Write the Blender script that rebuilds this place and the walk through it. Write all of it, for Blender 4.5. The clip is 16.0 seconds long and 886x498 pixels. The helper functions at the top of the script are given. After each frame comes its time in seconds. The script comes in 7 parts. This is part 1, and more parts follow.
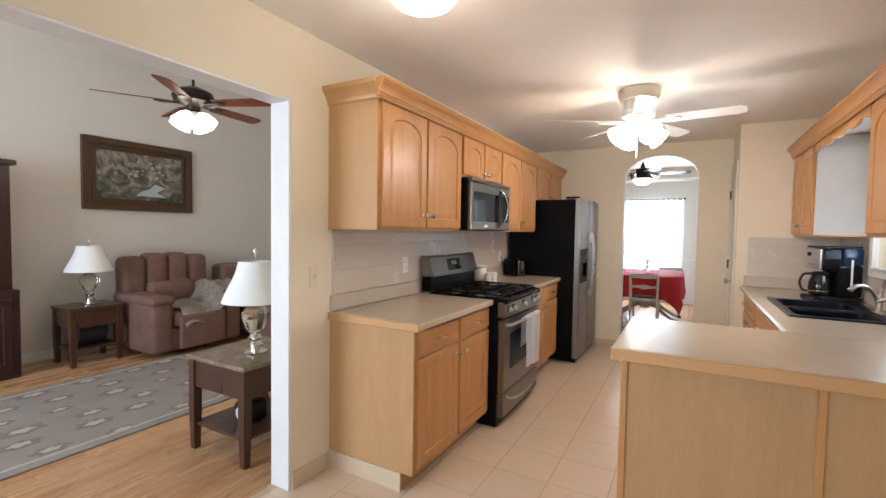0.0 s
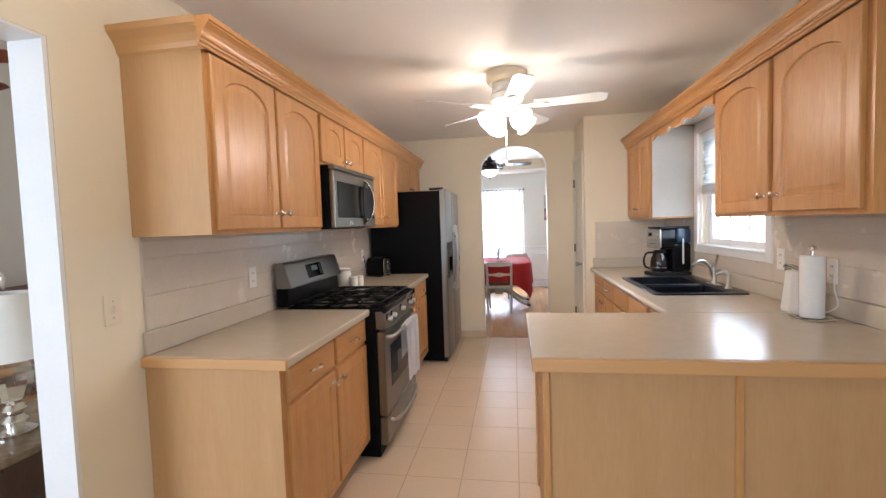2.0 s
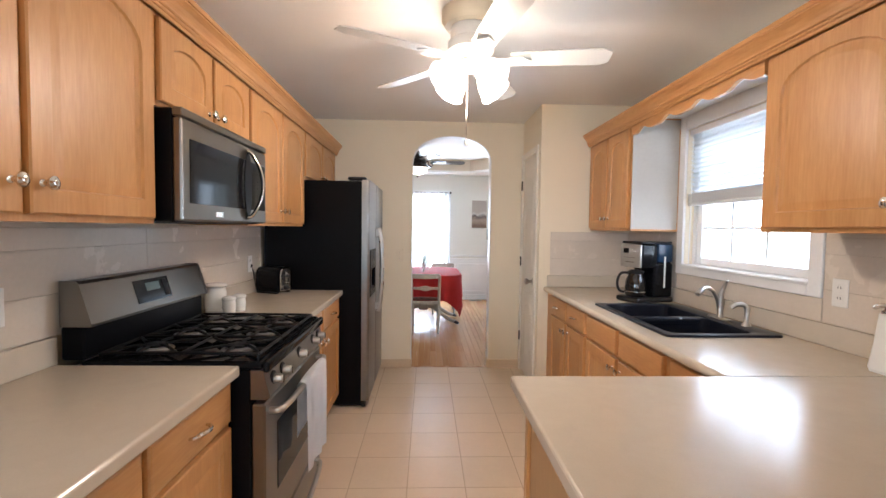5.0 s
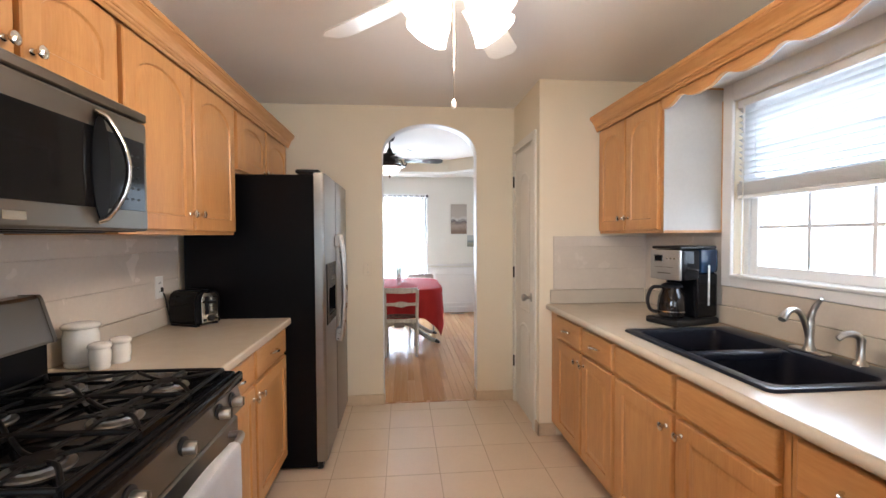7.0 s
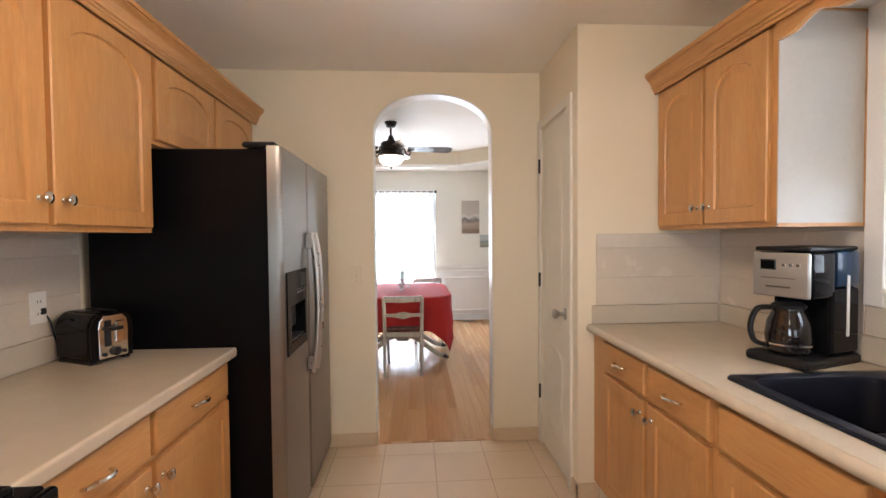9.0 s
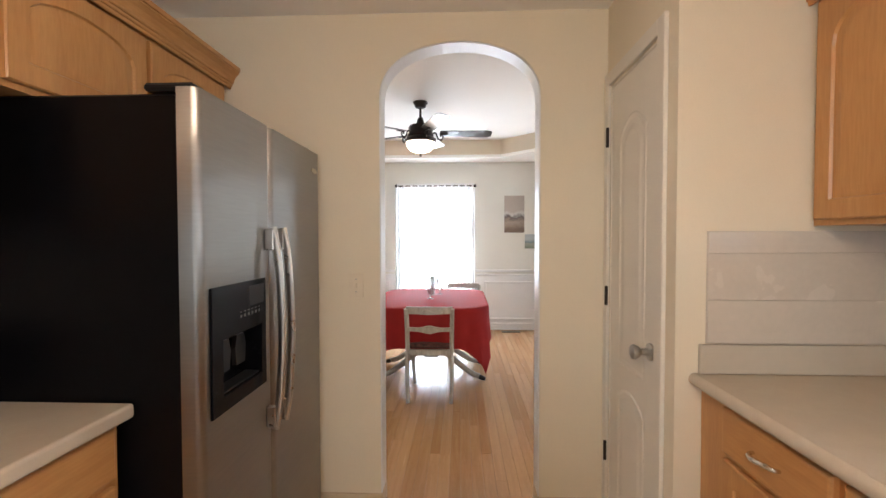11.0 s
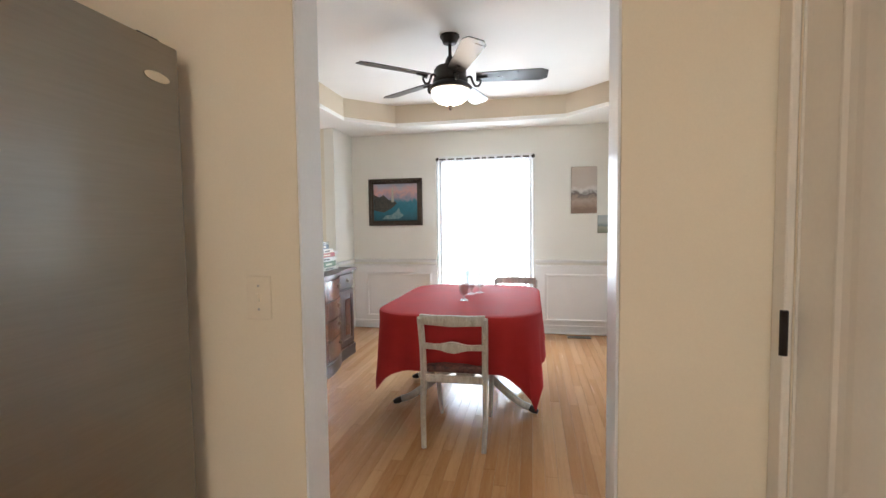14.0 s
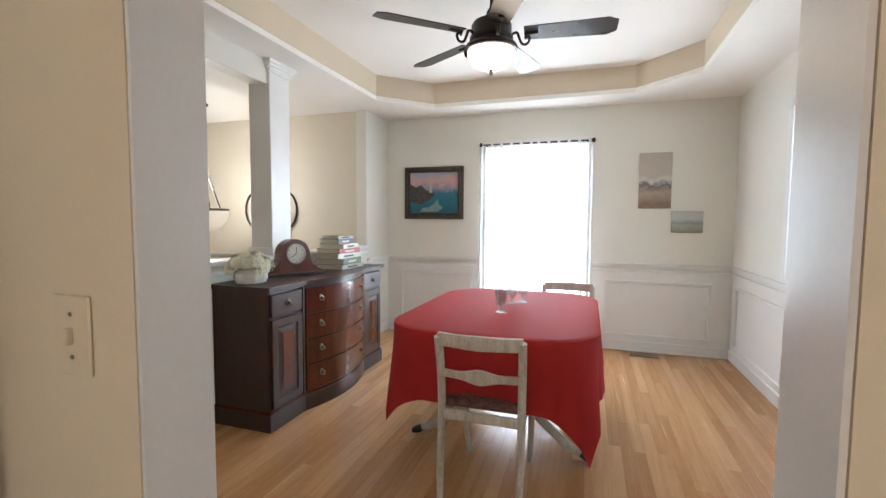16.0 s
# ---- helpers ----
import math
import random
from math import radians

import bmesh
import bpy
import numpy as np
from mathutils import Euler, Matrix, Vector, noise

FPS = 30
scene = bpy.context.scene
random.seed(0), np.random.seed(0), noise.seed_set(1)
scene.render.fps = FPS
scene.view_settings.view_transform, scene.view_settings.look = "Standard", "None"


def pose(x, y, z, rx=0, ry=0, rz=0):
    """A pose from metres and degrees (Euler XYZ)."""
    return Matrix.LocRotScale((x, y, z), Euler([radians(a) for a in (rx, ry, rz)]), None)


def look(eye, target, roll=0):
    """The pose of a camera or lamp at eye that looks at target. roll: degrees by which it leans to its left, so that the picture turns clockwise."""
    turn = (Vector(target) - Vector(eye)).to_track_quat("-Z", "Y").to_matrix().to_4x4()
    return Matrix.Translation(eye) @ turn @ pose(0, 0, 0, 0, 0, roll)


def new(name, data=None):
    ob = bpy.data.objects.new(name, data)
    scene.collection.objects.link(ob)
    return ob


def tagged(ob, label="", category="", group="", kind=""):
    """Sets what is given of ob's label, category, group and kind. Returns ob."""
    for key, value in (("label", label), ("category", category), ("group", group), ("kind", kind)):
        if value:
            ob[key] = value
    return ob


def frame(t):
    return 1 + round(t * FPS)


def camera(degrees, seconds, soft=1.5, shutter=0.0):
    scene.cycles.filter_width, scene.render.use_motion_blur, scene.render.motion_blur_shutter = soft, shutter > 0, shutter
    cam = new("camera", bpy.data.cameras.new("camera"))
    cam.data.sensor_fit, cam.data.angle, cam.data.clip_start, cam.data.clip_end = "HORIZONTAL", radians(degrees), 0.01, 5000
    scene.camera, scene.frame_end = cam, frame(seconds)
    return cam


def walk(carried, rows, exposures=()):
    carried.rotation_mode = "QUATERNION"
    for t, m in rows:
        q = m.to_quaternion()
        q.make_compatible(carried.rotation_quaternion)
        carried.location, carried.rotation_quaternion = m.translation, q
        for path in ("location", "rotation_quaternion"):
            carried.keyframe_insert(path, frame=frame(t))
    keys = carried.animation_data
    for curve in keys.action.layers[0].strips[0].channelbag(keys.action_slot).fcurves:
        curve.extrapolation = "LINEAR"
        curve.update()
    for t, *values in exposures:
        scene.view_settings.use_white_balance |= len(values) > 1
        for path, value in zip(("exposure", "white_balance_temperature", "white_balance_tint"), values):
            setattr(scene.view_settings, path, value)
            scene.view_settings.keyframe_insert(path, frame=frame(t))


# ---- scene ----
cam = camera(90.3, 16.0)
PATH = [
    (0, (0.153, -0.051, 1.398), (-0.821, 1.694, 1.313), 0.9),
    (0.5, (0.069, 0.033, 1.4), (-0.727, 1.866, 1.314), 0.1),
    (1, (-0.029, 0.106, 1.407), (-0.653, 2.003, 1.306), -0.6),
    (1.5, (-0.105, 0.199, 1.406), (-0.573, 2.14, 1.298), -1.4),
    (2, (-0.176, 0.319, 1.406), (-0.494, 2.291, 1.294), -1.9),
    (2.5, (-0.227, 0.44, 1.404), (-0.429, 2.426, 1.294), -2.0),
    (3, (-0.281, 0.575, 1.411), (-0.374, 2.57, 1.306), -1.6),
    (3.5, (-0.339, 0.735, 1.41), (-0.365, 2.732, 1.308), -0.9),
    (4, (-0.387, 0.928, 1.403), (-0.374, 2.926, 1.3), -0.0),
    (6.5, (-0.404, 1.858, 1.385), (-0.249, 3.851, 1.322), 0.1),
    (7, (-0.383, 2.05, 1.384), (-0.203, 4.041, 1.325), -0.3),
    (7.5, (-0.363, 2.239, 1.381), (-0.174, 4.229, 1.325), -0.6),
    (8, (-0.34, 2.424, 1.374), (-0.17, 4.416, 1.319), -0.7),
    (8.5, (-0.317, 2.608, 1.376), (-0.152, 4.6, 1.322), -0.6),
    (9, (-0.284, 2.782, 1.37), (-0.159, 4.778, 1.314), -0.5),
    (11.5, (-0.122, 3.71, 1.356), (-0.266, 5.703, 1.3), -0.2),
    (12, (-0.085, 3.89, 1.344), (-0.297, 5.877, 1.274), -0.6),
    (12.5, (-0.043, 4.086, 1.336), (-0.31, 6.067, 1.249), -1.2),
    (13, (-0.012, 4.278, 1.326), (-0.335, 6.25, 1.231), -1.1),
    (13.5, (0.009, 4.453, 1.321), (-0.356, 6.417, 1.219), -1.1),
    (14, (0.037, 4.636, 1.308), (-0.36, 6.593, 1.198), -0.7),
    (14.5, (0.049, 4.791, 1.29), (-0.385, 6.74, 1.182), -0.2),
    (15, (0.052, 4.964, 1.296), (-0.455, 6.895, 1.174), -0.0),
    (15.5, (0.046, 5.105, 1.271), (-0.528, 7.017, 1.154), 0.2),
    (16, (0.025, 5.248, 1.289), (-0.601, 7.144, 1.16), 0.4),
]
walk(cam, [(t, look(eye, target, roll)) for t, eye, target, roll in PATH], exposures=[(0.0, 0.10, 5900, 12), (4.0, 0.15, 5750, 13), (7.0, 0.17, 5850, 12), (9.0, 0.12, 6280, 14), (12.0, 0.06, 6270, 12), (14.5, -0.03, 6150, 10), (16.0, -0.10, 6150, 10)])

# ---- world and light ----
world = bpy.data.worlds.new("sky")
scene.world = world
world.use_nodes = True
wn = world.node_tree.nodes
sky = wn.new("ShaderNodeTexSky")
sky.sky_type = "NISHITA"
sky.sun_disc = False
sky.sun_elevation = radians(52)
sky.sun_rotation = radians(200)
world.node_tree.links.new(sky.outputs[0], wn["Background"].inputs[0])
wn["Background"].inputs[1].default_value = 0.12
sun = new("sun", bpy.data.lights.new("sun", "SUN"))
sun.data.energy, sun.data.angle, sun.data.color = 3.0, radians(0.5), (1.0, 0.95, 0.88)
sun.matrix_basis = look((0, 0, 30), (6, -16, 0))


def window_light(place, target, wide, high, watts, color):
    """Sky light that enters by a window's opening."""
    ob = new("window_daylight", bpy.data.lights.new("window_daylight", "AREA"))
    ob.data.shape, ob.data.size, ob.data.size_y, ob.data.energy, ob.data.color = "RECTANGLE", wide, high, watts, color
    ob.matrix_basis = look(place, target)
    return ob


def bulb(place, watts, radius, color):
    ob = new("lamp_bulb", bpy.data.lights.new("lamp_bulb", "POINT"))
    ob.data.energy, ob.data.shadow_soft_size, ob.data.color = watts, radius, color
    ob.location = place
    return ob


DAY = (0.82, 0.92, 1.0)
WARM = (1.0, 0.78, 0.58)
window_light((1.60, 3.95, 1.60), (0.5, 3.95, 1.5), 2.1, 1.5, 84, DAY)       # kitchen sink window
window_light((-0.52, 10.18, 1.3), (-0.52, 9.0, 1.2), 1.3, 1.95, 160, DAY)      # dining window
window_light((1.56, 8.25, 1.48), (0.5, 8.25, 1.4), 1.1, 1.15, 14, DAY)             # dining side window
window_light((0.1, -2.42, 1.25), (0.0, 0.0, 1.2), 1.75, 2.1, 33, DAY)          # patio door behind the walk
window_light((-3.6, -2.42, 1.6), (-3.6, 2.0, 1.2), 2.2, 1.7, 142, DAY)           # living room window


# ---- materials ----
def material(name, color, rough=0.5, metal=0.0, vary=0.06, scale=9.0, fine=140.0, bump=0.05, stretch=(1, 1, 1), second=None, coat=0.0,
             per_piece=0.0, rough_vary=0.08, spec=0.5, distance=0.002):
    """A procedural surface: colour drifts at a large and a fine scale, with matching relief and gloss."""
    m = bpy.data.materials.new(name)
    m.use_nodes = True
    nt = m.node_tree
    n, link = nt.nodes, nt.links.new
    b = n["Principled BSDF"]
    geo = n.new("ShaderNodeNewGeometry")
    mapping = n.new("ShaderNodeMapping")
    mapping.inputs["Scale"].default_value = stretch
    link(geo.outputs["Position"], mapping.inputs["Vector"])
    vec = mapping.outputs["Vector"]
    info = n.new("ShaderNodeObjectInfo")
    if per_piece:
        off = n.new("ShaderNodeVectorMath")
        off.operation = "MULTIPLY_ADD"
        comb = n.new("ShaderNodeCombineXYZ")
        for k in range(3):
            link(info.outputs["Random"], comb.inputs[k])
        link(comb.outputs[0], off.inputs[0])
        off.inputs[1].default_value = (37, 53, 29)
        link(vec, off.inputs[2])
        vec = off.outputs[0]
    big = n.new("ShaderNodeTexNoise")
    big.inputs["Scale"].default_value, big.inputs["Detail"].default_value, big.inputs["Distortion"].default_value = scale, 4, 0.6
    small = n.new("ShaderNodeTexNoise")
    small.inputs["Scale"].default_value, small.inputs["Detail"].default_value = fine, 3
    link(vec, big.inputs["Vector"]), link(vec, small.inputs["Vector"])
    blend = n.new("ShaderNodeMix")
    blend.inputs["Factor"].default_value = 0.45
    link(big.outputs["Fac"], blend.inputs["A"]), link(small.outputs["Fac"], blend.inputs["B"])
    fac = blend.outputs["Result"]
    if per_piece:
        ramp_in = n.new("ShaderNodeMath")
        ramp_in.operation = "MULTIPLY_ADD"
        sub = n.new("ShaderNodeMath")
        sub.operation = "SUBTRACT"
        link(info.outputs["Random"], sub.inputs[0])
        sub.inputs[1].default_value = 0.5
        link(sub.outputs[0], ramp_in.inputs[0])
        ramp_in.inputs[1].default_value = per_piece
        link(fac, ramp_in.inputs[2])
        fac = ramp_in.outputs[0]
    ramp = n.new("ShaderNodeValToRGB")
    dark = second or tuple(c * (1 - vary * 2) for c in color)
    light = color if second else tuple(min(1, c * (1 + vary)) for c in color)
    ramp.color_ramp.elements[0].position, ramp.color_ramp.elements[0].color = 0.3, (*dark, 1)
    ramp.color_ramp.elements[1].position, ramp.color_ramp.elements[1].color = 0.7, (*light, 1)
    link(fac, ramp.inputs[0])
    link(ramp.outputs[0], b.inputs["Base Color"])
    rr = n.new("ShaderNodeMapRange")
    rr.inputs["To Min"].default_value, rr.inputs["To Max"].default_value = max(0.02, rough - rough_vary), min(1, rough + rough_vary)
    link(big.outputs["Fac"], rr.inputs["Value"])
    link(rr.outputs[0], b.inputs["Roughness"])
    b.inputs["Metallic"].default_value = metal
    b.inputs["Specular IOR Level"].default_value = spec
    b.inputs["Coat Weight"].default_value = coat
    b.inputs["Coat Roughness"].default_value = 0.12
    if bump:
        bp = n.new("ShaderNodeBump")
        bp.inputs["Strength"].default_value, bp.inputs["Distance"].default_value = bump, distance
        link(small.outputs["Fac"], bp.inputs["Height"])
        link(bp.outputs[0], b.inputs["Normal"])
    return m


def glow(name, color, strength):
    m = bpy.data.materials.new(name)
    m.use_nodes = True
    b = m.node_tree.nodes["Principled BSDF"]
    b.inputs["Base Color"].default_value = (0.9, 0.88, 0.84, 1)
    b.inputs["Emission Color"].default_value = (*color, 1)
    b.inputs["Emission Strength"].default_value = strength
    b.inputs["Roughness"].default_value = 0.3
    return m


def clear(name, color=(1, 1, 1), rough=0.02, ior=1.45):
    m = bpy.data.materials.new(name)
    m.use_nodes = True
    b = m.node_tree.nodes["Principled BSDF"]
    b.inputs["Base Color"].default_value = (*color, 1)
    b.inputs["Transmission Weight"].default_value = 1.0
    b.inputs["Roughness"].default_value = rough
    b.inputs["IOR"].default_value = ior
    return m


def thin_glass(name, color):
    """Clear glass of thin vessels: it tints what lies behind and has a faint gloss."""
    m = bpy.data.materials.new(name)
    m.use_nodes = True
    n, link = m.node_tree.nodes, m.node_tree.links.new
    tp = n.new("ShaderNodeBsdfTransparent")
    tp.inputs[0].default_value = (*color, 1)
    gl = n.new("ShaderNodeBsdfGlossy")
    gl.inputs["Roughness"].default_value = 0.14
    mx = n.new("ShaderNodeMixShader")
    mx.inputs[0].default_value = 0.26
    link(tp.outputs[0], mx.inputs[1]), link(gl.outputs[0], mx.inputs[2])
    link(mx.outputs[0], n["Material Output"].inputs[0])
    return m


def sheer(name):
    m = bpy.data.materials.new(name)
    m.use_nodes = True
    n, link = m.node_tree.nodes, m.node_tree.links.new
    tr = n.new("ShaderNodeBsdfTranslucent")
    tr.inputs[0].default_value = (0.92, 0.93, 0.94, 1)
    tp = n.new("ShaderNodeBsdfTransparent")
    weave = n.new("ShaderNodeTexNoise")
    weave.inputs["Scale"].default_value = 260
    lift = n.new("ShaderNodeMapRange")
    lift.inputs["To Min"].default_value, lift.inputs["To Max"].default_value = 0.28, 0.5
    link(weave.outputs["Fac"], lift.inputs["Value"])
    mx = n.new("ShaderNodeMixShader")
    link(lift.outputs[0], mx.inputs[0])
    link(tr.outputs[0], mx.inputs[1]), link(tp.outputs[0], mx.inputs[2])
    link(mx.outputs[0], n["Material Output"].inputs[0])
    return m


def backlit(name, color):
    m = bpy.data.materials.new(name)
    m.use_nodes = True
    n, link = m.node_tree.nodes, m.node_tree.links.new
    tr = n.new("ShaderNodeBsdfTranslucent")
    tr.inputs[0].default_value = (*color, 1)
    mx = n.new("ShaderNodeMixShader")
    mx.inputs[0].default_value = 0.22
    n["Principled BSDF"].inputs["Base Color"].default_value = (*color, 1)
    n["Principled BSDF"].inputs["Roughness"].default_value = 0.45
    link(n["Principled BSDF"].outputs[0], mx.inputs[1]), link(tr.outputs[0], mx.inputs[2])
    link(mx.outputs[0], n["Material Output"].inputs[0])
    return m


def painting(name, stops, scale, axis_weight, lo, hi, distort=1.5):
    """Loose brushwork: bands of colour by height between lo and hi, broken by noise."""
    m = bpy.data.materials.new(name)
    m.use_nodes = True
    n, link = m.node_tree.nodes, m.node_tree.links.new
    b = n["Principled BSDF"]
    geo = n.new("ShaderNodeNewGeometry")
    sep = n.new("ShaderNodeSeparateXYZ")
    link(geo.outputs["Position"], sep.inputs[0])
    noise_tex = n.new("ShaderNodeTexNoise")
    noise_tex.inputs["Scale"].default_value, noise_tex.inputs["Detail"].default_value, noise_tex.inputs["Distortion"].default_value = scale, 6, distort
    link(geo.outputs["Position"], noise_tex.inputs["Vector"])
    rng = n.new("ShaderNodeMapRange")
    rng.inputs["From Min"].default_value, rng.inputs["From Max"].default_value = lo, hi
    link(sep.outputs["Z"], rng.inputs["Value"])
    mixv = n.new("ShaderNodeMix")
    mixv.inputs["Factor"].default_value = 1 - axis_weight
    link(rng.outputs[0], mixv.inputs["A"]), link(noise_tex.outputs["Fac"], mixv.inputs["B"])
    ramp = n.new("ShaderNodeValToRGB")
    els = ramp.color_ramp.elements
    while len(els) < len(stops):
        els.new(0.5)
    for e, (p, c) in zip(els, stops):
        e.position, e.color = p, (*c, 1)
    link(mixv.outputs["Result"], ramp.inputs[0])
    link(ramp.outputs[0], b.inputs["Base Color"])
    b.inputs["Roughness"].default_value = 0.45
    bp = n.new("ShaderNodeBump")
    bp.inputs["Strength"].default_value, bp.inputs["Distance"].default_value = 0.3, 0.002
    link(noise_tex.outputs["Fac"], bp.inputs["Height"])
    link(bp.outputs[0], b.inputs["Normal"])
    return m


CREAM = material("cream_wall_paint", (0.81, 0.725, 0.565), 0.55, vary=0.02, scale=2, fine=220, bump=0.08)
CEIL = material("ceiling_paint", (0.92, 0.89, 0.84), 0.8, vary=0.02, scale=1.5, fine=180, bump=0.12)
DINING_WALL = material("off_white_wall_paint", (0.79, 0.78, 0.715), 0.5, vary=0.02, scale=2, fine=220, bump=0.06)
WHITE = material("white_trim_paint", (0.82, 0.82, 0.81), 0.32, vary=0.02, scale=5, fine=90, bump=0.03)
DOOR_PAINT = material("cream_white_door_paint", (0.80, 0.755, 0.665), 0.38, vary=0.02, scale=5, fine=90, bump=0.03)
TAN = material("tan_tray_paint", (0.68, 0.58, 0.44), 0.6, vary=0.02, scale=2, fine=200, bump=0.06)
FOYER = material("beige_foyer_paint", (0.72, 0.665, 0.55), 0.55, vary=0.02, scale=2, fine=200, bump=0.06)
LIVING_WALL = material("grey_beige_wall_paint", (0.70, 0.65, 0.575), 0.6, vary=0.02, scale=2, fine=200, bump=0.06)
MAPLE = material("honey_maple_upright_grain", (0.595, 0.316, 0.115), 0.36, scale=2.6, fine=22, stretch=(5.5, 5.5, 0.6), second=(0.46, 0.212, 0.066), bump=0.03, spec=0.5)
MAPLE_H = material("honey_maple_level_grain", (0.595, 0.316, 0.115), 0.36, scale=2.6, fine=22, stretch=(5.5, 0.6, 5.5), second=(0.46, 0.212, 0.066), bump=0.03, spec=0.5)
MAPLE_X = material("honey_maple_cross_grain", (0.59, 0.32, 0.12), 0.4, scale=3.2, fine=34, stretch=(0.75, 9, 9), second=(0.55, 0.31, 0.13), bump=0.05, coat=0.25)
PALE = material("pale_maple_panel", (0.55, 0.33, 0.155), 0.5, scale=2.2, fine=20, stretch=(5, 5, 0.6), second=(0.485, 0.28, 0.122), bump=0.03, spec=0.3)
LAMINATE = material("speckled_laminate", (0.57, 0.49, 0.385), 0.2, vary=0.05, scale=14, fine=300, bump=0.012, second=(0.535, 0.457, 0.357), rough_vary=0.04)
SPLASH = material("glazed_backsplash_tile", (0.655, 0.585, 0.495), 0.25, vary=0.03, scale=7, fine=60, bump=0.05, per_piece=0.15)
GROUT = material("pale_wall_grout", (0.60, 0.53, 0.44), 0.7, vary=0.03)
FLOOR_TILE = material("beige_floor_tile", (0.69, 0.55, 0.40), 0.33, vary=0.02, scale=6, fine=45, bump=0.0, second=(0.65, 0.51, 0.365), per_piece=0.25, rough_vary=0.03)
FLOOR_GROUT = material("tan_floor_grout", (0.51, 0.385, 0.262), 0.8, vary=0.03)
BASE_TILE = material("beige_base_tile", (0.66, 0.52, 0.36), 0.32, vary=0.04, scale=6, fine=45, bump=0.04)
OAK = material("oak_floor_boards", (0.56, 0.325, 0.150), 0.24, scale=2.2, fine=26, stretch=(16, 0.8, 16), second=(0.40, 0.195, 0.078), bump=0.03, per_piece=0.36, coat=0.12, spec=0.4)
OAK_X = material("oak_floor_boards_living", (0.60, 0.36, 0.18), 0.28, scale=1.2, fine=14, stretch=(9, 1.2, 9), second=(0.43, 0.22, 0.10), bump=0.03, per_piece=0.3)
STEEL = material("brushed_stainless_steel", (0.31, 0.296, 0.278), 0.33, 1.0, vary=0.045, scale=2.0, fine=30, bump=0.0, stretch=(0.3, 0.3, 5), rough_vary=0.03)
for node_in, value in (("Anisotropic", 0.9),):
    STEEL.node_tree.nodes["Principled BSDF"].inputs[node_in].default_value = value
grain = STEEL.node_tree.nodes.new("ShaderNodeTangent")
grain.direction_type, grain.axis = "RADIAL", "Z"
STEEL.node_tree.links.new(grain.outputs[0], STEEL.node_tree.nodes["Principled BSDF"].inputs["Tangent"])
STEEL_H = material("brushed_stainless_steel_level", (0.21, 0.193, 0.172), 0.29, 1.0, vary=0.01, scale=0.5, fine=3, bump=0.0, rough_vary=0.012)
CHROME = material("polished_nickel", (0.72, 0.70, 0.66), 0.16, 1.0, vary=0.03, scale=20, bump=0)
BRUSHED = material("brushed_nickel", (0.50, 0.475, 0.44), 0.3, 1.0, vary=0.03, scale=20, bump=0)
BLACK = material("black_textured_enamel", (0.004, 0.004, 0.005), 0.32, vary=0.1, scale=30, fine=300, bump=0.02, spec=0.12, rough_vary=0.02)
DISPENSER = material("satin_black_panel", (0.003, 0.003, 0.004), 0.22, vary=0.1, scale=30, bump=0, spec=0.10, rough_vary=0.02)
BLACK_GLASS = material("black_glass", (0.006, 0.006, 0.007), 0.07, vary=0.1, scale=4, bump=0, spec=0.15, rough_vary=0.02)
IRON = material("cast_iron", (0.005, 0.005, 0.005), 0.42, vary=0.15, scale=40, fine=300, bump=0.15, spec=0.2)
RUBBER = material("matt_black_plastic", (0.012, 0.012, 0.013), 0.45, vary=0.1, scale=30, bump=0.03, spec=0.3, rough_vary=0.02)
SINK = material("dark_composite_sink", (0.008, 0.009, 0.015), 0.28, vary=0.12, scale=60, fine=500, bump=0.0, spec=0.06, rough_vary=0.01)
RESERVOIR = material("smoky_blue_tank", (0.012, 0.030, 0.062), 0.10, vary=0.1, scale=4, bump=0, spec=0.3, rough_vary=0.02)
SINK_RIM = material("dark_composite_rim", (0.010, 0.012, 0.020), 0.3, vary=0.12, scale=60, fine=500, bump=0.0, spec=0.25, rough_vary=0.02)
CERAMIC = material("glazed_white_ceramic", (0.80, 0.78, 0.72), 0.15, vary=0.03, scale=12, bump=0.01)
PLASTIC = material("white_plastic", (0.78, 0.77, 0.73), 0.35, vary=0.02, scale=15, bump=0.02)
PAPER = material("white_paper_towel", (0.84, 0.83, 0.81), 0.9, vary=0.03, scale=20, fine=160, bump=0.3)
CLOTH_WHITE = material("white_cotton_towel", (0.88, 0.88, 0.90), 0.9, vary=0.03, scale=20, fine=300, bump=0.4)
RED = material("red_tablecloth_linen", (0.36, 0.022, 0.022), 0.8, vary=0.08, scale=5, fine=380, bump=0.2, rough_vary=0.05, spec=0.2)
DISTRESSED = material("distressed_grey_white_paint", (0.63, 0.60, 0.55), 0.55, scale=7, fine=38, stretch=(5, 5, 1.3), second=(0.33, 0.285, 0.235), bump=0.15)
FLORAL = material("dark_floral_seat_fabric", (0.24, 0.10, 0.08), 0.85, scale=26, fine=60, second=(0.010, 0.009, 0.014), bump=0.3)
MAHOGANY = material("red_mahogany_veneer", (0.135, 0.033, 0.014), 0.22, scale=2.5, fine=30, stretch=(7, 7, 1.0), second=(0.055, 0.014, 0.007), bump=0.02, coat=0.15)
MAHOGANY_DARK = material("dark_mahogany", (0.050, 0.016, 0.010), 0.36, scale=2.5, fine=30, stretch=(7, 7, 1.0), second=(0.022, 0.008, 0.006), bump=0.02, coat=0.04)
ANTIQUE = material("antique_brass_pulls", (0.17, 0.14, 0.095), 0.35, 1.0, vary=0.1, scale=40, bump=0.05)
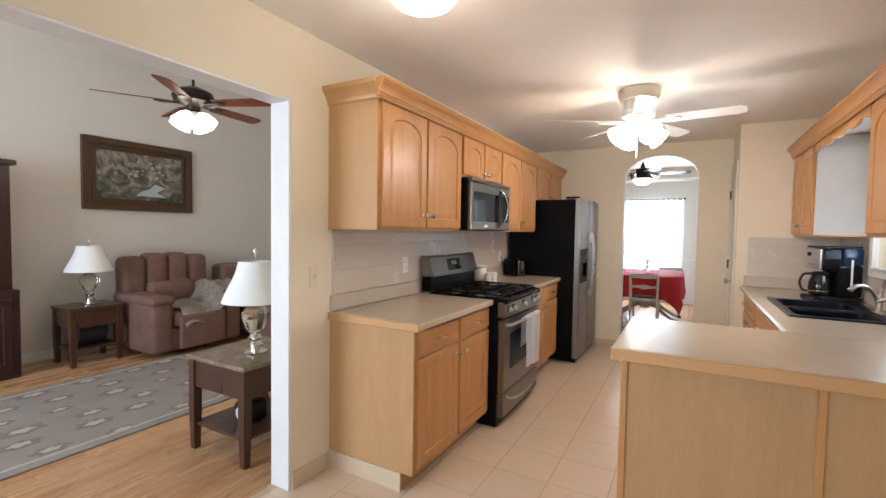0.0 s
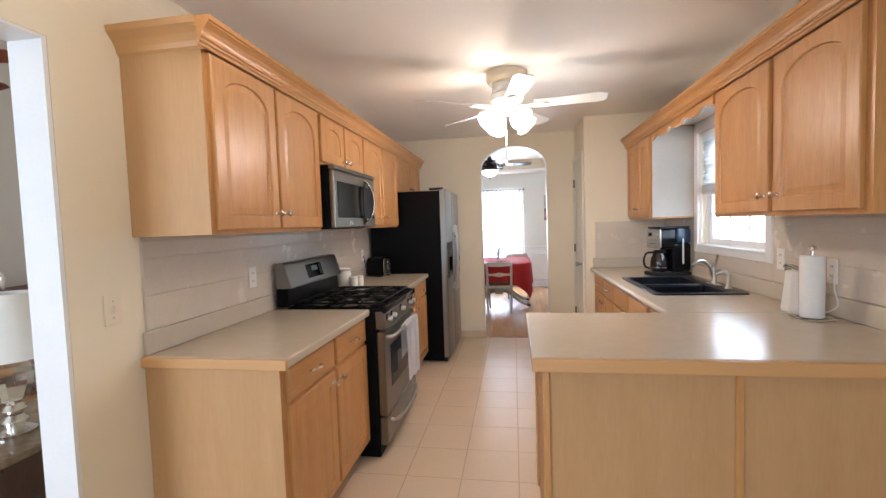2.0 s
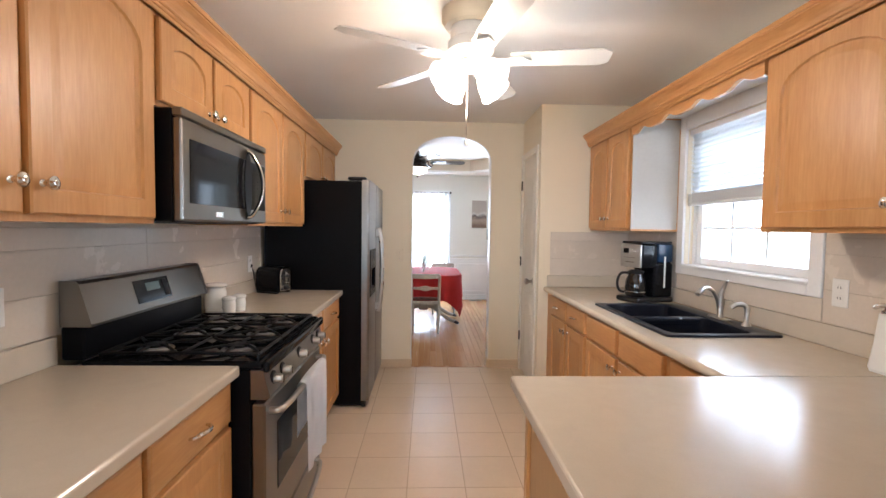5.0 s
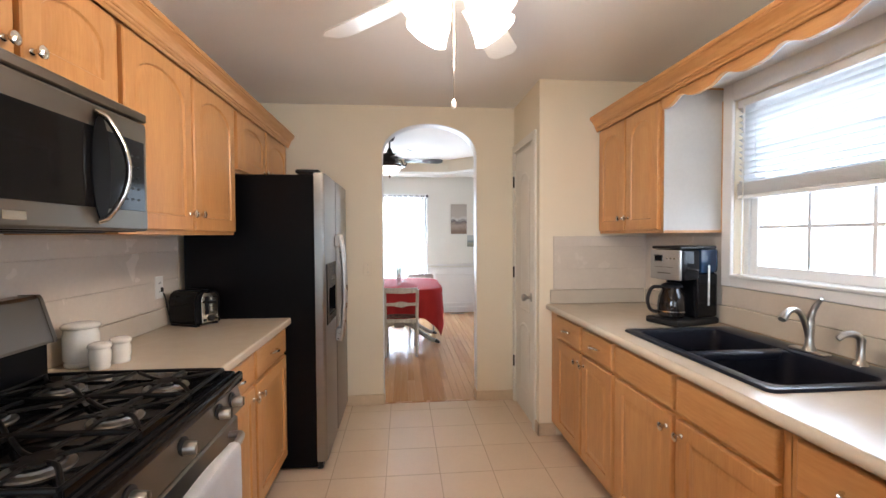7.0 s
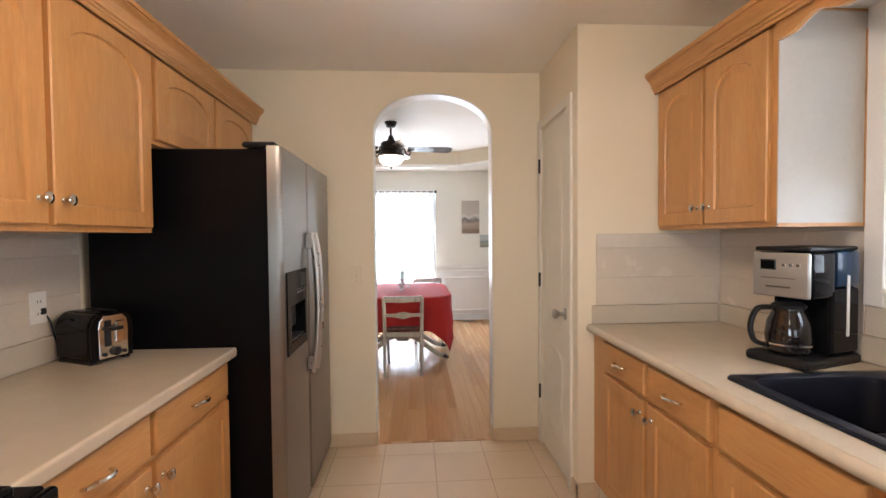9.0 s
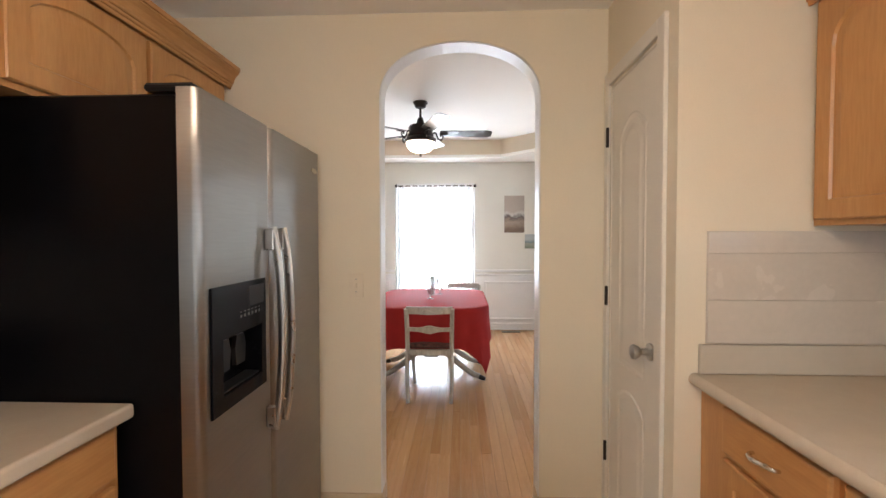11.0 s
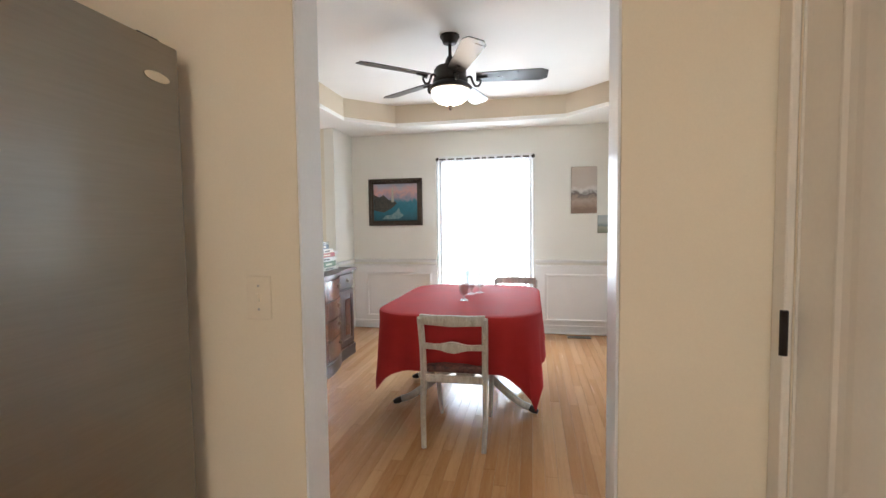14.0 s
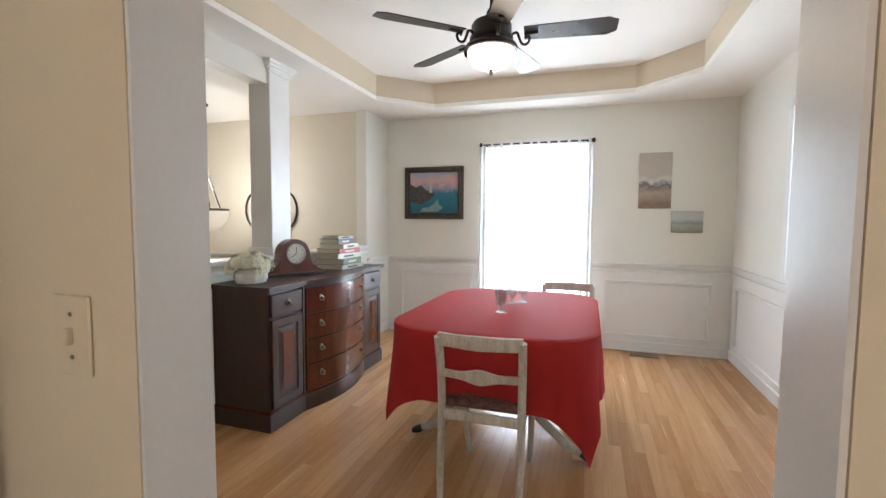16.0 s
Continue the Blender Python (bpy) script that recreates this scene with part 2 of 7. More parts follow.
WALNUT = material("dark_brown_end_table_wood", (0.085, 0.036, 0.017), 0.3, scale=3, fine=30, stretch=(6, 6, 1), second=(0.045, 0.018, 0.009), bump=0.04, coat=0.2)
MARBLE = material("brown_marble_top", (0.30, 0.22, 0.14), 0.15, scale=9, fine=40, second=(0.14, 0.09, 0.055), bump=0.02)
BRONZE = material("oil_rubbed_bronze", (0.030, 0.022, 0.018), 0.38, 0.6, vary=0.15, scale=30, bump=0.05)
BLADE_DARK = material("dark_walnut_fan_blade", (0.035, 0.026, 0.022), 0.3, scale=4, fine=40, stretch=(2, 6, 6), second=(0.020, 0.015, 0.013), bump=0.03)
BLADE_RED = material("cherry_fan_blade", (0.20, 0.055, 0.028), 0.3, scale=4, fine=40, stretch=(2, 6, 6), second=(0.10, 0.026, 0.014), bump=0.03)
BLADE_WHITE = material("white_fan_blade", (0.80, 0.78, 0.73), 0.35, vary=0.02, scale=8, bump=0.02)
# fan canopy: the shadow it stands in is put into this darker cream
SHADED_METAL = material("shaded_cream_enamel", (0.66, 0.57, 0.42), 0.4, vary=0.02, scale=8, bump=0.02)
GLASS_LIT = glow("lit_frosted_glass", (1.0, 0.86, 0.66), 6.5)
GLASS_LIT_DINING = glow("lit_opal_bowl", (1.0, 0.84, 0.66), 5.0)
DOME_LIT = glow("lit_dome_glass", (1.0, 0.88, 0.70), 8.0)
DISPLAY = glow("green_display", (0.10, 0.20, 0.17), 0.12)
DISPLAY.node_tree.nodes["Principled BSDF"].inputs["Base Color"].default_value = (0.06, 0.075, 0.07, 1)
GLASS = clear("clear_window_glass")
TUMBLER = thin_glass("cut_glass", (0.88, 0.90, 0.89))
AMBER = material("smoked_carafe_glass", (0.014, 0.011, 0.010), 0.05, vary=0.1, scale=4, bump=0, spec=0.6, rough_vary=0.02)
SLAT = backlit("white_vinyl_slat", (0.80, 0.81, 0.82))
SHEER = sheer("sheer_white_curtain")
SUEDE = material("mauve_brown_suede", (0.225, 0.125, 0.09), 0.9, scale=6, fine=180, second=(0.13, 0.07, 0.05), bump=0.25)
THROW = material("pale_patterned_throw", (0.66, 0.65, 0.67), 0.9, scale=9, fine=40, second=(0.42, 0.27, 0.12), bump=0.4)
RUG = material("grey_woven_rug", (0.31, 0.275, 0.24), 0.95, scale=4, fine=120, second=(0.23, 0.20, 0.175), bump=0.5)
RUG_MOTIF = material("dusty_rose_rug_motif", (0.25, 0.175, 0.15), 0.95, scale=20, fine=200, second=(0.20, 0.14, 0.125), bump=0.5)
RUG_LIGHT = material("cream_rug_motif", (0.46, 0.42, 0.36), 0.95, scale=20, fine=200, bump=0.5)
SHADE = material("cream_lamp_shade", (0.84, 0.83, 0.80), 0.85, vary=0.02, scale=12, fine=240, bump=0.15)
CRYSTAL = clear("champagne_crystal", (0.95, 0.90, 0.78), 0.06, 1.5)
GOLD_WOOD = material("carved_bronze_gilt_frame", (0.115, 0.062, 0.028), 0.42, 0.25, scale=30, fine=110, second=(0.05, 0.026, 0.012), bump=0.5)
DARK_FRAME = material("dark_picture_frame", (0.030, 0.020, 0.016), 0.35, scale=25, fine=90, second=(0.09, 0.06, 0.035), bump=0.4)
SEASCAPE = painting("lighthouse_seascape_paint", [(0.12, (0.02, 0.06, 0.09)), (0.36, (0.02, 0.16, 0.22)), (0.50, (0.04, 0.20, 0.28)), (0.58, (0.30, 0.26, 0.34)), (0.68, (0.55, 0.32, 0.30)), (0.82, (0.34, 0.36, 0.46))], 9, 0.72, 1.33, 1.86)
STREAM = painting("garden_stream_paint", [(0.22, (0.015, 0.02, 0.015)), (0.40, (0.06, 0.075, 0.05)), (0.52, (0.17, 0.15, 0.12)), (0.60, (0.36, 0.28, 0.24)), (0.68, (0.10, 0.11, 0.07)), (0.85, (0.03, 0.04, 0.025))], 4.5, 0.18, 1.6, 2.3, 2.5)
BEACH = painting("beach_canvas_paint", [(0.1, (0.22, 0.15, 0.11)), (0.28, (0.42, 0.33, 0.26)), (0.40, (0.13, 0.11, 0.105)), (0.47, (0.62, 0.60, 0.57)), (0.55, (0.50, 0.45, 0.40)), (0.9, (0.47, 0.41, 0.36))], 11, 0.8, 1.46, 1.96)
MEADOW = painting("meadow_canvas_paint", [(0.1, (0.20, 0.22, 0.15)), (0.35, (0.36, 0.36, 0.28)), (0.45, (0.22, 0.27, 0.27)), (0.60, (0.48, 0.52, 0.50)), (0.9, (0.45, 0.49, 0.50))], 14, 0.8, 1.19, 1.40)
PETAL = material("cream_flower_petals", (0.80, 0.77, 0.62), 0.7, vary=0.05, scale=30, bump=0.2)
PAGES = material("book_pages", (0.66, 0.60, 0.48), 0.9, vary=0.05, scale=10, fine=300, stretch=(1, 1, 12), bump=0.3)
LAWN = material("lawn", (0.10, 0.15, 0.045), 0.9, scale=3, fine=60, second=(0.06, 0.10, 0.03), bump=0.4)
FABRIC_DARK = material("black_nylon_bag", (0.012, 0.013, 0.018), 0.6, vary=0.1, scale=12, fine=200, bump=0.3)
LIP = material("pale_laminate_lip", (0.57, 0.505, 0.41), 0.25, vary=0.03, scale=14, fine=420, bump=0.01, rough_vary=0.04)
SWITCH = material("cream_switch_plastic", (0.79, 0.70, 0.545), 0.45, vary=0.02, scale=15, bump=0.02)
SILVER = material("silver_plastic_panel", (0.46, 0.445, 0.415), 0.38, 0.6, vary=0.03, scale=20, bump=0.02)
DIAL = material("ivory_clock_dial", (0.72, 0.70, 0.64), 0.4, vary=0.03, scale=20, bump=0)


# ---- mesh helpers ----
def mesh_box(bm, x0, x1, y0, y1, z0, z1, r=0.0, seg=1):
    v = [bm.verts.new(p) for p in ((x0, y0, z0), (x1, y0, z0), (x1, y1, z0), (x0, y1, z0), (x0, y0, z1), (x1, y0, z1), (x1, y1, z1), (x0, y1, z1))]
    f = [bm.faces.new([v[i] for i in q]) for q in ((3, 2, 1, 0), (4, 5, 6, 7), (0, 1, 5, 4), (1, 2, 6, 5), (2, 3, 7, 6), (3, 0, 4, 7))]
    if r:
        r = min(r, abs(x1 - x0) * 0.45, abs(y1 - y0) * 0.45, abs(z1 - z0) * 0.45)
        bmesh.ops.bevel(bm, geom=list({e for q in f for e in q.edges}), offset=r, segments=seg, profile=0.5, affect="EDGES")


def boxes(*rows, r=0.0, seg=1):
    bm = bmesh.new()
    for row in rows:
        mesh_box(bm, *row, r=r, seg=seg)
    return bm


def lathe(bm, profile, at=(0, 0, 0), seg=24, axis="z", flute=0.0, flutes=0):
    """Turns (radius, height) rows round an axis through at."""
    rings = []
    for rad, h in profile:
        ring = []
        for k in range(seg):
            a = 2 * math.pi * k / seg
            q = rad * (1 + flute * math.cos(flutes * a))
            c, s = q * math.cos(a), q * math.sin(a)
            p = {"z": (c, s, h), "x": (h, c, s), "y": (c, h, s)}[axis]
            ring.append(bm.verts.new((at[0] + p[0], at[1] + p[1], at[2] + p[2])))
        rings.append(ring)
    for a, b in zip(rings, rings[1:]):
        for k in range(seg):
            bm.faces.new((a[k], a[(k + 1) % seg], b[(k + 1) % seg], b[k]))
    bm.faces.new(rings[0][::-1])
    bm.faces.new(rings[-1])
    bmesh.ops.recalc_face_normals(bm, faces=bm.faces)
    return bm


def tube(bm, points, r, seg=8, flat=1.0):
    """A round bar along points; r is one radius or one for each point."""
    pts = [Vector(p) for p in points]
    rad = r if isinstance(r, (list, tuple)) else [r] * len(pts)
    rings, side = [], None
    for i, p in enumerate(pts):
        d = (pts[min(i + 1, len(pts) - 1)] - pts[max(i - 1, 0)]).normalized()
        if side is None:
            side = d.cross(Vector((0, 0, 1)))
            side = side if side.length > 0.05 else d.cross(Vector((0, 1, 0)))
        side = (side - d * side.dot(d)).normalized()
        nor = side.cross(d)
        rings.append([bm.verts.new(p + rad[i] * (math.cos(2 * math.pi * k / seg) * side + flat * math.sin(2 * math.pi * k / seg) * nor)) for k in range(seg)])
    for a, b in zip(rings, rings[1:]):
        for k in range(seg):
            bm.faces.new((a[k], a[(k + 1) % seg], b[(k + 1) % seg], b[k]))
    bm.faces.new(rings[0][::-1]), bm.faces.new(rings[-1])
    bmesh.ops.recalc_face_normals(bm, faces=bm.faces)
    return bm


def smooth_path(points, steps=6):
    """Points on a smooth curve through the given ones."""
    p = [Vector(q) for q in points]
    p = [p[0] * 2 - p[1], *p, p[-1] * 2 - p[-2]]
    out = []
    for i in range(1, len(p) - 2):
        for k in range(steps):
            t = k / steps
            out.append(0.5 * ((2 * p[i]) + (p[i + 1] - p[i - 1]) * t + (2 * p[i - 1] - 5 * p[i] + 4 * p[i + 1] - p[i + 2]) * t * t + (3 * p[i] - p[i - 1] - 3 * p[i + 1] + p[i + 2]) * t ** 3))
    return [*out, p[-2]]


def prism(bm, outline, lo, hi, axis="x"):
    """Extrudes a closed outline of 2D points between lo and hi along an axis."""
    def at(u, v, w):
        return {"x": (w, u, v), "y": (u, w, v), "z": (u, v, w)}[axis]
    a = [bm.verts.new(at(u, v, lo)) for u, v in outline]
    b = [bm.verts.new(at(u, v, hi)) for u, v in outline]
    n = len(outline)
    for k in range(n):
        bm.faces.new((a[k], a[(k + 1) % n], b[(k + 1) % n], b[k]))
    bm.faces.new(a[::-1]), bm.faces.new(b)
    bmesh.ops.recalc_face_normals(bm, faces=bm.faces)
    return bm


def sheet(bm, nu, nv, fn):
    grid = [[bm.verts.new(fn(i / nu, j / nv)) for j in range(nv + 1)] for i in range(nu + 1)]
    for i in range(nu):
        for j in range(nv):
            bm.faces.new((grid[i][j], grid[i + 1][j], grid[i + 1][j + 1], grid[i][j + 1]))
    return bm


def loops(bm, rings, cap=True):
    made = [[bm.verts.new(p) for p in ring] for ring in rings]
    n = len(made[0])
    for a, b in zip(made, made[1:]):
        for k in range(n):
            bm.faces.new((a[k], a[(k + 1) % n], b[(k + 1) % n], b[k]))
    if cap:
        bm.faces.new(made[-1]), bm.faces.new(made[0][::-1])
    bmesh.ops.recalc_face_normals(bm, faces=bm.faces)
    return bm


ORIGIN = {}


def thing(name, at, label, category, group="", local=False, turn=0.0):
    """An Empty at a thing's base. Parts are given in world metres, or from the base where local."""
    ob = new(name)
    ob.empty_display_size = 0.1
    ob.location = at
    ob.rotation_euler = (0, 0, radians(turn))
    ORIGIN[ob.name] = Vector((0, 0, 0)) if local else Vector(at)
    return tagged(ob, label, category, group)


def part(name, bm, mat, parent=None, label="", smooth=False, shadow=True):
    """Links a bmesh as one mesh object under a thing or a part."""
    me = bpy.data.meshes.new(name)
    root = parent
    while root is not None and root.parent is not None:
        root = root.parent
    if root is not None and root.name in ORIGIN:
        bmesh.ops.translate(bm, verts=bm.verts, vec=-ORIGIN[root.name])
    bm.normal_update()
    bm.to_mesh(me)
    bm.free()
    me.materials.append(mat)
    if smooth:
        me.polygons.foreach_set("use_smooth", [True] * len(me.polygons))
        me.set_sharp_from_angle(angle=radians(38))
    ob = new(name, me)
    ob.parent = parent
    ob.visible_shadow = shadow
    if label:
        ob["label"] = label
    return ob


def structure(name, bm, mat, label, category="", smooth=False):
    ob = part(name, bm, mat, smooth=smooth)
    return tagged(ob, label, category or name.split("_")[0], kind="structure")


def wall_cut(bm, axis, near, far, u0, u1, z0, z1, holes=()):
    """A wall across axis from near to far, u0 to u1 and z0 to z1, with rectangular holes (u0, u1, z0, z1) in order of u."""
    def add(a, b, c, d):
        if b - a > 1e-4 and d - c > 1e-4:
            mesh_box(bm, near, far, a, b, c, d) if axis == "x" else mesh_box(bm, a, b, near, far, c, d)
    at = u0
    for a, b, c, d in holes:
        add(at, a, z0, z1), add(a, b, z0, c), add(a, b, d, z1)
        at = b
    add(at, u1, z0, z1)
    return bm


# ---- the large structure ----
LEFT, RIGHT, FAR, BACK, TOP = -1.66, 1.31, 5.675, -2.2, 2.44
structure("ground", boxes((-600, 600, -600, 600, -0.5, -0.35)), LAWN, "green lawn round the house", "ground")
floor_kitchen = structure("floor_kitchen", boxes((LEFT - 0.13, RIGHT + 0.02, BACK, 5.70, -0.06, -0.0008)), FLOOR_GROUT, "beige ceramic tile kitchen floor with thin tan joints", "floor")
floor_dining = structure("floor_dining", boxes((-2.35, 1.45, 5.70, 10.1, -0.06, -0.003)), FLOOR_GROUT, "polished light oak strip floor of the dining room", "floor")
structure("floor_foyer", boxes((-6.0, -2.35, 5.3, 9.6, -0.06, -0.003)), OAK_X, "light oak floor of the foyer", "floor")
floor_living = structure("floor_living", boxes((-5.75, LEFT - 0.13, BACK, 5.3, -0.06, -0.004)), OAK_X, "light oak floor of the living room", "floor")

# left kitchen wall with the wide opening to the living room
bm = wall_cut(bmesh.new(), "x", LEFT - 0.13, LEFT, BACK, FAR, 0, TOP, [(-0.75, 1.57, -0.01, 2.06)])
structure("wall_kitchen_west", bm, CREAM, "cream painted kitchen wall with a wide opening", "wall")
bm = boxes((LEFT - 0.134, LEFT - 0.001, 1.554, 1.569, 0, 2.048), (LEFT - 0.134, LEFT - 0.001, -0.749, 1.569, 2.048, 2.059), (LEFT - 0.134, LEFT - 0.001, -0.749, -0.735, 0, 2.048))
structure("trim_living_opening", bm, WHITE, "white painted lining of the opening to the living room", "trim")
# upper part of the living room side
structure("wall_living_upper", boxes((LEFT - 0.13, LEFT, BACK, 5.3, TOP + 0.12, 3.75)), LIVING_WALL, "grey beige upper wall of the living room", "wall")
structure("wall_living_west", boxes((-5.75, -5.6, BACK, 5.3, 0, 3.75)), LIVING_WALL, "grey beige living room wall behind the recliner", "wall")
structure("wall_living_north", boxes((-6.0, LEFT - 0.13, 5.3, 5.45, 0, 3.75)), LIVING_WALL, "plain grey beige end wall of the living room", "wall")
bm = wall_cut(bmesh.new(), "y", BACK - 0.15, BACK, -5.75, LEFT - 0.13, 0, 3.75, [(-4.7, -2.5, 0.75, 2.45)])
structure("wall_living_south", bm, LIVING_WALL, "plain grey beige living room wall with a window", "wall")
structure("ceiling_living", boxes((-5.75, LEFT, BACK - 0.15, 5.45, 3.75, 3.85)), CEIL, "high white living room ceiling", "ceiling")

# far kitchen wall with the arch
AX0, AX1, SPRING, APEX, THICK = -0.553, 0.229, 2.03, 2.305, 0.12
bm = bmesh.new()
mesh_box(bm, LEFT - 0.13, AX0, FAR, FAR + THICK, 0, TOP), mesh_box(bm, AX1, RIGHT + 0.14, FAR, FAR + THICK, 0, TOP)
mid, half, n_arch = (AX0 + AX1) / 2, (AX1 - AX0) / 2, 28
arch = [(mid - half * math.cos(math.pi * k / n_arch), SPRING + (APEX - SPRING) * math.sin(math.pi * k / n_arch) ** 0.85) for k in range(n_arch + 1)]
for (ua, za), (ub, zb) in zip(arch, arch[1:]):
    v = [bm.verts.new(p) for p in ((ua, FAR, za), (ub, FAR, zb), (ub, FAR, TOP), (ua, FAR, TOP), (ua, FAR + THICK, za), (ub, FAR + THICK, zb), (ub, FAR + THICK, TOP), (ua, FAR + THICK, TOP))]
    for q in ((0, 1, 2, 3), (7, 6, 5, 4), (1, 0, 4, 5)):
        bm.faces.new([v[i] for i in q])
bmesh.ops.remove_doubles(bm, verts=bm.verts, dist=0.0005)
structure("wall_arch", bm, CREAM, "cream wall with a round arched opening to the dining room", "wall")
# white lining inside the arch
bm = bmesh.new()
path_in = [(AX0 + 0.001, 0.0), *[(u + (0.001 if u < mid else -0.001), z - 0.002) for u, z in arch], (AX1 - 0.001, 0.0)]
for (ua, za), (ub, zb) in zip(path_in, path_in[1:]):
    du, dz = ub - ua, zb - za
    ln = math.hypot(du, dz) or 1
    nu, nz = dz / ln * 0.006, -du / ln * 0.006
    y0, y1 = FAR + 0.002, FAR + THICK + 0.001
    v = [bm.verts.new(p) for p in ((ua, y0, za), (ub, y0, zb), (ub, y1, zb), (ua, y1, za), (ua + nu, y0, za + nz), (ub + nu, y0, zb + nz), (ub + nu, y1, zb + nz), (ua + nu, y1, za + nz))]
    for q in ((3, 2, 1, 0), (4, 5, 6, 7), (0, 1, 5, 4), (2, 3, 7, 6)):
        bm.faces.new([v[i] for i in q])
structure("trim_arch_lining", bm, WHITE, "white painted inside of the arch", "trim", smooth=True)

# pantry closet in the far corner
PX, PY = 0.545, 4.99
bm = wall_cut(bmesh.new(), "x", PX, PX + 0.11, PY, FAR, 0, TOP, [(5.115, 5.622, -0.01, 2.06)])
structure("wall_pantry_side", bm, CREAM, "cream pantry wall round a narrow door", "wall")
structure("wall_pantry_front", boxes((PX + 0.11, RIGHT, PY, PY + 0.1, 0, TOP)), CREAM, "cream pantry wall at the end of the counter", "wall")

# right kitchen wall with the sink window, and the back wall
WY0, WY1, WZ0, WZ1 = 3.20, 4.17, 1.165, 2.06
bm = wall_cut(bmesh.new(), "x", RIGHT, RIGHT + 0.15, BACK, FAR, 0, TOP, [(WY0, WY1, WZ0, WZ1)])
structure("wall_kitchen_east", bm, CREAM, "cream kitchen wall with the window over the sink", "wall")
bm = wall_cut(bmesh.new(), "y", BACK - 0.15, BACK, LEFT - 0.13, RIGHT + 0.15, 0, TOP, [(-0.75, 0.95, 0.05, 2.1)])
structure("wall_kitchen_south", bm, CREAM, "plain cream wall with a glazed patio door opening", "wall")
structure("ceiling_kitchen", boxes((LEFT - 0.13, RIGHT + 0.15, BACK - 0.15, FAR + 0.06, TOP, TOP + 0.12)), CEIL, "white kitchen ceiling", "ceiling")

# dining room shell
DL, DR, DF = -2.22, 1.31, 9.98
DX0, DX1, DZ0, DZ1 = -1.02, -0.02, 0.42, 2.06
bm = wall_cut(bmesh.new(), "y", DF, DF + 0.15, DL - 0.12, DR + 0.15, 0, TOP, [(DX0, DX1, DZ0, DZ1)])
structure("wall_dining_north", bm, DINING_WALL, "off-white dining room wall with a tall window", "wall")
structure("wall_dining_east", wall_cut(bmesh.new(), "x", DR, DR + 0.15, FAR + THICK, DF, 0, TOP, [(7.7, 8.8, 0.9, 2.06)]), DINING_WALL, "off-white dining room side wall with a window", "wall")
bm = boxes((DL - 0.12, DL, 9.45, DF, 0, TOP), (DL - 0.12, DL, FAR + THICK, 9.45, 0, 0.985), (DL - 0.12, DL, FAR + THICK, 6.25, 0.985, TOP))
mesh_box(bm, DL - 0.12, DL, 6.25, 7.95, 2.27, TOP)
structure("wall_dining_west", bm, DINING_WALL, "off-white half wall open to the foyer", "wall")
structure("wall_dining_south", boxes((DL - 0.12, LEFT - 0.13, FAR, FAR + THICK, 0, TOP)), DINING_WALL, "off-white wall beside the arch", "wall")
structure("wall_foyer_north", boxes((-6.0, DL - 0.12, 9.48, 9.6, 0, TOP)), FOYER, "beige foyer wall", "wall")
structure("wall_foyer_west", boxes((-6.12, -6.0, 5.3, 9.6, 0, TOP)), FOYER, "plain beige foyer side wall", "wall")
structure("ceiling_foyer", boxes((-6.12, DL - 0.12, 5.45, 9.6, TOP, TOP + 0.1)), CEIL, "white foyer ceiling", "ceiling")

# tray ceiling
TX0, TX1, TY0, TY1, CUT, TZ = -1.95, 0.83, 6.25, 9.585, 0.44, 2.68
oct_in = [(TX0 + CUT, TY0), (TX1 - CUT, TY0), (TX1, TY0 + CUT), (TX1, TY1 - CUT), (TX1 - CUT, TY1), (TX0 + CUT, TY1), (TX0, TY1 - CUT), (TX0, TY0 + CUT)]
rx0, rx1, ry0, ry1 = DL - 0.12, DR + 0.15, FAR + 0.06, DF + 0.15
oct_out = [(TX0 + CUT, ry0), (TX1 - CUT, ry0), (rx1, TY0 + CUT), (rx1, TY1 - CUT), (TX1 - CUT, ry1), (TX0 + CUT, ry1), (rx0, TY1 - CUT), (rx0, TY0 + CUT)]
corner = {1: (rx1, ry0), 3: (rx1, ry1), 5: (rx0, ry1), 7: (rx0, ry0)}
bm = bmesh.new()
for k in range(8):
    a, b = k, (k + 1) % 8
    ring = [oct_in[a], oct_in[b], oct_out[b]] + ([corner[k]] if k in corner else []) + [oct_out[a]]
    prism(bm, ring, TOP, TOP + 0.04, "z")
structure("ceiling_dining", bm, CEIL, "white dining room ceiling border round the tray", "ceiling")
bm = bmesh.new()
for k in range(8):
    (xa, ya), (xb, yb) = oct_in[k], oct_in[(k + 1) % 8]
    dx, dy = xb - xa, yb - ya
    ln = math.hypot(dx, dy)
    ox, oy = dy / ln * 0.05, -dx / ln * 0.05
    prism(bm, [(xa, ya), (xb, yb), (xb + ox, yb + oy), (xa + ox, ya + oy)], TOP + 0.042, TZ, "z")
structure("trim_tray_sides", bm, TAN, "tan painted sides of the octagonal tray", "trim")
structure("ceiling_tray", boxes((TX0 - 0.1, TX1 + 0.1, TY0 - 0.1, TY1 + 0.1, TZ, TZ + 0.06)), CEIL, "white raised tray ceiling", "ceiling")

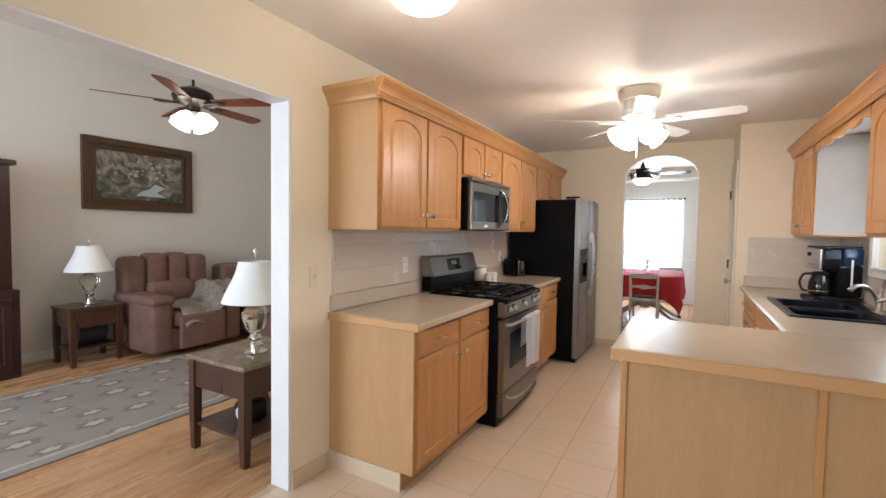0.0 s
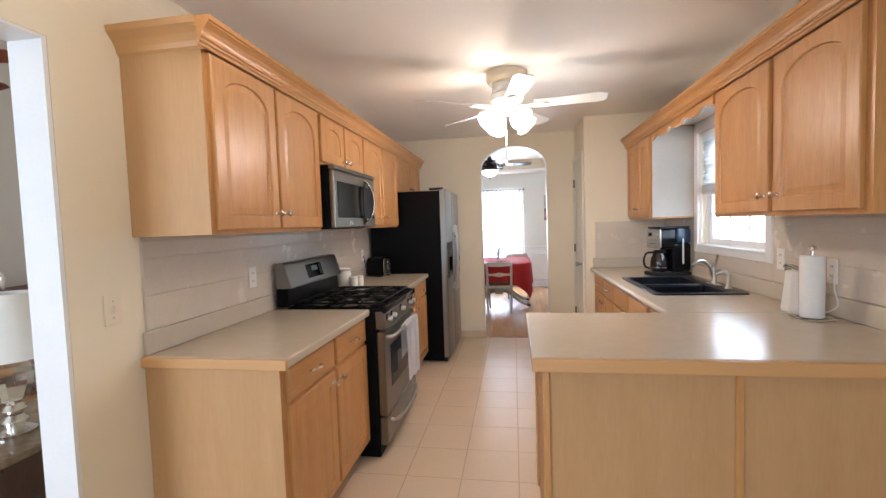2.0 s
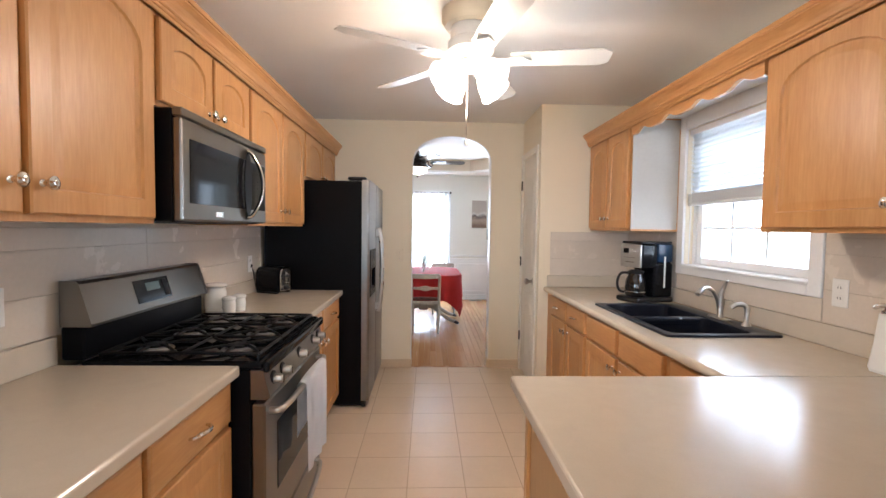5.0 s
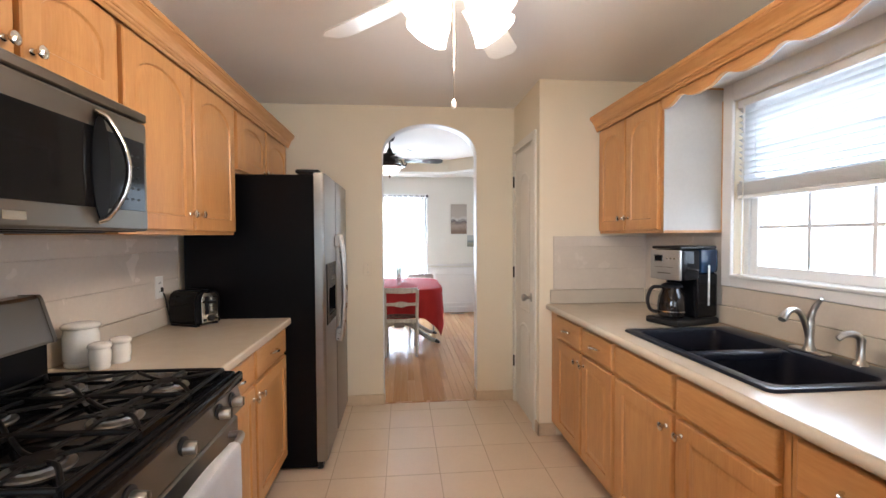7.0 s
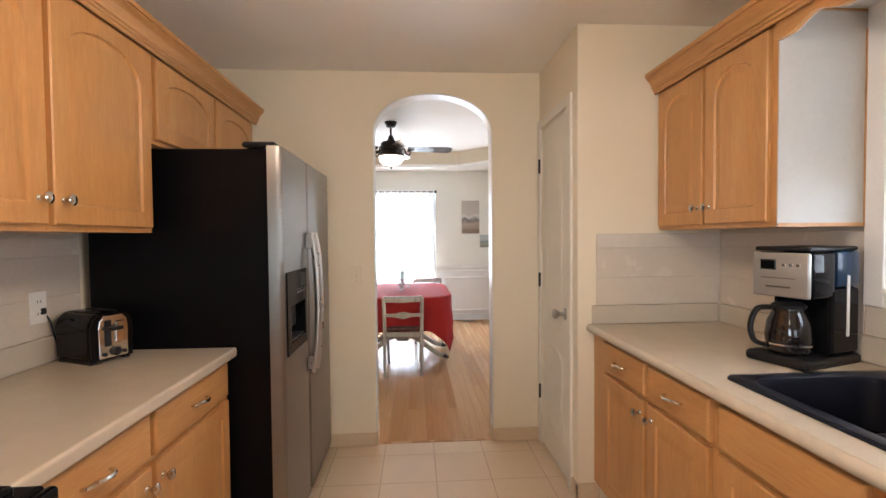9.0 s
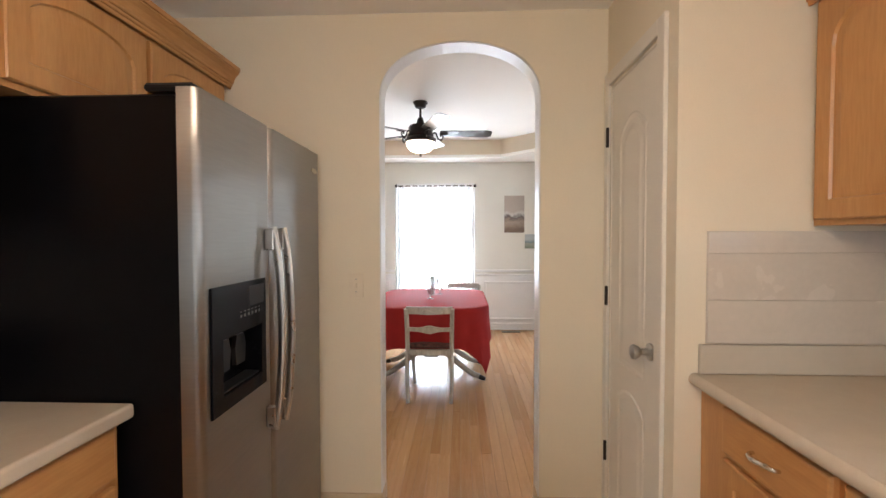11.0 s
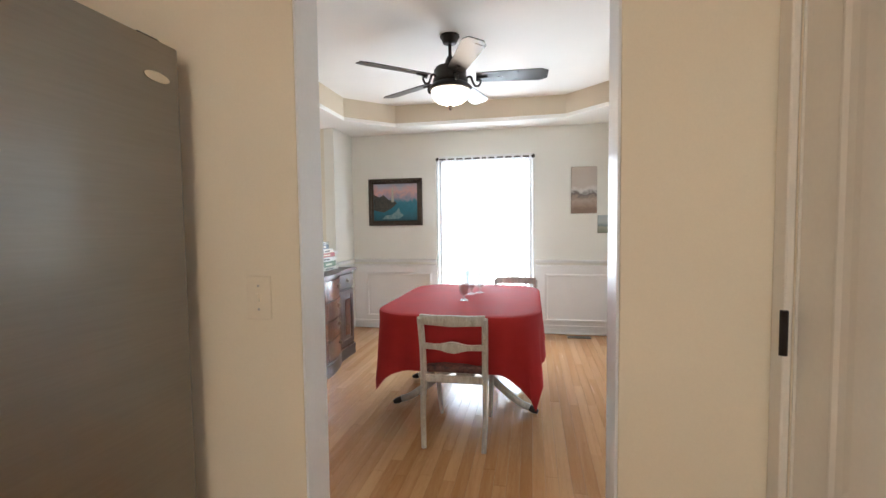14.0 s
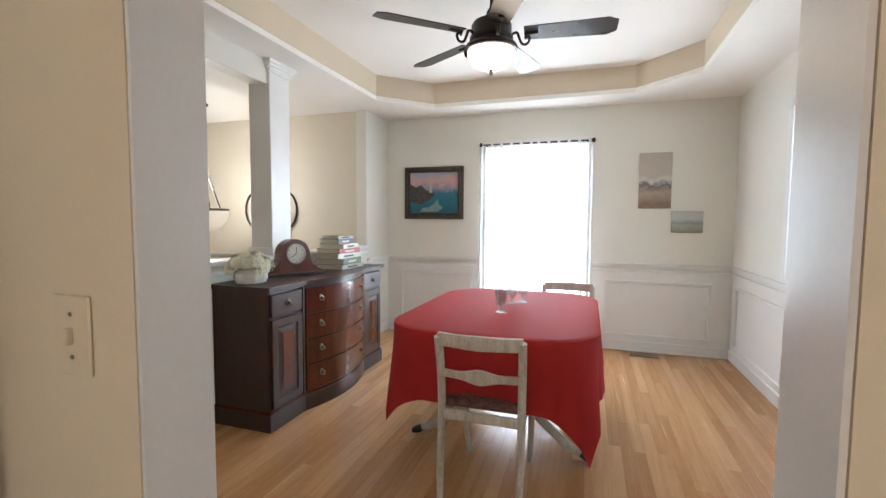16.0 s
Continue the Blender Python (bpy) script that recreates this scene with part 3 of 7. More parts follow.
# skirtings and mouldings
bm = boxes((LEFT, LEFT + 0.012, 1.57, 1.84, 0, 0.09), (LEFT, AX0 - 0.002, FAR - 0.012, FAR, 0, 0.085), (AX1 + 0.002, PX, FAR - 0.012, FAR, 0, 0.085),
           (AX0 - 0.002, AX0 + 0.011, FAR - 0.012, FAR + THICK, 0, 0.085), (AX1 - 0.011, AX1 + 0.002, FAR - 0.012, FAR + THICK, 0, 0.085), (PX - 0.012, PX, PY - 0.012, 5.054, 0, 0.085),
           (PX - 0.012, 0.66, PY - 0.012, PY, 0, 0.085), (LEFT, LEFT + 0.012, BACK, -0.75, 0, 0.085), (RIGHT - 0.012, RIGHT, BACK, 1.9, 0, 0.085), r=0.003)
structure("baseboard_kitchen", bm, BASE_TILE, "beige tile baseboard", "baseboard")


def moulding(bm, axis, face, out, u0, u1, z, high, deep):
    """A stepped strip along a wall: a broad band with a thinner bead above it."""
    for lo, hi, d in ((z, z + high * 0.62, deep * 0.6), (z + high * 0.62, z + high, deep)):
        a, b = sorted((face, face + out * d))
        if axis == "x":
            mesh_box(bm, a, b, u0, u1, lo, hi, r=0.003)
        else:
            mesh_box(bm, u0, u1, a, b, lo, hi, r=0.003)


bm = bmesh.new()
moulding(bm, "y", DF, -1, DL, DR, 0, 0.10, 0.018), moulding(bm, "x", DR, -1, FAR + THICK, DF - 0.02, 0, 0.10, 0.018), moulding(bm, "x", DL, 1, FAR + THICK, DF - 0.02, 0, 0.10, 0.018)
mesh_box(bm, DL + 0.018, DR - 0.018, DF - 0.032, DF - 0.018, 0, 0.018, r=0.005)
structure("baseboard_dining", bm, WHITE, "white dining room baseboard", "baseboard")
bm = bmesh.new()
for u0, u1 in ((DL, -1.12), (0.07, DR)):
    moulding(bm, "y", DF, -1, u0, u1, 0.845, 0.034, 0.036)
    moulding(bm, "y", DF, -1, u0, u1, 0.793, 0.024, 0.018)
moulding(bm, "x", DR, -1, FAR + THICK, DF - 0.03, 0.845, 0.034, 0.036), moulding(bm, "x", DR, -1, FAR + THICK, DF - 0.03, 0.793, 0.024, 0.018)
moulding(bm, "x", DL, 1, 9.45, DF - 0.03, 0.845, 0.034, 0.036), moulding(bm, "x", DL, 1, 9.45, DF - 0.03, 0.793, 0.024, 0.018)
structure("trim_chair_rail", bm, WHITE, "white double chair rail moulding", "trim")
bm = bmesh.new()
mesh_box(bm, DL - 0.15, DL + 0.03, FAR + THICK, 9.449, 0.985, 1.02, r=0.006)
mesh_box(bm, DL, DL + 0.016, FAR + THICK, 9.449, 0.925, 0.955, r=0.005)
structure("trim_half_wall_cap", bm, WHITE, "white moulded cap on the half wall", "trim")
bm = bmesh.new()
moulding(bm, "y", 9.48, -1, -6.0, DL - 0.12, 0.845, 0.034, 0.036), moulding(bm, "y", 9.48, -1, -6.0, DL - 0.12, 0.793, 0.024, 0.018)
structure("trim_foyer_rail", bm, WHITE, "white foyer chair rail", "trim")
structure("wainscot_dining", boxes((DL + 0.002, -1.12, DF - 0.004, DF - 0.0005, 0.1, 0.795), (0.07, DR - 0.002, DF - 0.004, DF - 0.0005, 0.1, 0.795), (DR - 0.004, DR - 0.0005, FAR + THICK, DF - 0.02, 0.1, 0.795)), WHITE, "white painted wainscot below the chair rail", "wainscot")


def panel_frame(bm, axis, face, out, u0, u1, z0, z1, w=0.028, d=0.022):
    a, b = sorted((face, face + out * d))
    for row in ((u0, u1, z0, z0 + w), (u0, u1, z1 - w, z1), (u0, u0 + w, z0 + w, z1 - w), (u1 - w, u1, z0 + w, z1 - w)):
        mesh_box(bm, a, b, row[0], row[1], row[2], row[3], r=0.004) if axis == "x" else mesh_box(bm, row[0], row[1], a, b, row[2], row[3], r=0.004)


for u0, u1 in ((-2.05, -1.2), (0.19, 1.14)):
    bm = bmesh.new()
    panel_frame(bm, "y", DF - 0.004, -1, u0, u1, 0.145, 0.71)
    structure("trim_wainscot_panel", bm, WHITE, "white wainscot panel moulding", "trim")
for u0, u1 in ((8.75, 9.8), (7.5, 8.6), (6.2, 7.3)):
    bm = bmesh.new()
    panel_frame(bm, "x", DR - 0.004, -1, u0, u1, 0.145, 0.71)
    structure("trim_wainscot_panel", bm, WHITE, "white wainscot panel moulding", "trim")
bm = bmesh.new()
panel_frame(bm, "x", DR, -1, 7.63, 8.87, 0.90 - 0.07, 2.13, w=0.07, d=0.018)
structure("window_3", bm, WHITE, "white cased dining side window", "window")
structure("baseboard_living", boxes((-5.6, -5.586, BACK, 5.3, 0, 0.1), (-5.586, LEFT - 0.13, 5.286, 5.3, 0, 0.1), r=0.003), WHITE, "white living room baseboard", "baseboard")

# column on the half wall
column = thing("column", (DL - 0.06, 8.06, 1.02), "white square column with a moulded cap on the half wall", "column")
part("shaft", boxes((DL - 0.17, DL + 0.02, 7.95, 8.17, 1.021, 2.36), r=0.004), WHITE, column)
bm = bmesh.new()
for k, (z, g) in enumerate(((2.36, 0.008), (2.375, 0.016), (2.392, 0.028), (2.412, 0.042))):
    mesh_box(bm, DL - 0.17 - g, DL + 0.02 + g, 7.95 - g, 8.17 + g, z, z + 0.0275, r=0.004)
part("cap", bm, WHITE, column)
part("foot", boxes((DL - 0.185, DL + 0.035, 7.935, 8.185, 1.021, 1.08), r=0.004), WHITE, column)


# ---- kitchen ----
def side(kind):
    """Maps (along y, height, out) of a cabinet face to the world: faces of the left run look to +x, of the right run to -x."""
    def left(face):
        return lambda u, v, n: (face + n, u, v)
    def right(face):
        return lambda u, v, n: (face - n, u, v)
    return left if kind == "left" else right


def panel_door(u0, u1, v0, v1, at, arched=False, rail=0.058, thick=0.019, deep=0.009):
    """A framed door with a raised field; the field's top is an arch where arched."""
    bm = bmesh.new()
    w, h = u1 - u0, v1 - v0
    cu = (u0 + u1) / 2
    a0, a1, b0, b1 = u0 + rail, u1 - rail, v0 + rail, v1 - rail
    outline = [(a0, b0), ((a0 + a1) / 2, b0), (a1, b0)]
    if arched:
        rise = min(0.10, h * 0.24, (a1 - a0) * 0.42)
        outline.append((a1, (b0 + b1) / 2))
        outline.append((a1, b1 - rise))
        for k in range(1, 10):
            t = math.pi * k / 10
            outline.append((cu + (a1 - a0) / 2 * math.cos(t), b1 - rise + rise * math.sin(t) ** 0.9))
        outline.append((a0, b1 - rise))
        outline.append((a0, (b0 + b1) / 2))
    else:
        outline += [(a1, (b0 + b1) / 2), (a1, b1), ((a0 + a1) / 2, b1), (a0, b1), (a0, (b0 + b1) / 2)]
    cv = (b0 + b1) / 2

    def inset(d):
        sx, sy = 1 - 2 * d / (a1 - a0), 1 - 2 * d / (b1 - b0)
        return [(cu + (p - cu) * sx, cv + (q - cv) * sy) for p, q in outline]
    edge = []
    for p, q in outline:
        dx, dy = (p - cu) / (w / 2), (q - (v0 + v1) / 2) / (h / 2)
        s = max(abs(dx), abs(dy))
        px, py = cu + dx / s * w / 2, (v0 + v1) / 2 + dy / s * h / 2
        edge.append((px, py))
    for c in ((u0, v0), (u1, v0), (u1, v1), (u0, v1)):       # bring the nearest rim point into each corner
        k = min(range(len(edge)), key=lambda i: (edge[i][0] - c[0]) ** 2 + (edge[i][1] - c[1]) ** 2)
        edge[k] = c
    def small(ring, g):
        return [(min(max(p, u0 + g), u1 - g), min(max(q, v0 + g), v1 - g)) for p, q in ring]
    rings = [(edge, 0.0), (edge, thick - 0.004), (small(edge, 0.004), thick), (outline, thick), (inset(0.005), thick - deep * 0.8), (inset(0.012), thick - deep * 0.8), (inset(0.034), thick - deep * 0.45)]
    return loops(bm, [[at(p, q, d) for p, q in ring] for ring, d in rings])


def slab(u0, u1, v0, v1, at, thick=0.019, edge=0.007):
    bm = bmesh.new()
    def rect(g):
        return [(u0 + g, v0 + g), (u1 - g, v0 + g), (u1 - g, v1 - g), (u0 + g, v1 - g)]
    return loops(bm, [[at(p, q, d) for p, q in rect(g)] for g, d in ((0, 0), (0, thick - edge), (edge * 0.4, thick - edge * 0.3), (edge, thick))])


def knob(u, v, at, n0=0.019):
    c = Vector(at(u, v, 0))
    out = Vector(at(u, v, 1)) - c
    s = 1 if out.x > 0 else -1
    prof = [(0.010, n0), (0.009, n0 + 0.003), (0.006, n0 + 0.006), (0.006, n0 + 0.014), (0.012, n0 + 0.018), (0.0165, n0 + 0.023), (0.0165, n0 + 0.028), (0.010, n0 + 0.032), (0.004, n0 + 0.033)]
    return lathe(bmesh.new(), [(r, s * h) for r, h in prof], c, 14, "x")


def bar_pull(u, v, at, n0=0.019, half=0.048):
    pts = [at(u - half, v, n0), at(u - half * 0.95, v + 0.002, n0 + 0.014), at(u - half * 0.6, v + 0.004, n0 + 0.022), at(u, v, n0 + 0.025), at(u + half * 0.6, v - 0.004, n0 + 0.022), at(u + half * 0.95, v - 0.002, n0 + 0.014), at(u + half, v, n0)]
    return tube(bmesh.new(), smooth_path(pts, 4), [0.0045 + 0.003 * math.sin(math.pi * k / 24) for k in range(25)], 8)


def base_cabinet(at, face_x, wall_x, y0, y1, columns, label, end_near=False, group="base cabinets", top=0.874):
    """columns: (y0, y1, knob side or None, has pull) each with a drawer over a door."""
    c = thing("base_cabinet", ((face_x + wall_x) / 2, (y0 + y1) / 2, 0), label, "cabinet", group)
    f = at(face_x)
    s = 1 if face_x > wall_x else -1
    lo, hi = sorted((wall_x, face_x))
    body = part("body", boxes((lo + 0.001, hi, y0, y1, 0.10, top)), MAPLE, c)
    if top < 0.87:
        part("face_rail", boxes((min(face_x, face_x - s * 0.02), max(face_x, face_x - s * 0.02), y0, y1, top + 0.0005, 0.874)), MAPLE, c)
    toe = sorted((wall_x + s * 0.002, face_x - s * 0.075))
    part("toe_kick", boxes((toe[0], toe[1], y0 + 0.002, y1 - 0.002, 0, 0.10)), MAPLE_H, c)
    for a, b, knob_side, pull in columns:
        d = part("drawer_front", slab(a, b, 0.728, 0.862, f), MAPLE_H, c)
        if pull:
            part("handle", bar_pull((a + b) / 2, 0.795, f), CHROME, d, "bow-shaped nickel pull", smooth=True)
        door = part("door", panel_door(a, b, 0.125, 0.708, f), MAPLE, c)
        if knob_side:
            part("knob", knob(b - 0.028 if knob_side > 0 else a + 0.028, 0.655, f), CHROME, door, "round nickel knob", smooth=True)
    if end_near:
        part("end_panel", boxes((lo + 0.001, hi, y0 - 0.006, y0 - 0.0005, 0.10, 0.874)), PALE, c, "pale maple end panel")
        part("end_kick", boxes((lo + 0.001, hi - 0.075, y0 - 0.012, y0 + 0.001, 0, 0.098)), BASE_TILE, c, "beige tile base strip")
    return c


def wall_cabinet(at, face_x, wall_x, y0, y1, z0, z1, doors, label, knob_z=None, end=None, group="wall cabinets", end_mat=None):
    end_mat = end_mat or PALE
    c = thing("wall_cabinet", ((face_x + wall_x) / 2, (y0 + y1) / 2, z0), label, "cabinet", group)
    f = at(face_x)
    lo, hi = sorted((wall_x, face_x))
    part("body", boxes((lo + 0.001, hi, y0, y1, z0, z1)), MAPLE, c)
    for a, b, ks in doors:
        door = part("door", panel_door(a, b, z0 + 0.018, z1 - 0.066, f, arched=True), MAPLE, c)
        part("knob", knob(b - 0.03 if ks > 0 else a + 0.03, z0 + (0.09 if knob_z is None else knob_z), f), CHROME, door, "round nickel knob", smooth=True)
    if end == "near":
        part("end_panel", boxes((lo + 0.001, hi, y0 - 0.005, y0 - 0.0005, z0, z1 - 0.01)), end_mat, c, "pale end panel")
        if end_mat is not PALE:
            part("scribe_strip", boxes((hi - 0.022, hi - 0.001, y0 - 0.010, y0 - 0.0055, z0, z1 - 0.07), r=0.001), MAPLE, c)
            part("end_base", boxes((lo + 0.001, hi, y0 - 0.008, y0 - 0.0055, z0 - 0.001, z0 + 0.012)), MAPLE_H, c)
    if end == "far":
        part("end_panel", boxes((lo + 0.001, hi, y1 + 0.0005, y1 + 0.005, z0, z1 - 0.01)), PALE, c, "pale maple end panel")
    return c


LF, RF = -1.312, 0.972          # faces of the wall cabinets
LB, RB = -1.075, 0.630          # faces of the base cabinets
L, R = side("left"), side("right")
CT, CB = 0.915, 0.875           # worktop top and underside
UB, UT = 1.395, 2.15
MELAMINE = material("white_melamine_side", (0.50, 0.475, 0.43), 0.36, vary=0.03, scale=6, fine=60, bump=0.03)

wall_cabinet(L, LF, LEFT, 1.845, 2.815, UB, UT, [(1.868, 2.318, 1), (2.338, 2.796, -1)], "honey maple wall cabinet with two arched doors", end="near")
wall_cabinet(L, LF, LEFT, 2.817, 3.583, 1.79, UT, [(2.835, 3.192, 1), (3.212, 3.565, -1)], "short honey maple wall cabinet above the microwave", knob_z=0.055)
wall_cabinet(L, LF, LEFT, 3.585, 4.575, UB, UT, [(3.603, 4.068, 1), (4.090, 4.556, -1)], "honey maple wall cabinet with two arched doors")
wall_cabinet(L, LF, LEFT, 4.577, 5.66, 1.745, UT, [(4.60, 5.10, 1), (5.125, 5.62, -1)], "short honey maple wall cabinet above the refrigerator", knob_z=0.06)
wall_cabinet(R, RF, RIGHT, 1.95, 3.075, UB, UT, [(1.985, 2.475, 1), (2.515, 3.04, -1)], "honey maple wall cabinet with two arched doors over the peninsula")
wall_cabinet(R, RF, RIGHT, 4.245, 4.985, UB, UT, [(4.268, 4.603, 1), (4.622, 4.965, -1)], "honey maple wall cabinet in the corner by the pantry", end="near", end_mat=MELAMINE)


def crown_outline(face, out):
    rows = [(0, 2.088), (0.007, 2.088), (0.009, 2.092), (0.009, 2.100), (0.013, 2.101), (0.015, 2.105), (0.015, 2.112), (0.020, 2.113), (0.022, 2.117), (0.022, 2.124), (0.025, 2.132), (0.034, 2.147), (0.046, 2.159), (0.050, 2.162), (0.050, 2.168), (0.056, 2.169), (0.056, 2.187), (-0.018, 2.187), (-0.018, 2.155), (0.0, 2.153)]
    return [(face + out * (n + 0.001), z) for n, z in rows]


bm = prism(bmesh.new(), crown_outline(LF + 0.019, 1), 1.795, 5.673, "y")
structure("trim_crown_west", bm, MAPLE_H, "honey maple crown moulding along the wall cabinets", "trim")
bm = prism(bmesh.new(), [(1.845 - 0.005 - n, z) for n, z in [(0, 2.088), (0.010, 2.097), (0.015, 2.115), (0.028, 2.138), (0.050, 2.165), (0.056, 2.187), (0, 2.187)]], LEFT + 0.001, LF + 0.02, "x")
structure("trim_crown_return", bm, MAPLE_X, "honey maple crown return on the cabinet end", "trim")
bm = prism(bmesh.new(), crown_outline(RF - 0.019, -1), 1.88, 4.988, "y")
structure("trim_crown_east", bm, MAPLE_H, "honey maple crown moulding along the wall cabinets", "trim")
structure("trim_window_soffit", boxes((RF + 0.013, RIGHT - 0.001, 3.077, 4.243, UT + 0.001, UT + 0.012)), WHITE, "white board closing the niche over the sink window", "trim")
structure("trim_cabinet_tops", boxes((LEFT + 0.001, LF + 0.012, 1.85, 5.68, UT + 0.001, UT + 0.012), (RF - 0.012, RIGHT - 0.001, 1.96, 3.076, UT + 0.001, UT + 0.012), (RF - 0.012, RIGHT - 0.001, 4.244, 4.98, UT + 0.001, UT + 0.012)), MAPLE_H, "maple tops of the wall cabinets", "trim")

# scalloped valance across the window
val = thing("window_valance", (RF, 3.66, 2.0), "honey maple valance with a scalloped lower edge over the sink window", "valance")
rows = []
y0, y1 = 3.077, 4.243
for k in range(91):
    t = k / 90
    rows.append((y0 + (y1 - y0) * t, 2.044 + 0.015 * math.cos(2 * math.pi * (4 * t + 0.5)) - 0.005 * math.cos(2 * math.pi * (8 * t + 0.5))))
part("board", prism(bmesh.new(), [*rows, (y1, 2.145), (y0, 2.145)], RF - 0.012, RF + 0.008, "x"), MAPLE_H, val)
part("underside", prism(bmesh.new(), [*[(a, b + 0.0015) for a, b in rows], *[(a, b + 0.004) for a, b in rows[::-1]]], RF + 0.008, RF + 0.012, "x"), WHITE, val, "white inner edge")

base_cabinet(L, LB, LEFT, 1.862, 2.818, [(1.895, 2.335, 1, True), (2.362, 2.80, -1, True)], "honey maple base cabinet with two drawers and two doors", end_near=True)
base_cabinet(L, LB, LEFT, 3.626, 4.655, [(3.65, 4.10, 1, True), (4.125, 4.63, -1, True)], "honey maple base cabinet between range and refrigerator")
base_cabinet(R, RB, RIGHT, 4.05, 4.985, [(4.075, 4.43, 1, True), (4.46, 4.84, -1, True)], "honey maple base cabinet in the corner by the pantry", top=0.715)
base_cabinet(R, RB, RIGHT, 3.105, 4.048, [(3.13, 3.565, 1, False), (3.60, 4.03, -1, False)], "honey maple sink base cabinet with false drawer fronts", top=0.715)
base_cabinet(R, RB, RIGHT, 2.70, 3.103, [(2.73, 3.075, 1, True)], "narrow honey maple base cabinet beside the sink")

# peninsula
pen = thing("peninsula_cabinet", (0.6, 2.31, 0), "pale maple clad peninsula base with upright battens", "cabinet")
part("body", boxes((-0.070, RIGHT - 0.001, 1.968, 2.66, 0.0, 0.874)), PALE, pen)
for x in (-0.085, 0.575):
    part("batten", boxes((x, x + 0.028, 1.958, 1.969, 0.0, 0.874), r=0.003), MAPLE, pen, "narrow honey maple batten")
part("end_batten", boxes((-0.082, -0.0695, 2.63, 2.665, 0.0, 0.874), r=0.003), MAPLE, pen)
part("base_strip", boxes((-0.056, 0.574, 1.959, 1.968, 0.0, 0.07), (0.604, RIGHT - 0.002, 1.959, 1.968, 0.0, 0.07), r=0.002), MAPLE_X, pen)
part("door", panel_door(0.05, 0.54, 0.125, 0.708, lambda u, v, n: (u, 2.661 + n, v)), MAPLE, pen)


def worktop(name, outline, label, lip=None, nose=None, hole=None):
    c = thing(name, (outline[0][0], outline[0][1], CB), label, "worktop")
    bm = bmesh.new()
    if hole:
        hx0, hx1, hy0, hy1 = hole
        for row in nose_rows:
            mesh_box(bm, *row, CB, CT)
    else:
        prism(bm, outline, CB, CT, "z")
    ob = part("slab", bm, LAMINATE, c)
    if not hole:
        bev = ob.modifiers.new("rounded", "BEVEL")
        bev.width, bev.segments, bev.limit_method = 0.009, 3, "ANGLE"
    for k, row in enumerate(lip or ()):
        part("backsplash_lip", boxes(row, r=0.006, seg=2), LIP, c)
    for row in nose or ():
        part("edge_band", boxes(row, r=0.006, seg=2), MAPLE_X, c, "honey maple edge band")
    return c


CX = -1.035
worktop("worktop", [(LEFT + 0.001, 1.853), (CX, 1.853), (CX, 2.822), (LEFT + 0.001, 2.822)], "grey-beige laminate worktop with a maple end band beside the range",
        lip=[(LEFT + 0.001, LEFT + 0.021, 1.853, 2.822, CT + 0.0005, 1.012)], nose=[(LEFT + 0.001, CX + 0.001, 1.834, 1.8525, CB - 0.004, CT - 0.001)])
worktop("worktop", [(LEFT + 0.001, 3.625), (CX, 3.625), (CX, 4.672), (LEFT + 0.001, 4.672)], "grey-beige laminate worktop with toaster and canisters",
        lip=[(LEFT + 0.001, LEFT + 0.021, 3.625, 4.672, CT + 0.0005, 1.012)])
RX = 0.597
SX0, SX1, SY0, SY1 = 0.705, 1.225, 3.255, 4.095    # sink cut-out
nose_rows = [(RX + 0.008, SX0, 2.7195, PY - 0.001), (SX1, RIGHT - 0.001, 2.7195, PY - 0.001), (SX0, SX1, 2.7195, SY0), (SX0, SX1, SY1, PY - 0.001)]
wt = worktop("worktop", [(0, 2.7195)], "grey-beige laminate worktop with the sink and peninsula", hole=(SX0, SX1, SY0, SY1),
             lip=[(RIGHT - 0.021, RIGHT - 0.001, 1.92, PY - 0.022, CT + 0.0005, 1.012), (RX + 0.02, RIGHT - 0.0215, PY - 0.021, PY - 0.001, CT + 0.0005, 1.012)],
             nose=[(-0.122, RIGHT - 0.002, 1.904, 1.9215, CB - 0.012, CT - 0.001)])
part("front_roll", tube(bmesh.new(), [(RX + 0.012, 2.72, CB + 0.02), (RX + 0.012, PY - 0.001, CB + 0.02)], 0.02, 16), LAMINATE, wt, smooth=True)
pen_top = part("peninsula_slab", prism(bmesh.new(), [(-0.122, 1.922), (RIGHT - 0.001, 1.922), (RIGHT - 0.001, 2.719), (-0.122, 2.719)], CB, CT, "z"), LAMINATE, wt)
bev = pen_top.modifiers.new("rounded", "BEVEL")
bev.width, bev.segments, bev.limit_method = 0.007, 2, "ANGLE"

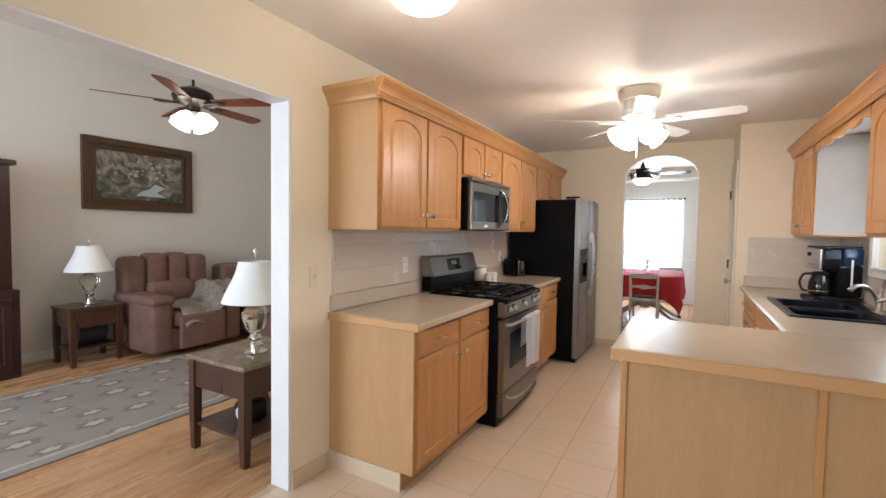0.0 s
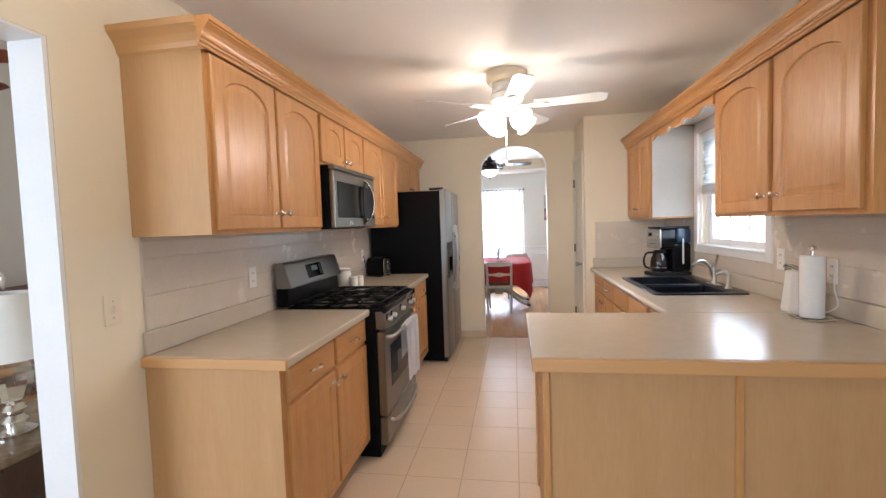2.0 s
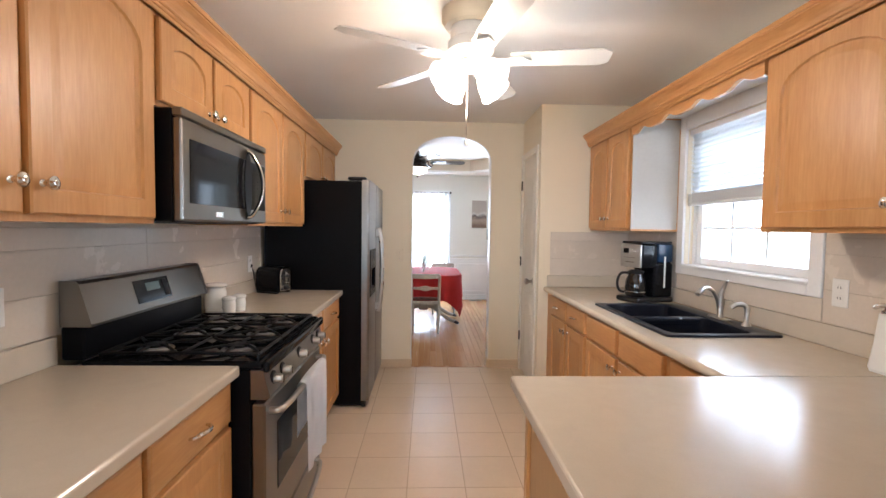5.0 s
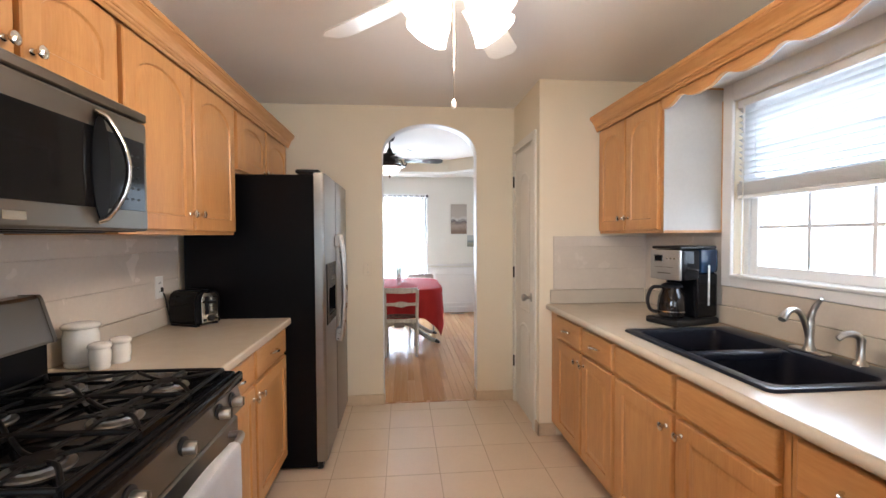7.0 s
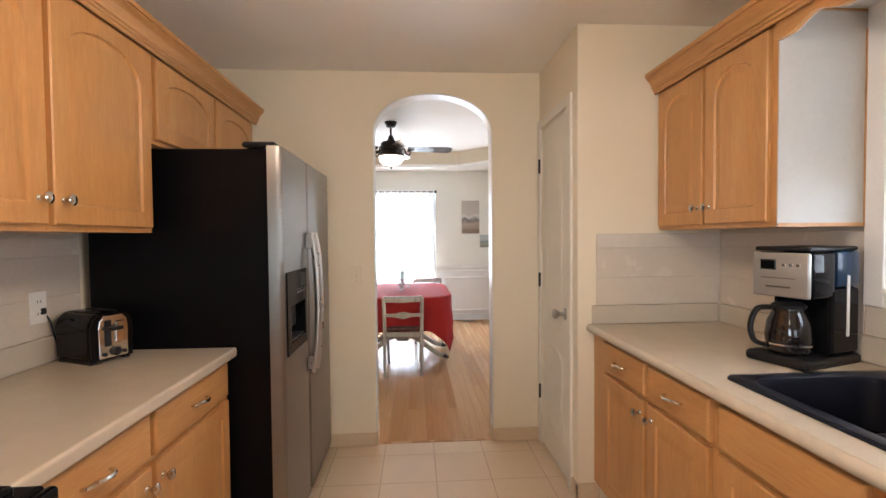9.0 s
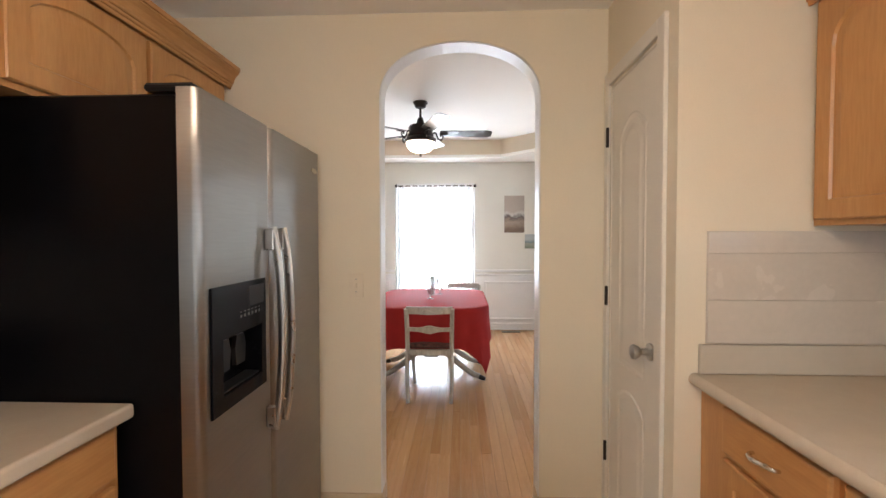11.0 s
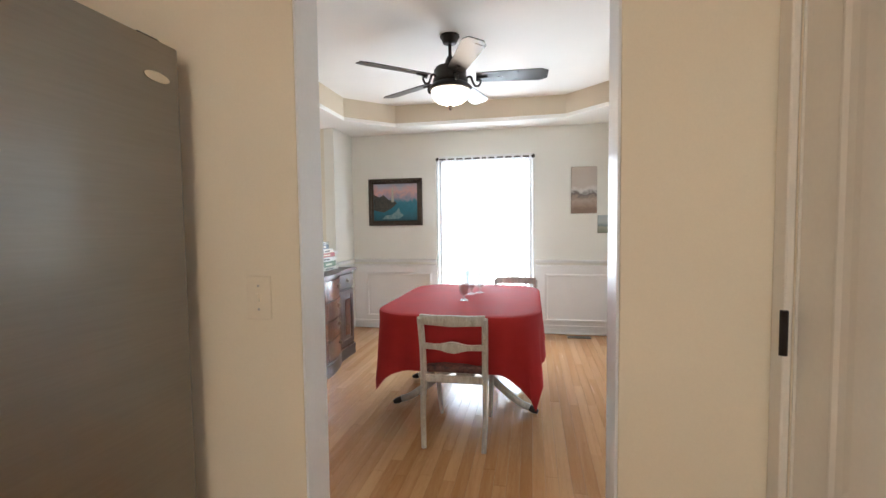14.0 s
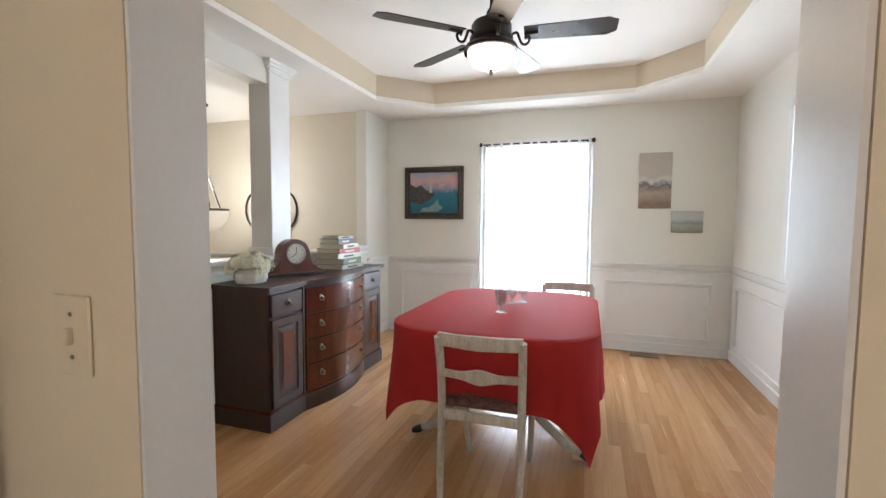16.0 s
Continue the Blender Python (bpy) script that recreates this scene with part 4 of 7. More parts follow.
# sink
sink = thing("kitchen_sink", (0.965, 3.675, CT), "dark blue-black composite double bowl sink set in the worktop", "sink")
bm = bmesh.new()
def bowl(bm, x0, x1, y0, y1, top, floor):
    def rr(x0, x1, y0, y1, r, z):
        out = []
        for cx, cy, a0 in ((x1 - r, y1 - r, 0), (x0 + r, y1 - r, 90), (x0 + r, y0 + r, 180), (x1 - r, y0 + r, 270)):
            out += [(cx + r * math.cos(radians(a0 + 90 * k / 4)), cy + r * math.sin(radians(a0 + 90 * k / 4)), z) for k in range(5)]
        return out
    rings = [rr(x0, x1, y0, y1, 0.05, top), rr(x0 + 0.006, x1 - 0.006, y0 + 0.006, y1 - 0.006, 0.05, top - 0.012), rr(x0 + 0.012, x1 - 0.012, y0 + 0.012, y1 - 0.012, 0.05, floor + 0.03), rr(x0 + 0.03, x1 - 0.03, y0 + 0.03, y1 - 0.03, 0.05, floor)]
    made = [[bm.verts.new(p) for p in ring] for ring in rings]
    for a, b in zip(made, made[1:]):
        for k in range(20):
            bm.faces.new((a[(k + 1) % 20], a[k], b[k], b[(k + 1) % 20]))
    bm.faces.new(made[-1])
bx0, bx1 = 0.735, 1.135
bowl(bm, bx0, bx1, 3.285, 3.655, CT + 0.006, 0.73)
part("near_bowl", bm, SINK, sink, smooth=True)
bm = bmesh.new()
bowl(bm, bx0, bx1, 3.69, 4.065, CT + 0.006, 0.73)
part("far_bowl", bm, SINK, sink, smooth=True)
def sink_ring(x0, x1, y0, y1, r, z):
    out = []
    for cx, cy, a0 in ((x1 - r, y1 - r, 0), (x0 + r, y1 - r, 90), (x0 + r, y0 + r, 180), (x1 - r, y0 + r, 270)):
        out += [(cx + r * math.cos(radians(a0 + 15 * k)), cy + r * math.sin(radians(a0 + 15 * k)), z) for k in range(7)]
    return out
ox0, ox1, oy0, oy1 = SX0 - 0.018, SX1 + 0.018, SY0 - 0.018, SY1 + 0.018
ix0, ix1, iy0, iy1 = bx0 - 0.002, bx1 + 0.002, 3.283, 4.067
part("rim", loops(bmesh.new(), [sink_ring(ox0, ox1, oy0, oy1, 0.028, CT + 0.0006), sink_ring(ox0 + 0.001, ox1 - 0.001, oy0 + 0.001, oy1 - 0.001, 0.027, CT + 0.006), sink_ring(ox0 + 0.005, ox1 - 0.005, oy0 + 0.005, oy1 - 0.005, 0.024, CT + 0.0105), sink_ring(ox0 + 0.012, ox1 - 0.012, oy0 + 0.012, oy1 - 0.012, 0.02, CT + 0.0115),
                            sink_ring(ix0 - 0.008, ix1 + 0.008, iy0 - 0.008, iy1 + 0.008, 0.055, CT + 0.0115), sink_ring(ix0, ix1, iy0, iy1, 0.052, CT + 0.007), sink_ring(ix0 + 0.004, ix1 - 0.004, iy0 + 0.004, iy1 - 0.004, 0.05, CT - 0.02)], cap=False), SINK_RIM, sink, smooth=True)
part("divider", boxes((bx0 - 0.001, bx1 + 0.001, 3.646, 3.699, CT - 0.03, CT + 0.0085), r=0.012, seg=3), SINK_RIM, sink, smooth=True)
for y in (3.47, 3.875):
    part("drain", lathe(bmesh.new(), [(0.042, 0.0), (0.042, 0.004), (0.03, 0.005), (0.028, 0.001)], (0.935, y, 0.731), 20), BRUSHED, sink, smooth=True)
faucet = thing("kitchen_faucet", (1.19, 3.62, CT + 0.011), "brushed nickel single-lever faucet with an arched spout", "faucet")
part("base_plate", boxes((1.167, 1.211, 3.545, 3.695, CT + 0.0112, CT + 0.019), r=0.004), BRUSHED, faucet)
part("body", lathe(bmesh.new(), [(0.024, 0), (0.022, 0.006), (0.016, 0.016), (0.0145, 0.055), (0.017, 0.09), (0.0165, 0.112), (0.010, 0.124)], (1.19, 3.62, CT + 0.0192), 20), BRUSHED, faucet, smooth=True)
part("spout", tube(bmesh.new(), smooth_path([(1.185, 3.622, 0.985), (1.165, 3.618, 1.045), (1.125, 3.606, 1.088), (1.075, 3.592, 1.092), (1.035, 3.580, 1.062)], 6), [0.0105] * 17 + [0.0105, 0.011, 0.012, 0.013, 0.014, 0.0145, 0.0145, 0.0135], 12), BRUSHED, faucet, smooth=True)
part("lever", tube(bmesh.new(), smooth_path([(1.19, 3.62, 1.045), (1.194, 3.612, 1.085), (1.200, 3.600, 1.115), (1.196, 3.578, 1.138)], 5), [0.013] * 5 + [0.011] * 5 + [0.009] * 3 + [0.008, 0.007, 0.006], 10), BRUSHED, faucet, smooth=True)
spray = thing("soap_dispenser", (1.20, 3.435, CT + 0.011), "small brushed nickel dispenser beside the faucet", "dispenser")
part("collar", lathe(bmesh.new(), [(0.022, 0), (0.019, 0.010), (0.013, 0.018), (0.012, 0.075), (0.014, 0.09), (0.008, 0.096)], (1.20, 3.435, CT + 0.0112), 18), BRUSHED, spray, smooth=True)
part("nozzle", tube(bmesh.new(), smooth_path([(1.20, 3.435, CT + 0.100), (1.185, 3.440, CT + 0.118), (1.155, 3.450, CT + 0.116), (1.135, 3.457, CT + 0.100)], 4), [0.012] * 8 + [0.011, 0.011, 0.010, 0.010, 0.010], 10), BRUSHED, spray, smooth=True)

# sink window
win = structure("window_1", boxes((RIGHT - 0.018, RIGHT, WY0 - 0.07, WY0, WZ0 - 0.05, WZ1 + 0.10), (RIGHT - 0.018, RIGHT, WY1, WY1 + 0.07, WZ0 - 0.05, WZ1 + 0.10), (RIGHT - 0.018, RIGHT, WY0, WY1, WZ1, WZ1 + 0.10), (RIGHT - 0.018, RIGHT, WY0, WY1, WZ0 - 0.05, WZ0), r=0.004), WHITE, "white double-hung window over the sink with a raised blind", "window")
part("window_sill", boxes((RIGHT - 0.03, RIGHT + 0.15, WY0 + 0.001, WY1 - 0.001, WZ0 - 0.001, WZ0 + 0.016), r=0.004), WHITE, win)
part("window_frame", boxes((RIGHT + 0.05, RIGHT + 0.13, WY0 + 0.0005, WY0 + 0.035, WZ0 + 0.016, WZ1), (RIGHT + 0.05, RIGHT + 0.13, WY1 - 0.035, WY1 - 0.0005, WZ0 + 0.016, WZ1), (RIGHT + 0.05, RIGHT + 0.13, WY0 + 0.035, WY1 - 0.035, WZ1 - 0.035, WZ1 - 0.0005), r=0.003), WHITE, win)
zm = 1.60
for z0, z1, x in ((WZ0 + 0.017, zm + 0.02, RIGHT + 0.06), (zm - 0.02, WZ1 - 0.036, RIGHT + 0.095)):
    sash = part("sash", boxes((x, x + 0.03, WY0 + 0.036, WY0 + 0.08, z0, z1), (x, x + 0.03, WY1 - 0.08, WY1 - 0.036, z0, z1), (x, x + 0.03, WY0 + 0.08, WY1 - 0.08, z0, z0 + 0.045), (x, x + 0.03, WY0 + 0.08, WY1 - 0.08, z1 - 0.04, z1), r=0.003), WHITE, win)
    part("muntin", boxes(*[(x + 0.009, x + 0.021, WY0 + 0.08 + (WY1 - WY0 - 0.16) * k / 3 - 0.008, WY0 + 0.08 + (WY1 - WY0 - 0.16) * k / 3 + 0.008, z0 + 0.045, z1 - 0.04) for k in (1, 2)], (x + 0.010, x + 0.020, WY0 + 0.08, WY1 - 0.08, (z0 + z1) / 2 + 0.010, (z0 + z1) / 2 + 0.026)), WHITE, sash)
    part("pane", boxes((x + 0.0135, x + 0.0165, WY0 + 0.08, WY1 - 0.08, z0 + 0.045, z1 - 0.04)), GLASS, sash, shadow=False)
blind = thing("window_blind", (RIGHT + 0.03, 3.685, WZ1 - 0.03), "white slatted blind raised to half height in the sink window", "blind")
part("headrail", boxes((RIGHT + 0.004, RIGHT + 0.048, WY0 + 0.006, WY1 - 0.006, WZ1 - 0.04, WZ1 - 0.001), r=0.004), WHITE, blind)
for k in range(13):
    z = WZ1 - 0.058 - k * 0.0300
    bm = sheet(bmesh.new(), 1, 4, lambda a, b, z=z: (RIGHT + 0.011 + 0.028 * b, WY0 + 0.008 + (WY1 - WY0 - 0.016) * a, z + 0.022 * (0.5 - b) + 0.004 * math.sin(math.pi * b)))
    bmesh.ops.solidify(bm, geom=bm.faces, thickness=0.0012)
    part("slat", bm, SLAT, blind, smooth=True)
part("stacked_slats", boxes(*[(RIGHT + 0.006, RIGHT + 0.046, WY0 + 0.008, WY1 - 0.008, 1.585 + 0.0065 * k, 1.590 + 0.0065 * k) for k in range(9)]), SLAT, blind)
part("bottom_rail", boxes((RIGHT + 0.005, RIGHT + 0.047, WY0 + 0.008, WY1 - 0.008, 1.562, 1.583), r=0.004), WHITE, blind)
for y in (WY0 + 0.12, WY1 - 0.12):
    part("cord", tube(bmesh.new(), [(RIGHT + 0.008, y, WZ1 - 0.04), (RIGHT + 0.008, y, 1.57)], 0.0012, 6), WHITE, blind)
part("tilt_wand", tube(bmesh.new(), [(RIGHT - 0.004, WY1 - 0.06, WZ1 - 0.03), (RIGHT - 0.004, WY1 - 0.055, 1.15)], 0.004, 6), PLASTIC, blind)

# pantry door
door = structure("door_1", boxes((PX - 0.016, PX, 5.055, 5.114, 0, 2.12), (PX - 0.016, PX, 5.623, 5.672, 0, 2.12), (PX - 0.016, PX, 5.114, 5.623, 2.061, 2.12), (PX, PX + 0.11, 5.1155, 5.126, 0, 2.06), (PX, PX + 0.11, 5.612, 5.6215, 0, 2.06), (PX, PX + 0.11, 5.126, 5.612, 2.047, 2.0595), r=0.003), DOOR_PAINT, "narrow white two-panel pantry door, closed", "door")
leaf = bmesh.new()
mesh_box(leaf, PX + 0.002, PX + 0.038, 5.128, 5.610, 0.008, 2.044)
leaf = part("leaf", leaf, DOOR_PAINT, door)
def door_field(y0, y1, z0, z1, rise):
    pts = [(y0, z0), ((y0 + y1) / 2, z0), (y1, z0), (y1, (z0 + z1) / 2), (y1, z1)] + [((y0 + y1) / 2 + (y1 - y0) / 2 * math.cos(math.pi * k / 12), z1 + rise * (0.5 - 0.5 * math.cos(2 * math.pi * k / 12))) for k in range(1, 12)] + [(y0, z1), (y0, (z0 + z1) / 2)]
    cy, cz = (y0 + y1) / 2, (z0 + z1) / 2
    def ins(d, x):
        return [(PX + x, cy + (a - cy) * (1 - 2 * d / (y1 - y0)), cz + (b - cz) * (1 - 2 * d / (z1 - z0))) for a, b in pts]
    return loops(bmesh.new(), [ins(0, 0.0038), ins(0.010, -0.0015), ins(0.016, -0.0015), ins(0.026, 0.0018), ins(0.045, 0.0018), ins(0.065, -0.0005)])
part("upper_panel", door_field(5.225, 5.515, 0.80, 1.80, 0.075), DOOR_PAINT, leaf)
part("lower_panel", door_field(5.225, 5.515, 0.17, 0.665, 0.05), DOOR_PAINT, leaf)
for z in (0.35, 1.085, 1.82):
    part("hinge", lathe(bmesh.new(), [(0.006, -0.045), (0.0075, -0.045), (0.0075, 0.045), (0.006, 0.045)], (PX - 0.019, 5.617, z), 10), BRONZE, door, "dark metal hinge")
part("doorknob", lathe(bmesh.new(), [(0.032, 0.003), (0.032, -0.006), (0.014, -0.012), (0.012, -0.035), (0.022, -0.045), (0.028, -0.058), (0.026, -0.068), (0.012, -0.074)], (PX - 0.001, 5.172, 0.935), 20, "x"), BRUSHED, leaf, "brushed nickel knob", smooth=True)

# refrigerator
FX = -0.835
fr = thing("refrigerator", (-1.2, 5.115, 0), "side-by-side refrigerator with stainless doors and black sides", "refrigerator")
part("cabinet_body", boxes((LEFT + 0.03, FX - 0.062, 4.682, 5.605, 0.015, 1.745), r=0.006), BLACK, fr)
def fridge_door(y0, y1, hole=None):
    def slice_of(a, b, z0, z1, bm):
        pts = [(FX - 0.058, a)]
        if a == y0:
            pts += [(FX - 0.022, a)] + [(FX - 0.022 + 0.022 * math.sin(radians(g)), a + 0.022 - 0.022 * math.cos(radians(g))) for g in (20, 45, 70, 90)]
        else:
            pts += [(FX, a)]
        if b == y1:
            pts += [(FX - 0.022 + 0.022 * math.cos(radians(g)), b - 0.022 + 0.022 * math.sin(radians(g))) for g in (0, 20, 45, 70)] + [(FX - 0.022, b)]
        else:
            pts += [(FX, b)]
        return prism(bm, [*pts, (FX - 0.058, b)], z0, z1, "z")
    bm = bmesh.new()
    if not hole:
        return slice_of(y0, y1, 0.065, 1.752, bm)
    h0, h1, k0, k1 = hole
    slice_of(y0, y1, 0.065, k0, bm), slice_of(y0, y1, k1, 1.752, bm), slice_of(y0, h0, k0, k1, bm), slice_of(h1, y1, k0, k1, bm)
    return bm


near = part("freezer_door", fridge_door(4.650, 5.076, (4.742, 4.985, 0.905, 1.072)), STEEL, fr, smooth=True)
farl = part("fridge_door", fridge_door(5.086, 5.625), STEEL, fr, smooth=True)
part("door_gasket", boxes((FX - 0.0615, FX - 0.0585, 4.67, 5.60, 0.07, 1.745)), RUBBER, fr)
part("toe_grille", boxes((FX - 0.06, FX - 0.03, 4.67, 5.60, 0.012, 0.058), r=0.004), RUBBER, fr)
part("hinge_cover", boxes((FX - 0.17, FX - 0.03, 4.68, 4.75, 1.7525, 1.775), r=0.008), RUBBER, fr)
part("hinge_cover", boxes((FX - 0.17, FX - 0.03, 5.53, 5.60, 1.7525, 1.775), r=0.008), RUBBER, fr)
for y, d in ((5.038, near), (5.124, farl)):
    rows = smooth_path([(FX + 0.026, y, 1.395), (FX + 0.042, y, 1.30), (FX + 0.052, y, 1.16), (FX + 0.055, y, 1.04), (FX + 0.052, y, 0.92), (FX + 0.042, y, 0.78), (FX + 0.026, y, 0.685)], 5)
    part("handle", tube(bmesh.new(), rows, 0.0068, 14, flat=2.1), BRUSHED, d, "flat bowed steel handle", smooth=True)
    for zz in (1.315, 0.692):
        part("handle_mount", boxes((FX + 0.0005, FX + 0.032, y - 0.0125, y + 0.0125, zz, zz + 0.075), r=0.004), BRUSHED, d)
D0, D1, E0, E1 = 4.686, 5.018, 0.860, 1.222
bm = bmesh.new()
loops(bm, [[(FX + d, a, b) for a, b in ((y0, z0), (y1, z0), (y1, z1), (y0, z1))] for d, y0, y1, z0, z1 in ((0.0005, D0, D1, E0, E1), (0.0055, D0, D1, E0, E1), (0.007, D0 + 0.0015, D1 - 0.0015, E0 + 0.0015, E1 - 0.0015), (0.007, 4.742, 4.985, 0.905, 1.072), (0.0005, 4.742, 4.985, 0.905, 1.072))], cap=False)
disp = part("dispenser", bm, DISPENSER, near, "black ice and water dispenser")
part("recess", boxes((FX - 0.056, FX - 0.052, 4.742, 4.985, 0.905, 1.072), (FX - 0.052, FX + 0.004, 4.742, 4.746, 0.905, 1.072), (FX - 0.052, FX + 0.004, 4.981, 4.985, 0.905, 1.072), (FX - 0.052, FX + 0.004, 4.746, 4.981, 0.905, 0.909), (FX - 0.052, FX + 0.004, 4.746, 4.981, 1.068, 1.072)), DISPENSER, disp)
for yy in (4.79, 4.885):
    part("paddle", prism(bmesh.new(), [(yy, 0.955), (yy + 0.055, 0.955), (yy + 0.062, 1.01), (yy + 0.05, 1.05), (yy + 0.005, 1.05), (yy - 0.007, 1.01)], FX - 0.045, FX - 0.030, "x"), RUBBER, disp, "dark grey paddle")
part("drip_tray", boxes((FX - 0.048, FX + 0.002, 4.752, 4.975, 0.9095, 0.915), r=0.002), RUBBER, disp)
for k in range(6):
    part("button", boxes((FX + 0.0071, FX + 0.008, 4.840 + 0.024 * k, 4.851 + 0.024 * k, 1.114, 1.123)), STEEL_H, disp)
part("button_marks", boxes(*[(FX + 0.007, FX + 0.0076, 4.840 + 0.024 * k, 4.851 + 0.024 * k, 1.130, 1.133) for k in range(6)]), STEEL_H, disp)
part("button_field", boxes((FX + 0.007, FX + 0.0075, 4.90, 5.00, 1.142, 1.205)), RUBBER, disp)
part("badge", prism(bmesh.new(), [(5.545 + 0.036 * math.cos(k * math.pi / 10), 1.665 + 0.012 * math.sin(k * math.pi / 10)) for k in range(20)], FX + 0.0005, FX + 0.0035, "x"), CHROME, farl)

# range
RY0, RY1 = 2.828, 3.618
rg = thing("gas_range", (-1.3, 3.205, 0), "stainless and black gas range with a towel on its oven handle", "range")
part("body", boxes((LEFT + 0.03, -1.005, RY0, RY1, 0.0, 0.895), r=0.004), BLACK, rg)
part("cooktop", boxes((LEFT + 0.09, -0.962, RY0 - 0.004, RY1 + 0.004, 0.8955, 0.925), r=0.010, seg=2), BLACK_GLASS, rg)
part("front_edge", boxes((-0.9615, -0.938, RY0 - 0.004, RY1 + 0.004, 0.885, 0.9235), r=0.010, seg=3), BLACK_GLASS, rg, smooth=True)
part("backguard_base", boxes((LEFT + 0.022, LEFT + 0.10, RY0 + 0.001, RY1 - 0.001, 0.926, 1.04), r=0.006), BLACK, rg)
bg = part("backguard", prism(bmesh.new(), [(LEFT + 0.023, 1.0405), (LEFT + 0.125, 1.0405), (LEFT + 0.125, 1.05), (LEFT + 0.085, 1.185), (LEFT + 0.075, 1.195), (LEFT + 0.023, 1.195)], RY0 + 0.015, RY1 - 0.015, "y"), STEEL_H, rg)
part("end_cap", prism(bmesh.new(), [(LEFT + 0.022, 1.0405), (LEFT + 0.127, 1.0405), (LEFT + 0.127, 1.052), (LEFT + 0.087, 1.187), (LEFT + 0.077, 1.198), (LEFT + 0.022, 1.198)], RY0, RY0 + 0.0148, "y"), STEEL_H, rg)
part("end_cap", prism(bmesh.new(), [(LEFT + 0.022, 1.0405), (LEFT + 0.127, 1.0405), (LEFT + 0.127, 1.052), (LEFT + 0.087, 1.187), (LEFT + 0.077, 1.198), (LEFT + 0.022, 1.198)], RY1 - 0.0148, RY1, "y"), STEEL_H, rg)
def tilt(y0, y1, z0, z1, g):
    def x(z):
        return LEFT + 0.125 - (z - 1.05) / 0.135 * 0.04
    return prism(bmesh.new(), [(x(z0) - 0.002, z0), (x(z0) + g, z0), (x(z1) + g, z1), (x(z1) - 0.002, z1)], y0, y1, "y")
part("control_panel", tilt(3.09, 3.32, 1.075, 1.165, 0.002), BLACK_GLASS, bg)
part("clock_display", tilt(3.16, 3.25, 1.118, 1.150, 0.0032), DISPLAY, bg)
part("keys", tilt(3.275, 3.305, 1.085, 1.155, 0.0036), RUBBER, bg)
for k, y in enumerate((2.985, 3.223, 3.461)):
    bm = bmesh.new()
    y0, y1, x0, x1, z = y - 0.116, y + 0.116, LEFT + 0.125, -0.99, 0.940
    for a in (y0, y1):
        tube(bm, smooth_path([(x0, a, z), (x0 + 0.1, a, z + 0.002), (x1 - 0.1, a, z + 0.002), (x1, a, z)], 4), 0.0062, 8)
    for x in (x0, (x0 + x1) / 2, x1):
        tube(bm, [(x, y0, z), (x, y1, z)], 0.0062, 8)
    for bx in (x0 + 0.12, x1 - 0.12):
        for q in range(6):
            an = radians(30 + 60 * q)
            ex = max(min(bx + 0.16 * math.cos(an), x1 if bx > -1.3 else (x0 + x1) / 2), (x0 + x1) / 2 if bx > -1.3 else x0)
            tube(bm, smooth_path([(bx + 0.028 * math.cos(an), y + 0.028 * math.sin(an), z + 0.003), (bx + 0.07 * math.cos(an), y + 0.07 * math.sin(an), z + 0.005), (ex, y + 0.108 * (1 if math.sin(an) > 0.1 else -1 if math.sin(an) < -0.1 else 0), z)], 3), 0.0056, 8)
    for x in (x0, x1):
        for yy in (y0, y1):
            tube(bm, [(x, yy, 0.9255), (x, yy, z)], 0.007, 6)
    part("grate", bm, IRON, rg, "black cast iron grate")
    for x in (x0 + 0.12, x1 - 0.12):
        bu = part("burner", lathe(bmesh.new(), [(0.062, 0), (0.06, 0.004), (0.046, 0.006), (0.044, 0.012), (0.012, 0.013)], (x, y, 0.9252), 22), STEEL, rg, smooth=True)
        part("burner_cap", lathe(bmesh.new(), [(0.041, 0.0132), (0.042, 0.017), (0.038, 0.021), (0.01, 0.022)], (x, y, 0.9252), 22), IRON, bu, smooth=True)
part("control_strip", prism(bmesh.new(), [(-1.004, 0.79), (-0.948, 0.79), (-0.938, 0.80), (-0.96, 0.888), (-0.97, 0.894), (-1.004, 0.894)], RY0 + 0.002, RY1 - 0.002, "y"), STEEL_H, rg)
for y in (2.90, 3.0, 3.223, 3.445, 3.545):
    kn = part("control_knob", lathe(bmesh.new(), [(0.018, 0.006), (0.0175, 0.012), (0.016, 0.034), (0.0135, 0.039), (0.004, 0.040)], (-0.953, y, 0.843), 20, "x"), BRUSHED, rg, "round metal control knob", smooth=True)
    part("skirt", lathe(bmesh.new(), [(0.029, 0.0), (0.028, 0.005), (0.022, 0.008)], (-0.953, y, 0.843), 20, "x"), RUBBER, kn, smooth=True)
    part("grip", boxes((-0.945, -0.909, y - 0.004, y + 0.004, 0.8285, 0.8575), r=0.002), STEEL_H, kn)
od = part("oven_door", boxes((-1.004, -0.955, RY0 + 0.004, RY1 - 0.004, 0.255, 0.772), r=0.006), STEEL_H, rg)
part("oven_window", boxes((-0.956, -0.9525, 2.955, 3.455, 0.40, 0.66), r=0.001), BLACK_GLASS, od)
part("door_handle", tube(bmesh.new(), smooth_path([(-0.955, 2.875, 0.735), (-0.915, 2.885, 0.738), (-0.9, 3.0, 0.742), (-0.896, 3.205, 0.744), (-0.9, 3.41, 0.742), (-0.915, 3.525, 0.738), (-0.955, 3.535, 0.735)], 5), 0.012, 10), BRUSHED, od, smooth=True)
dr = part("warming_drawer", boxes((-1.004, -0.955, RY0 + 0.004, RY1 - 0.004, 0.075, 0.245), r=0.006), STEEL_H, rg)
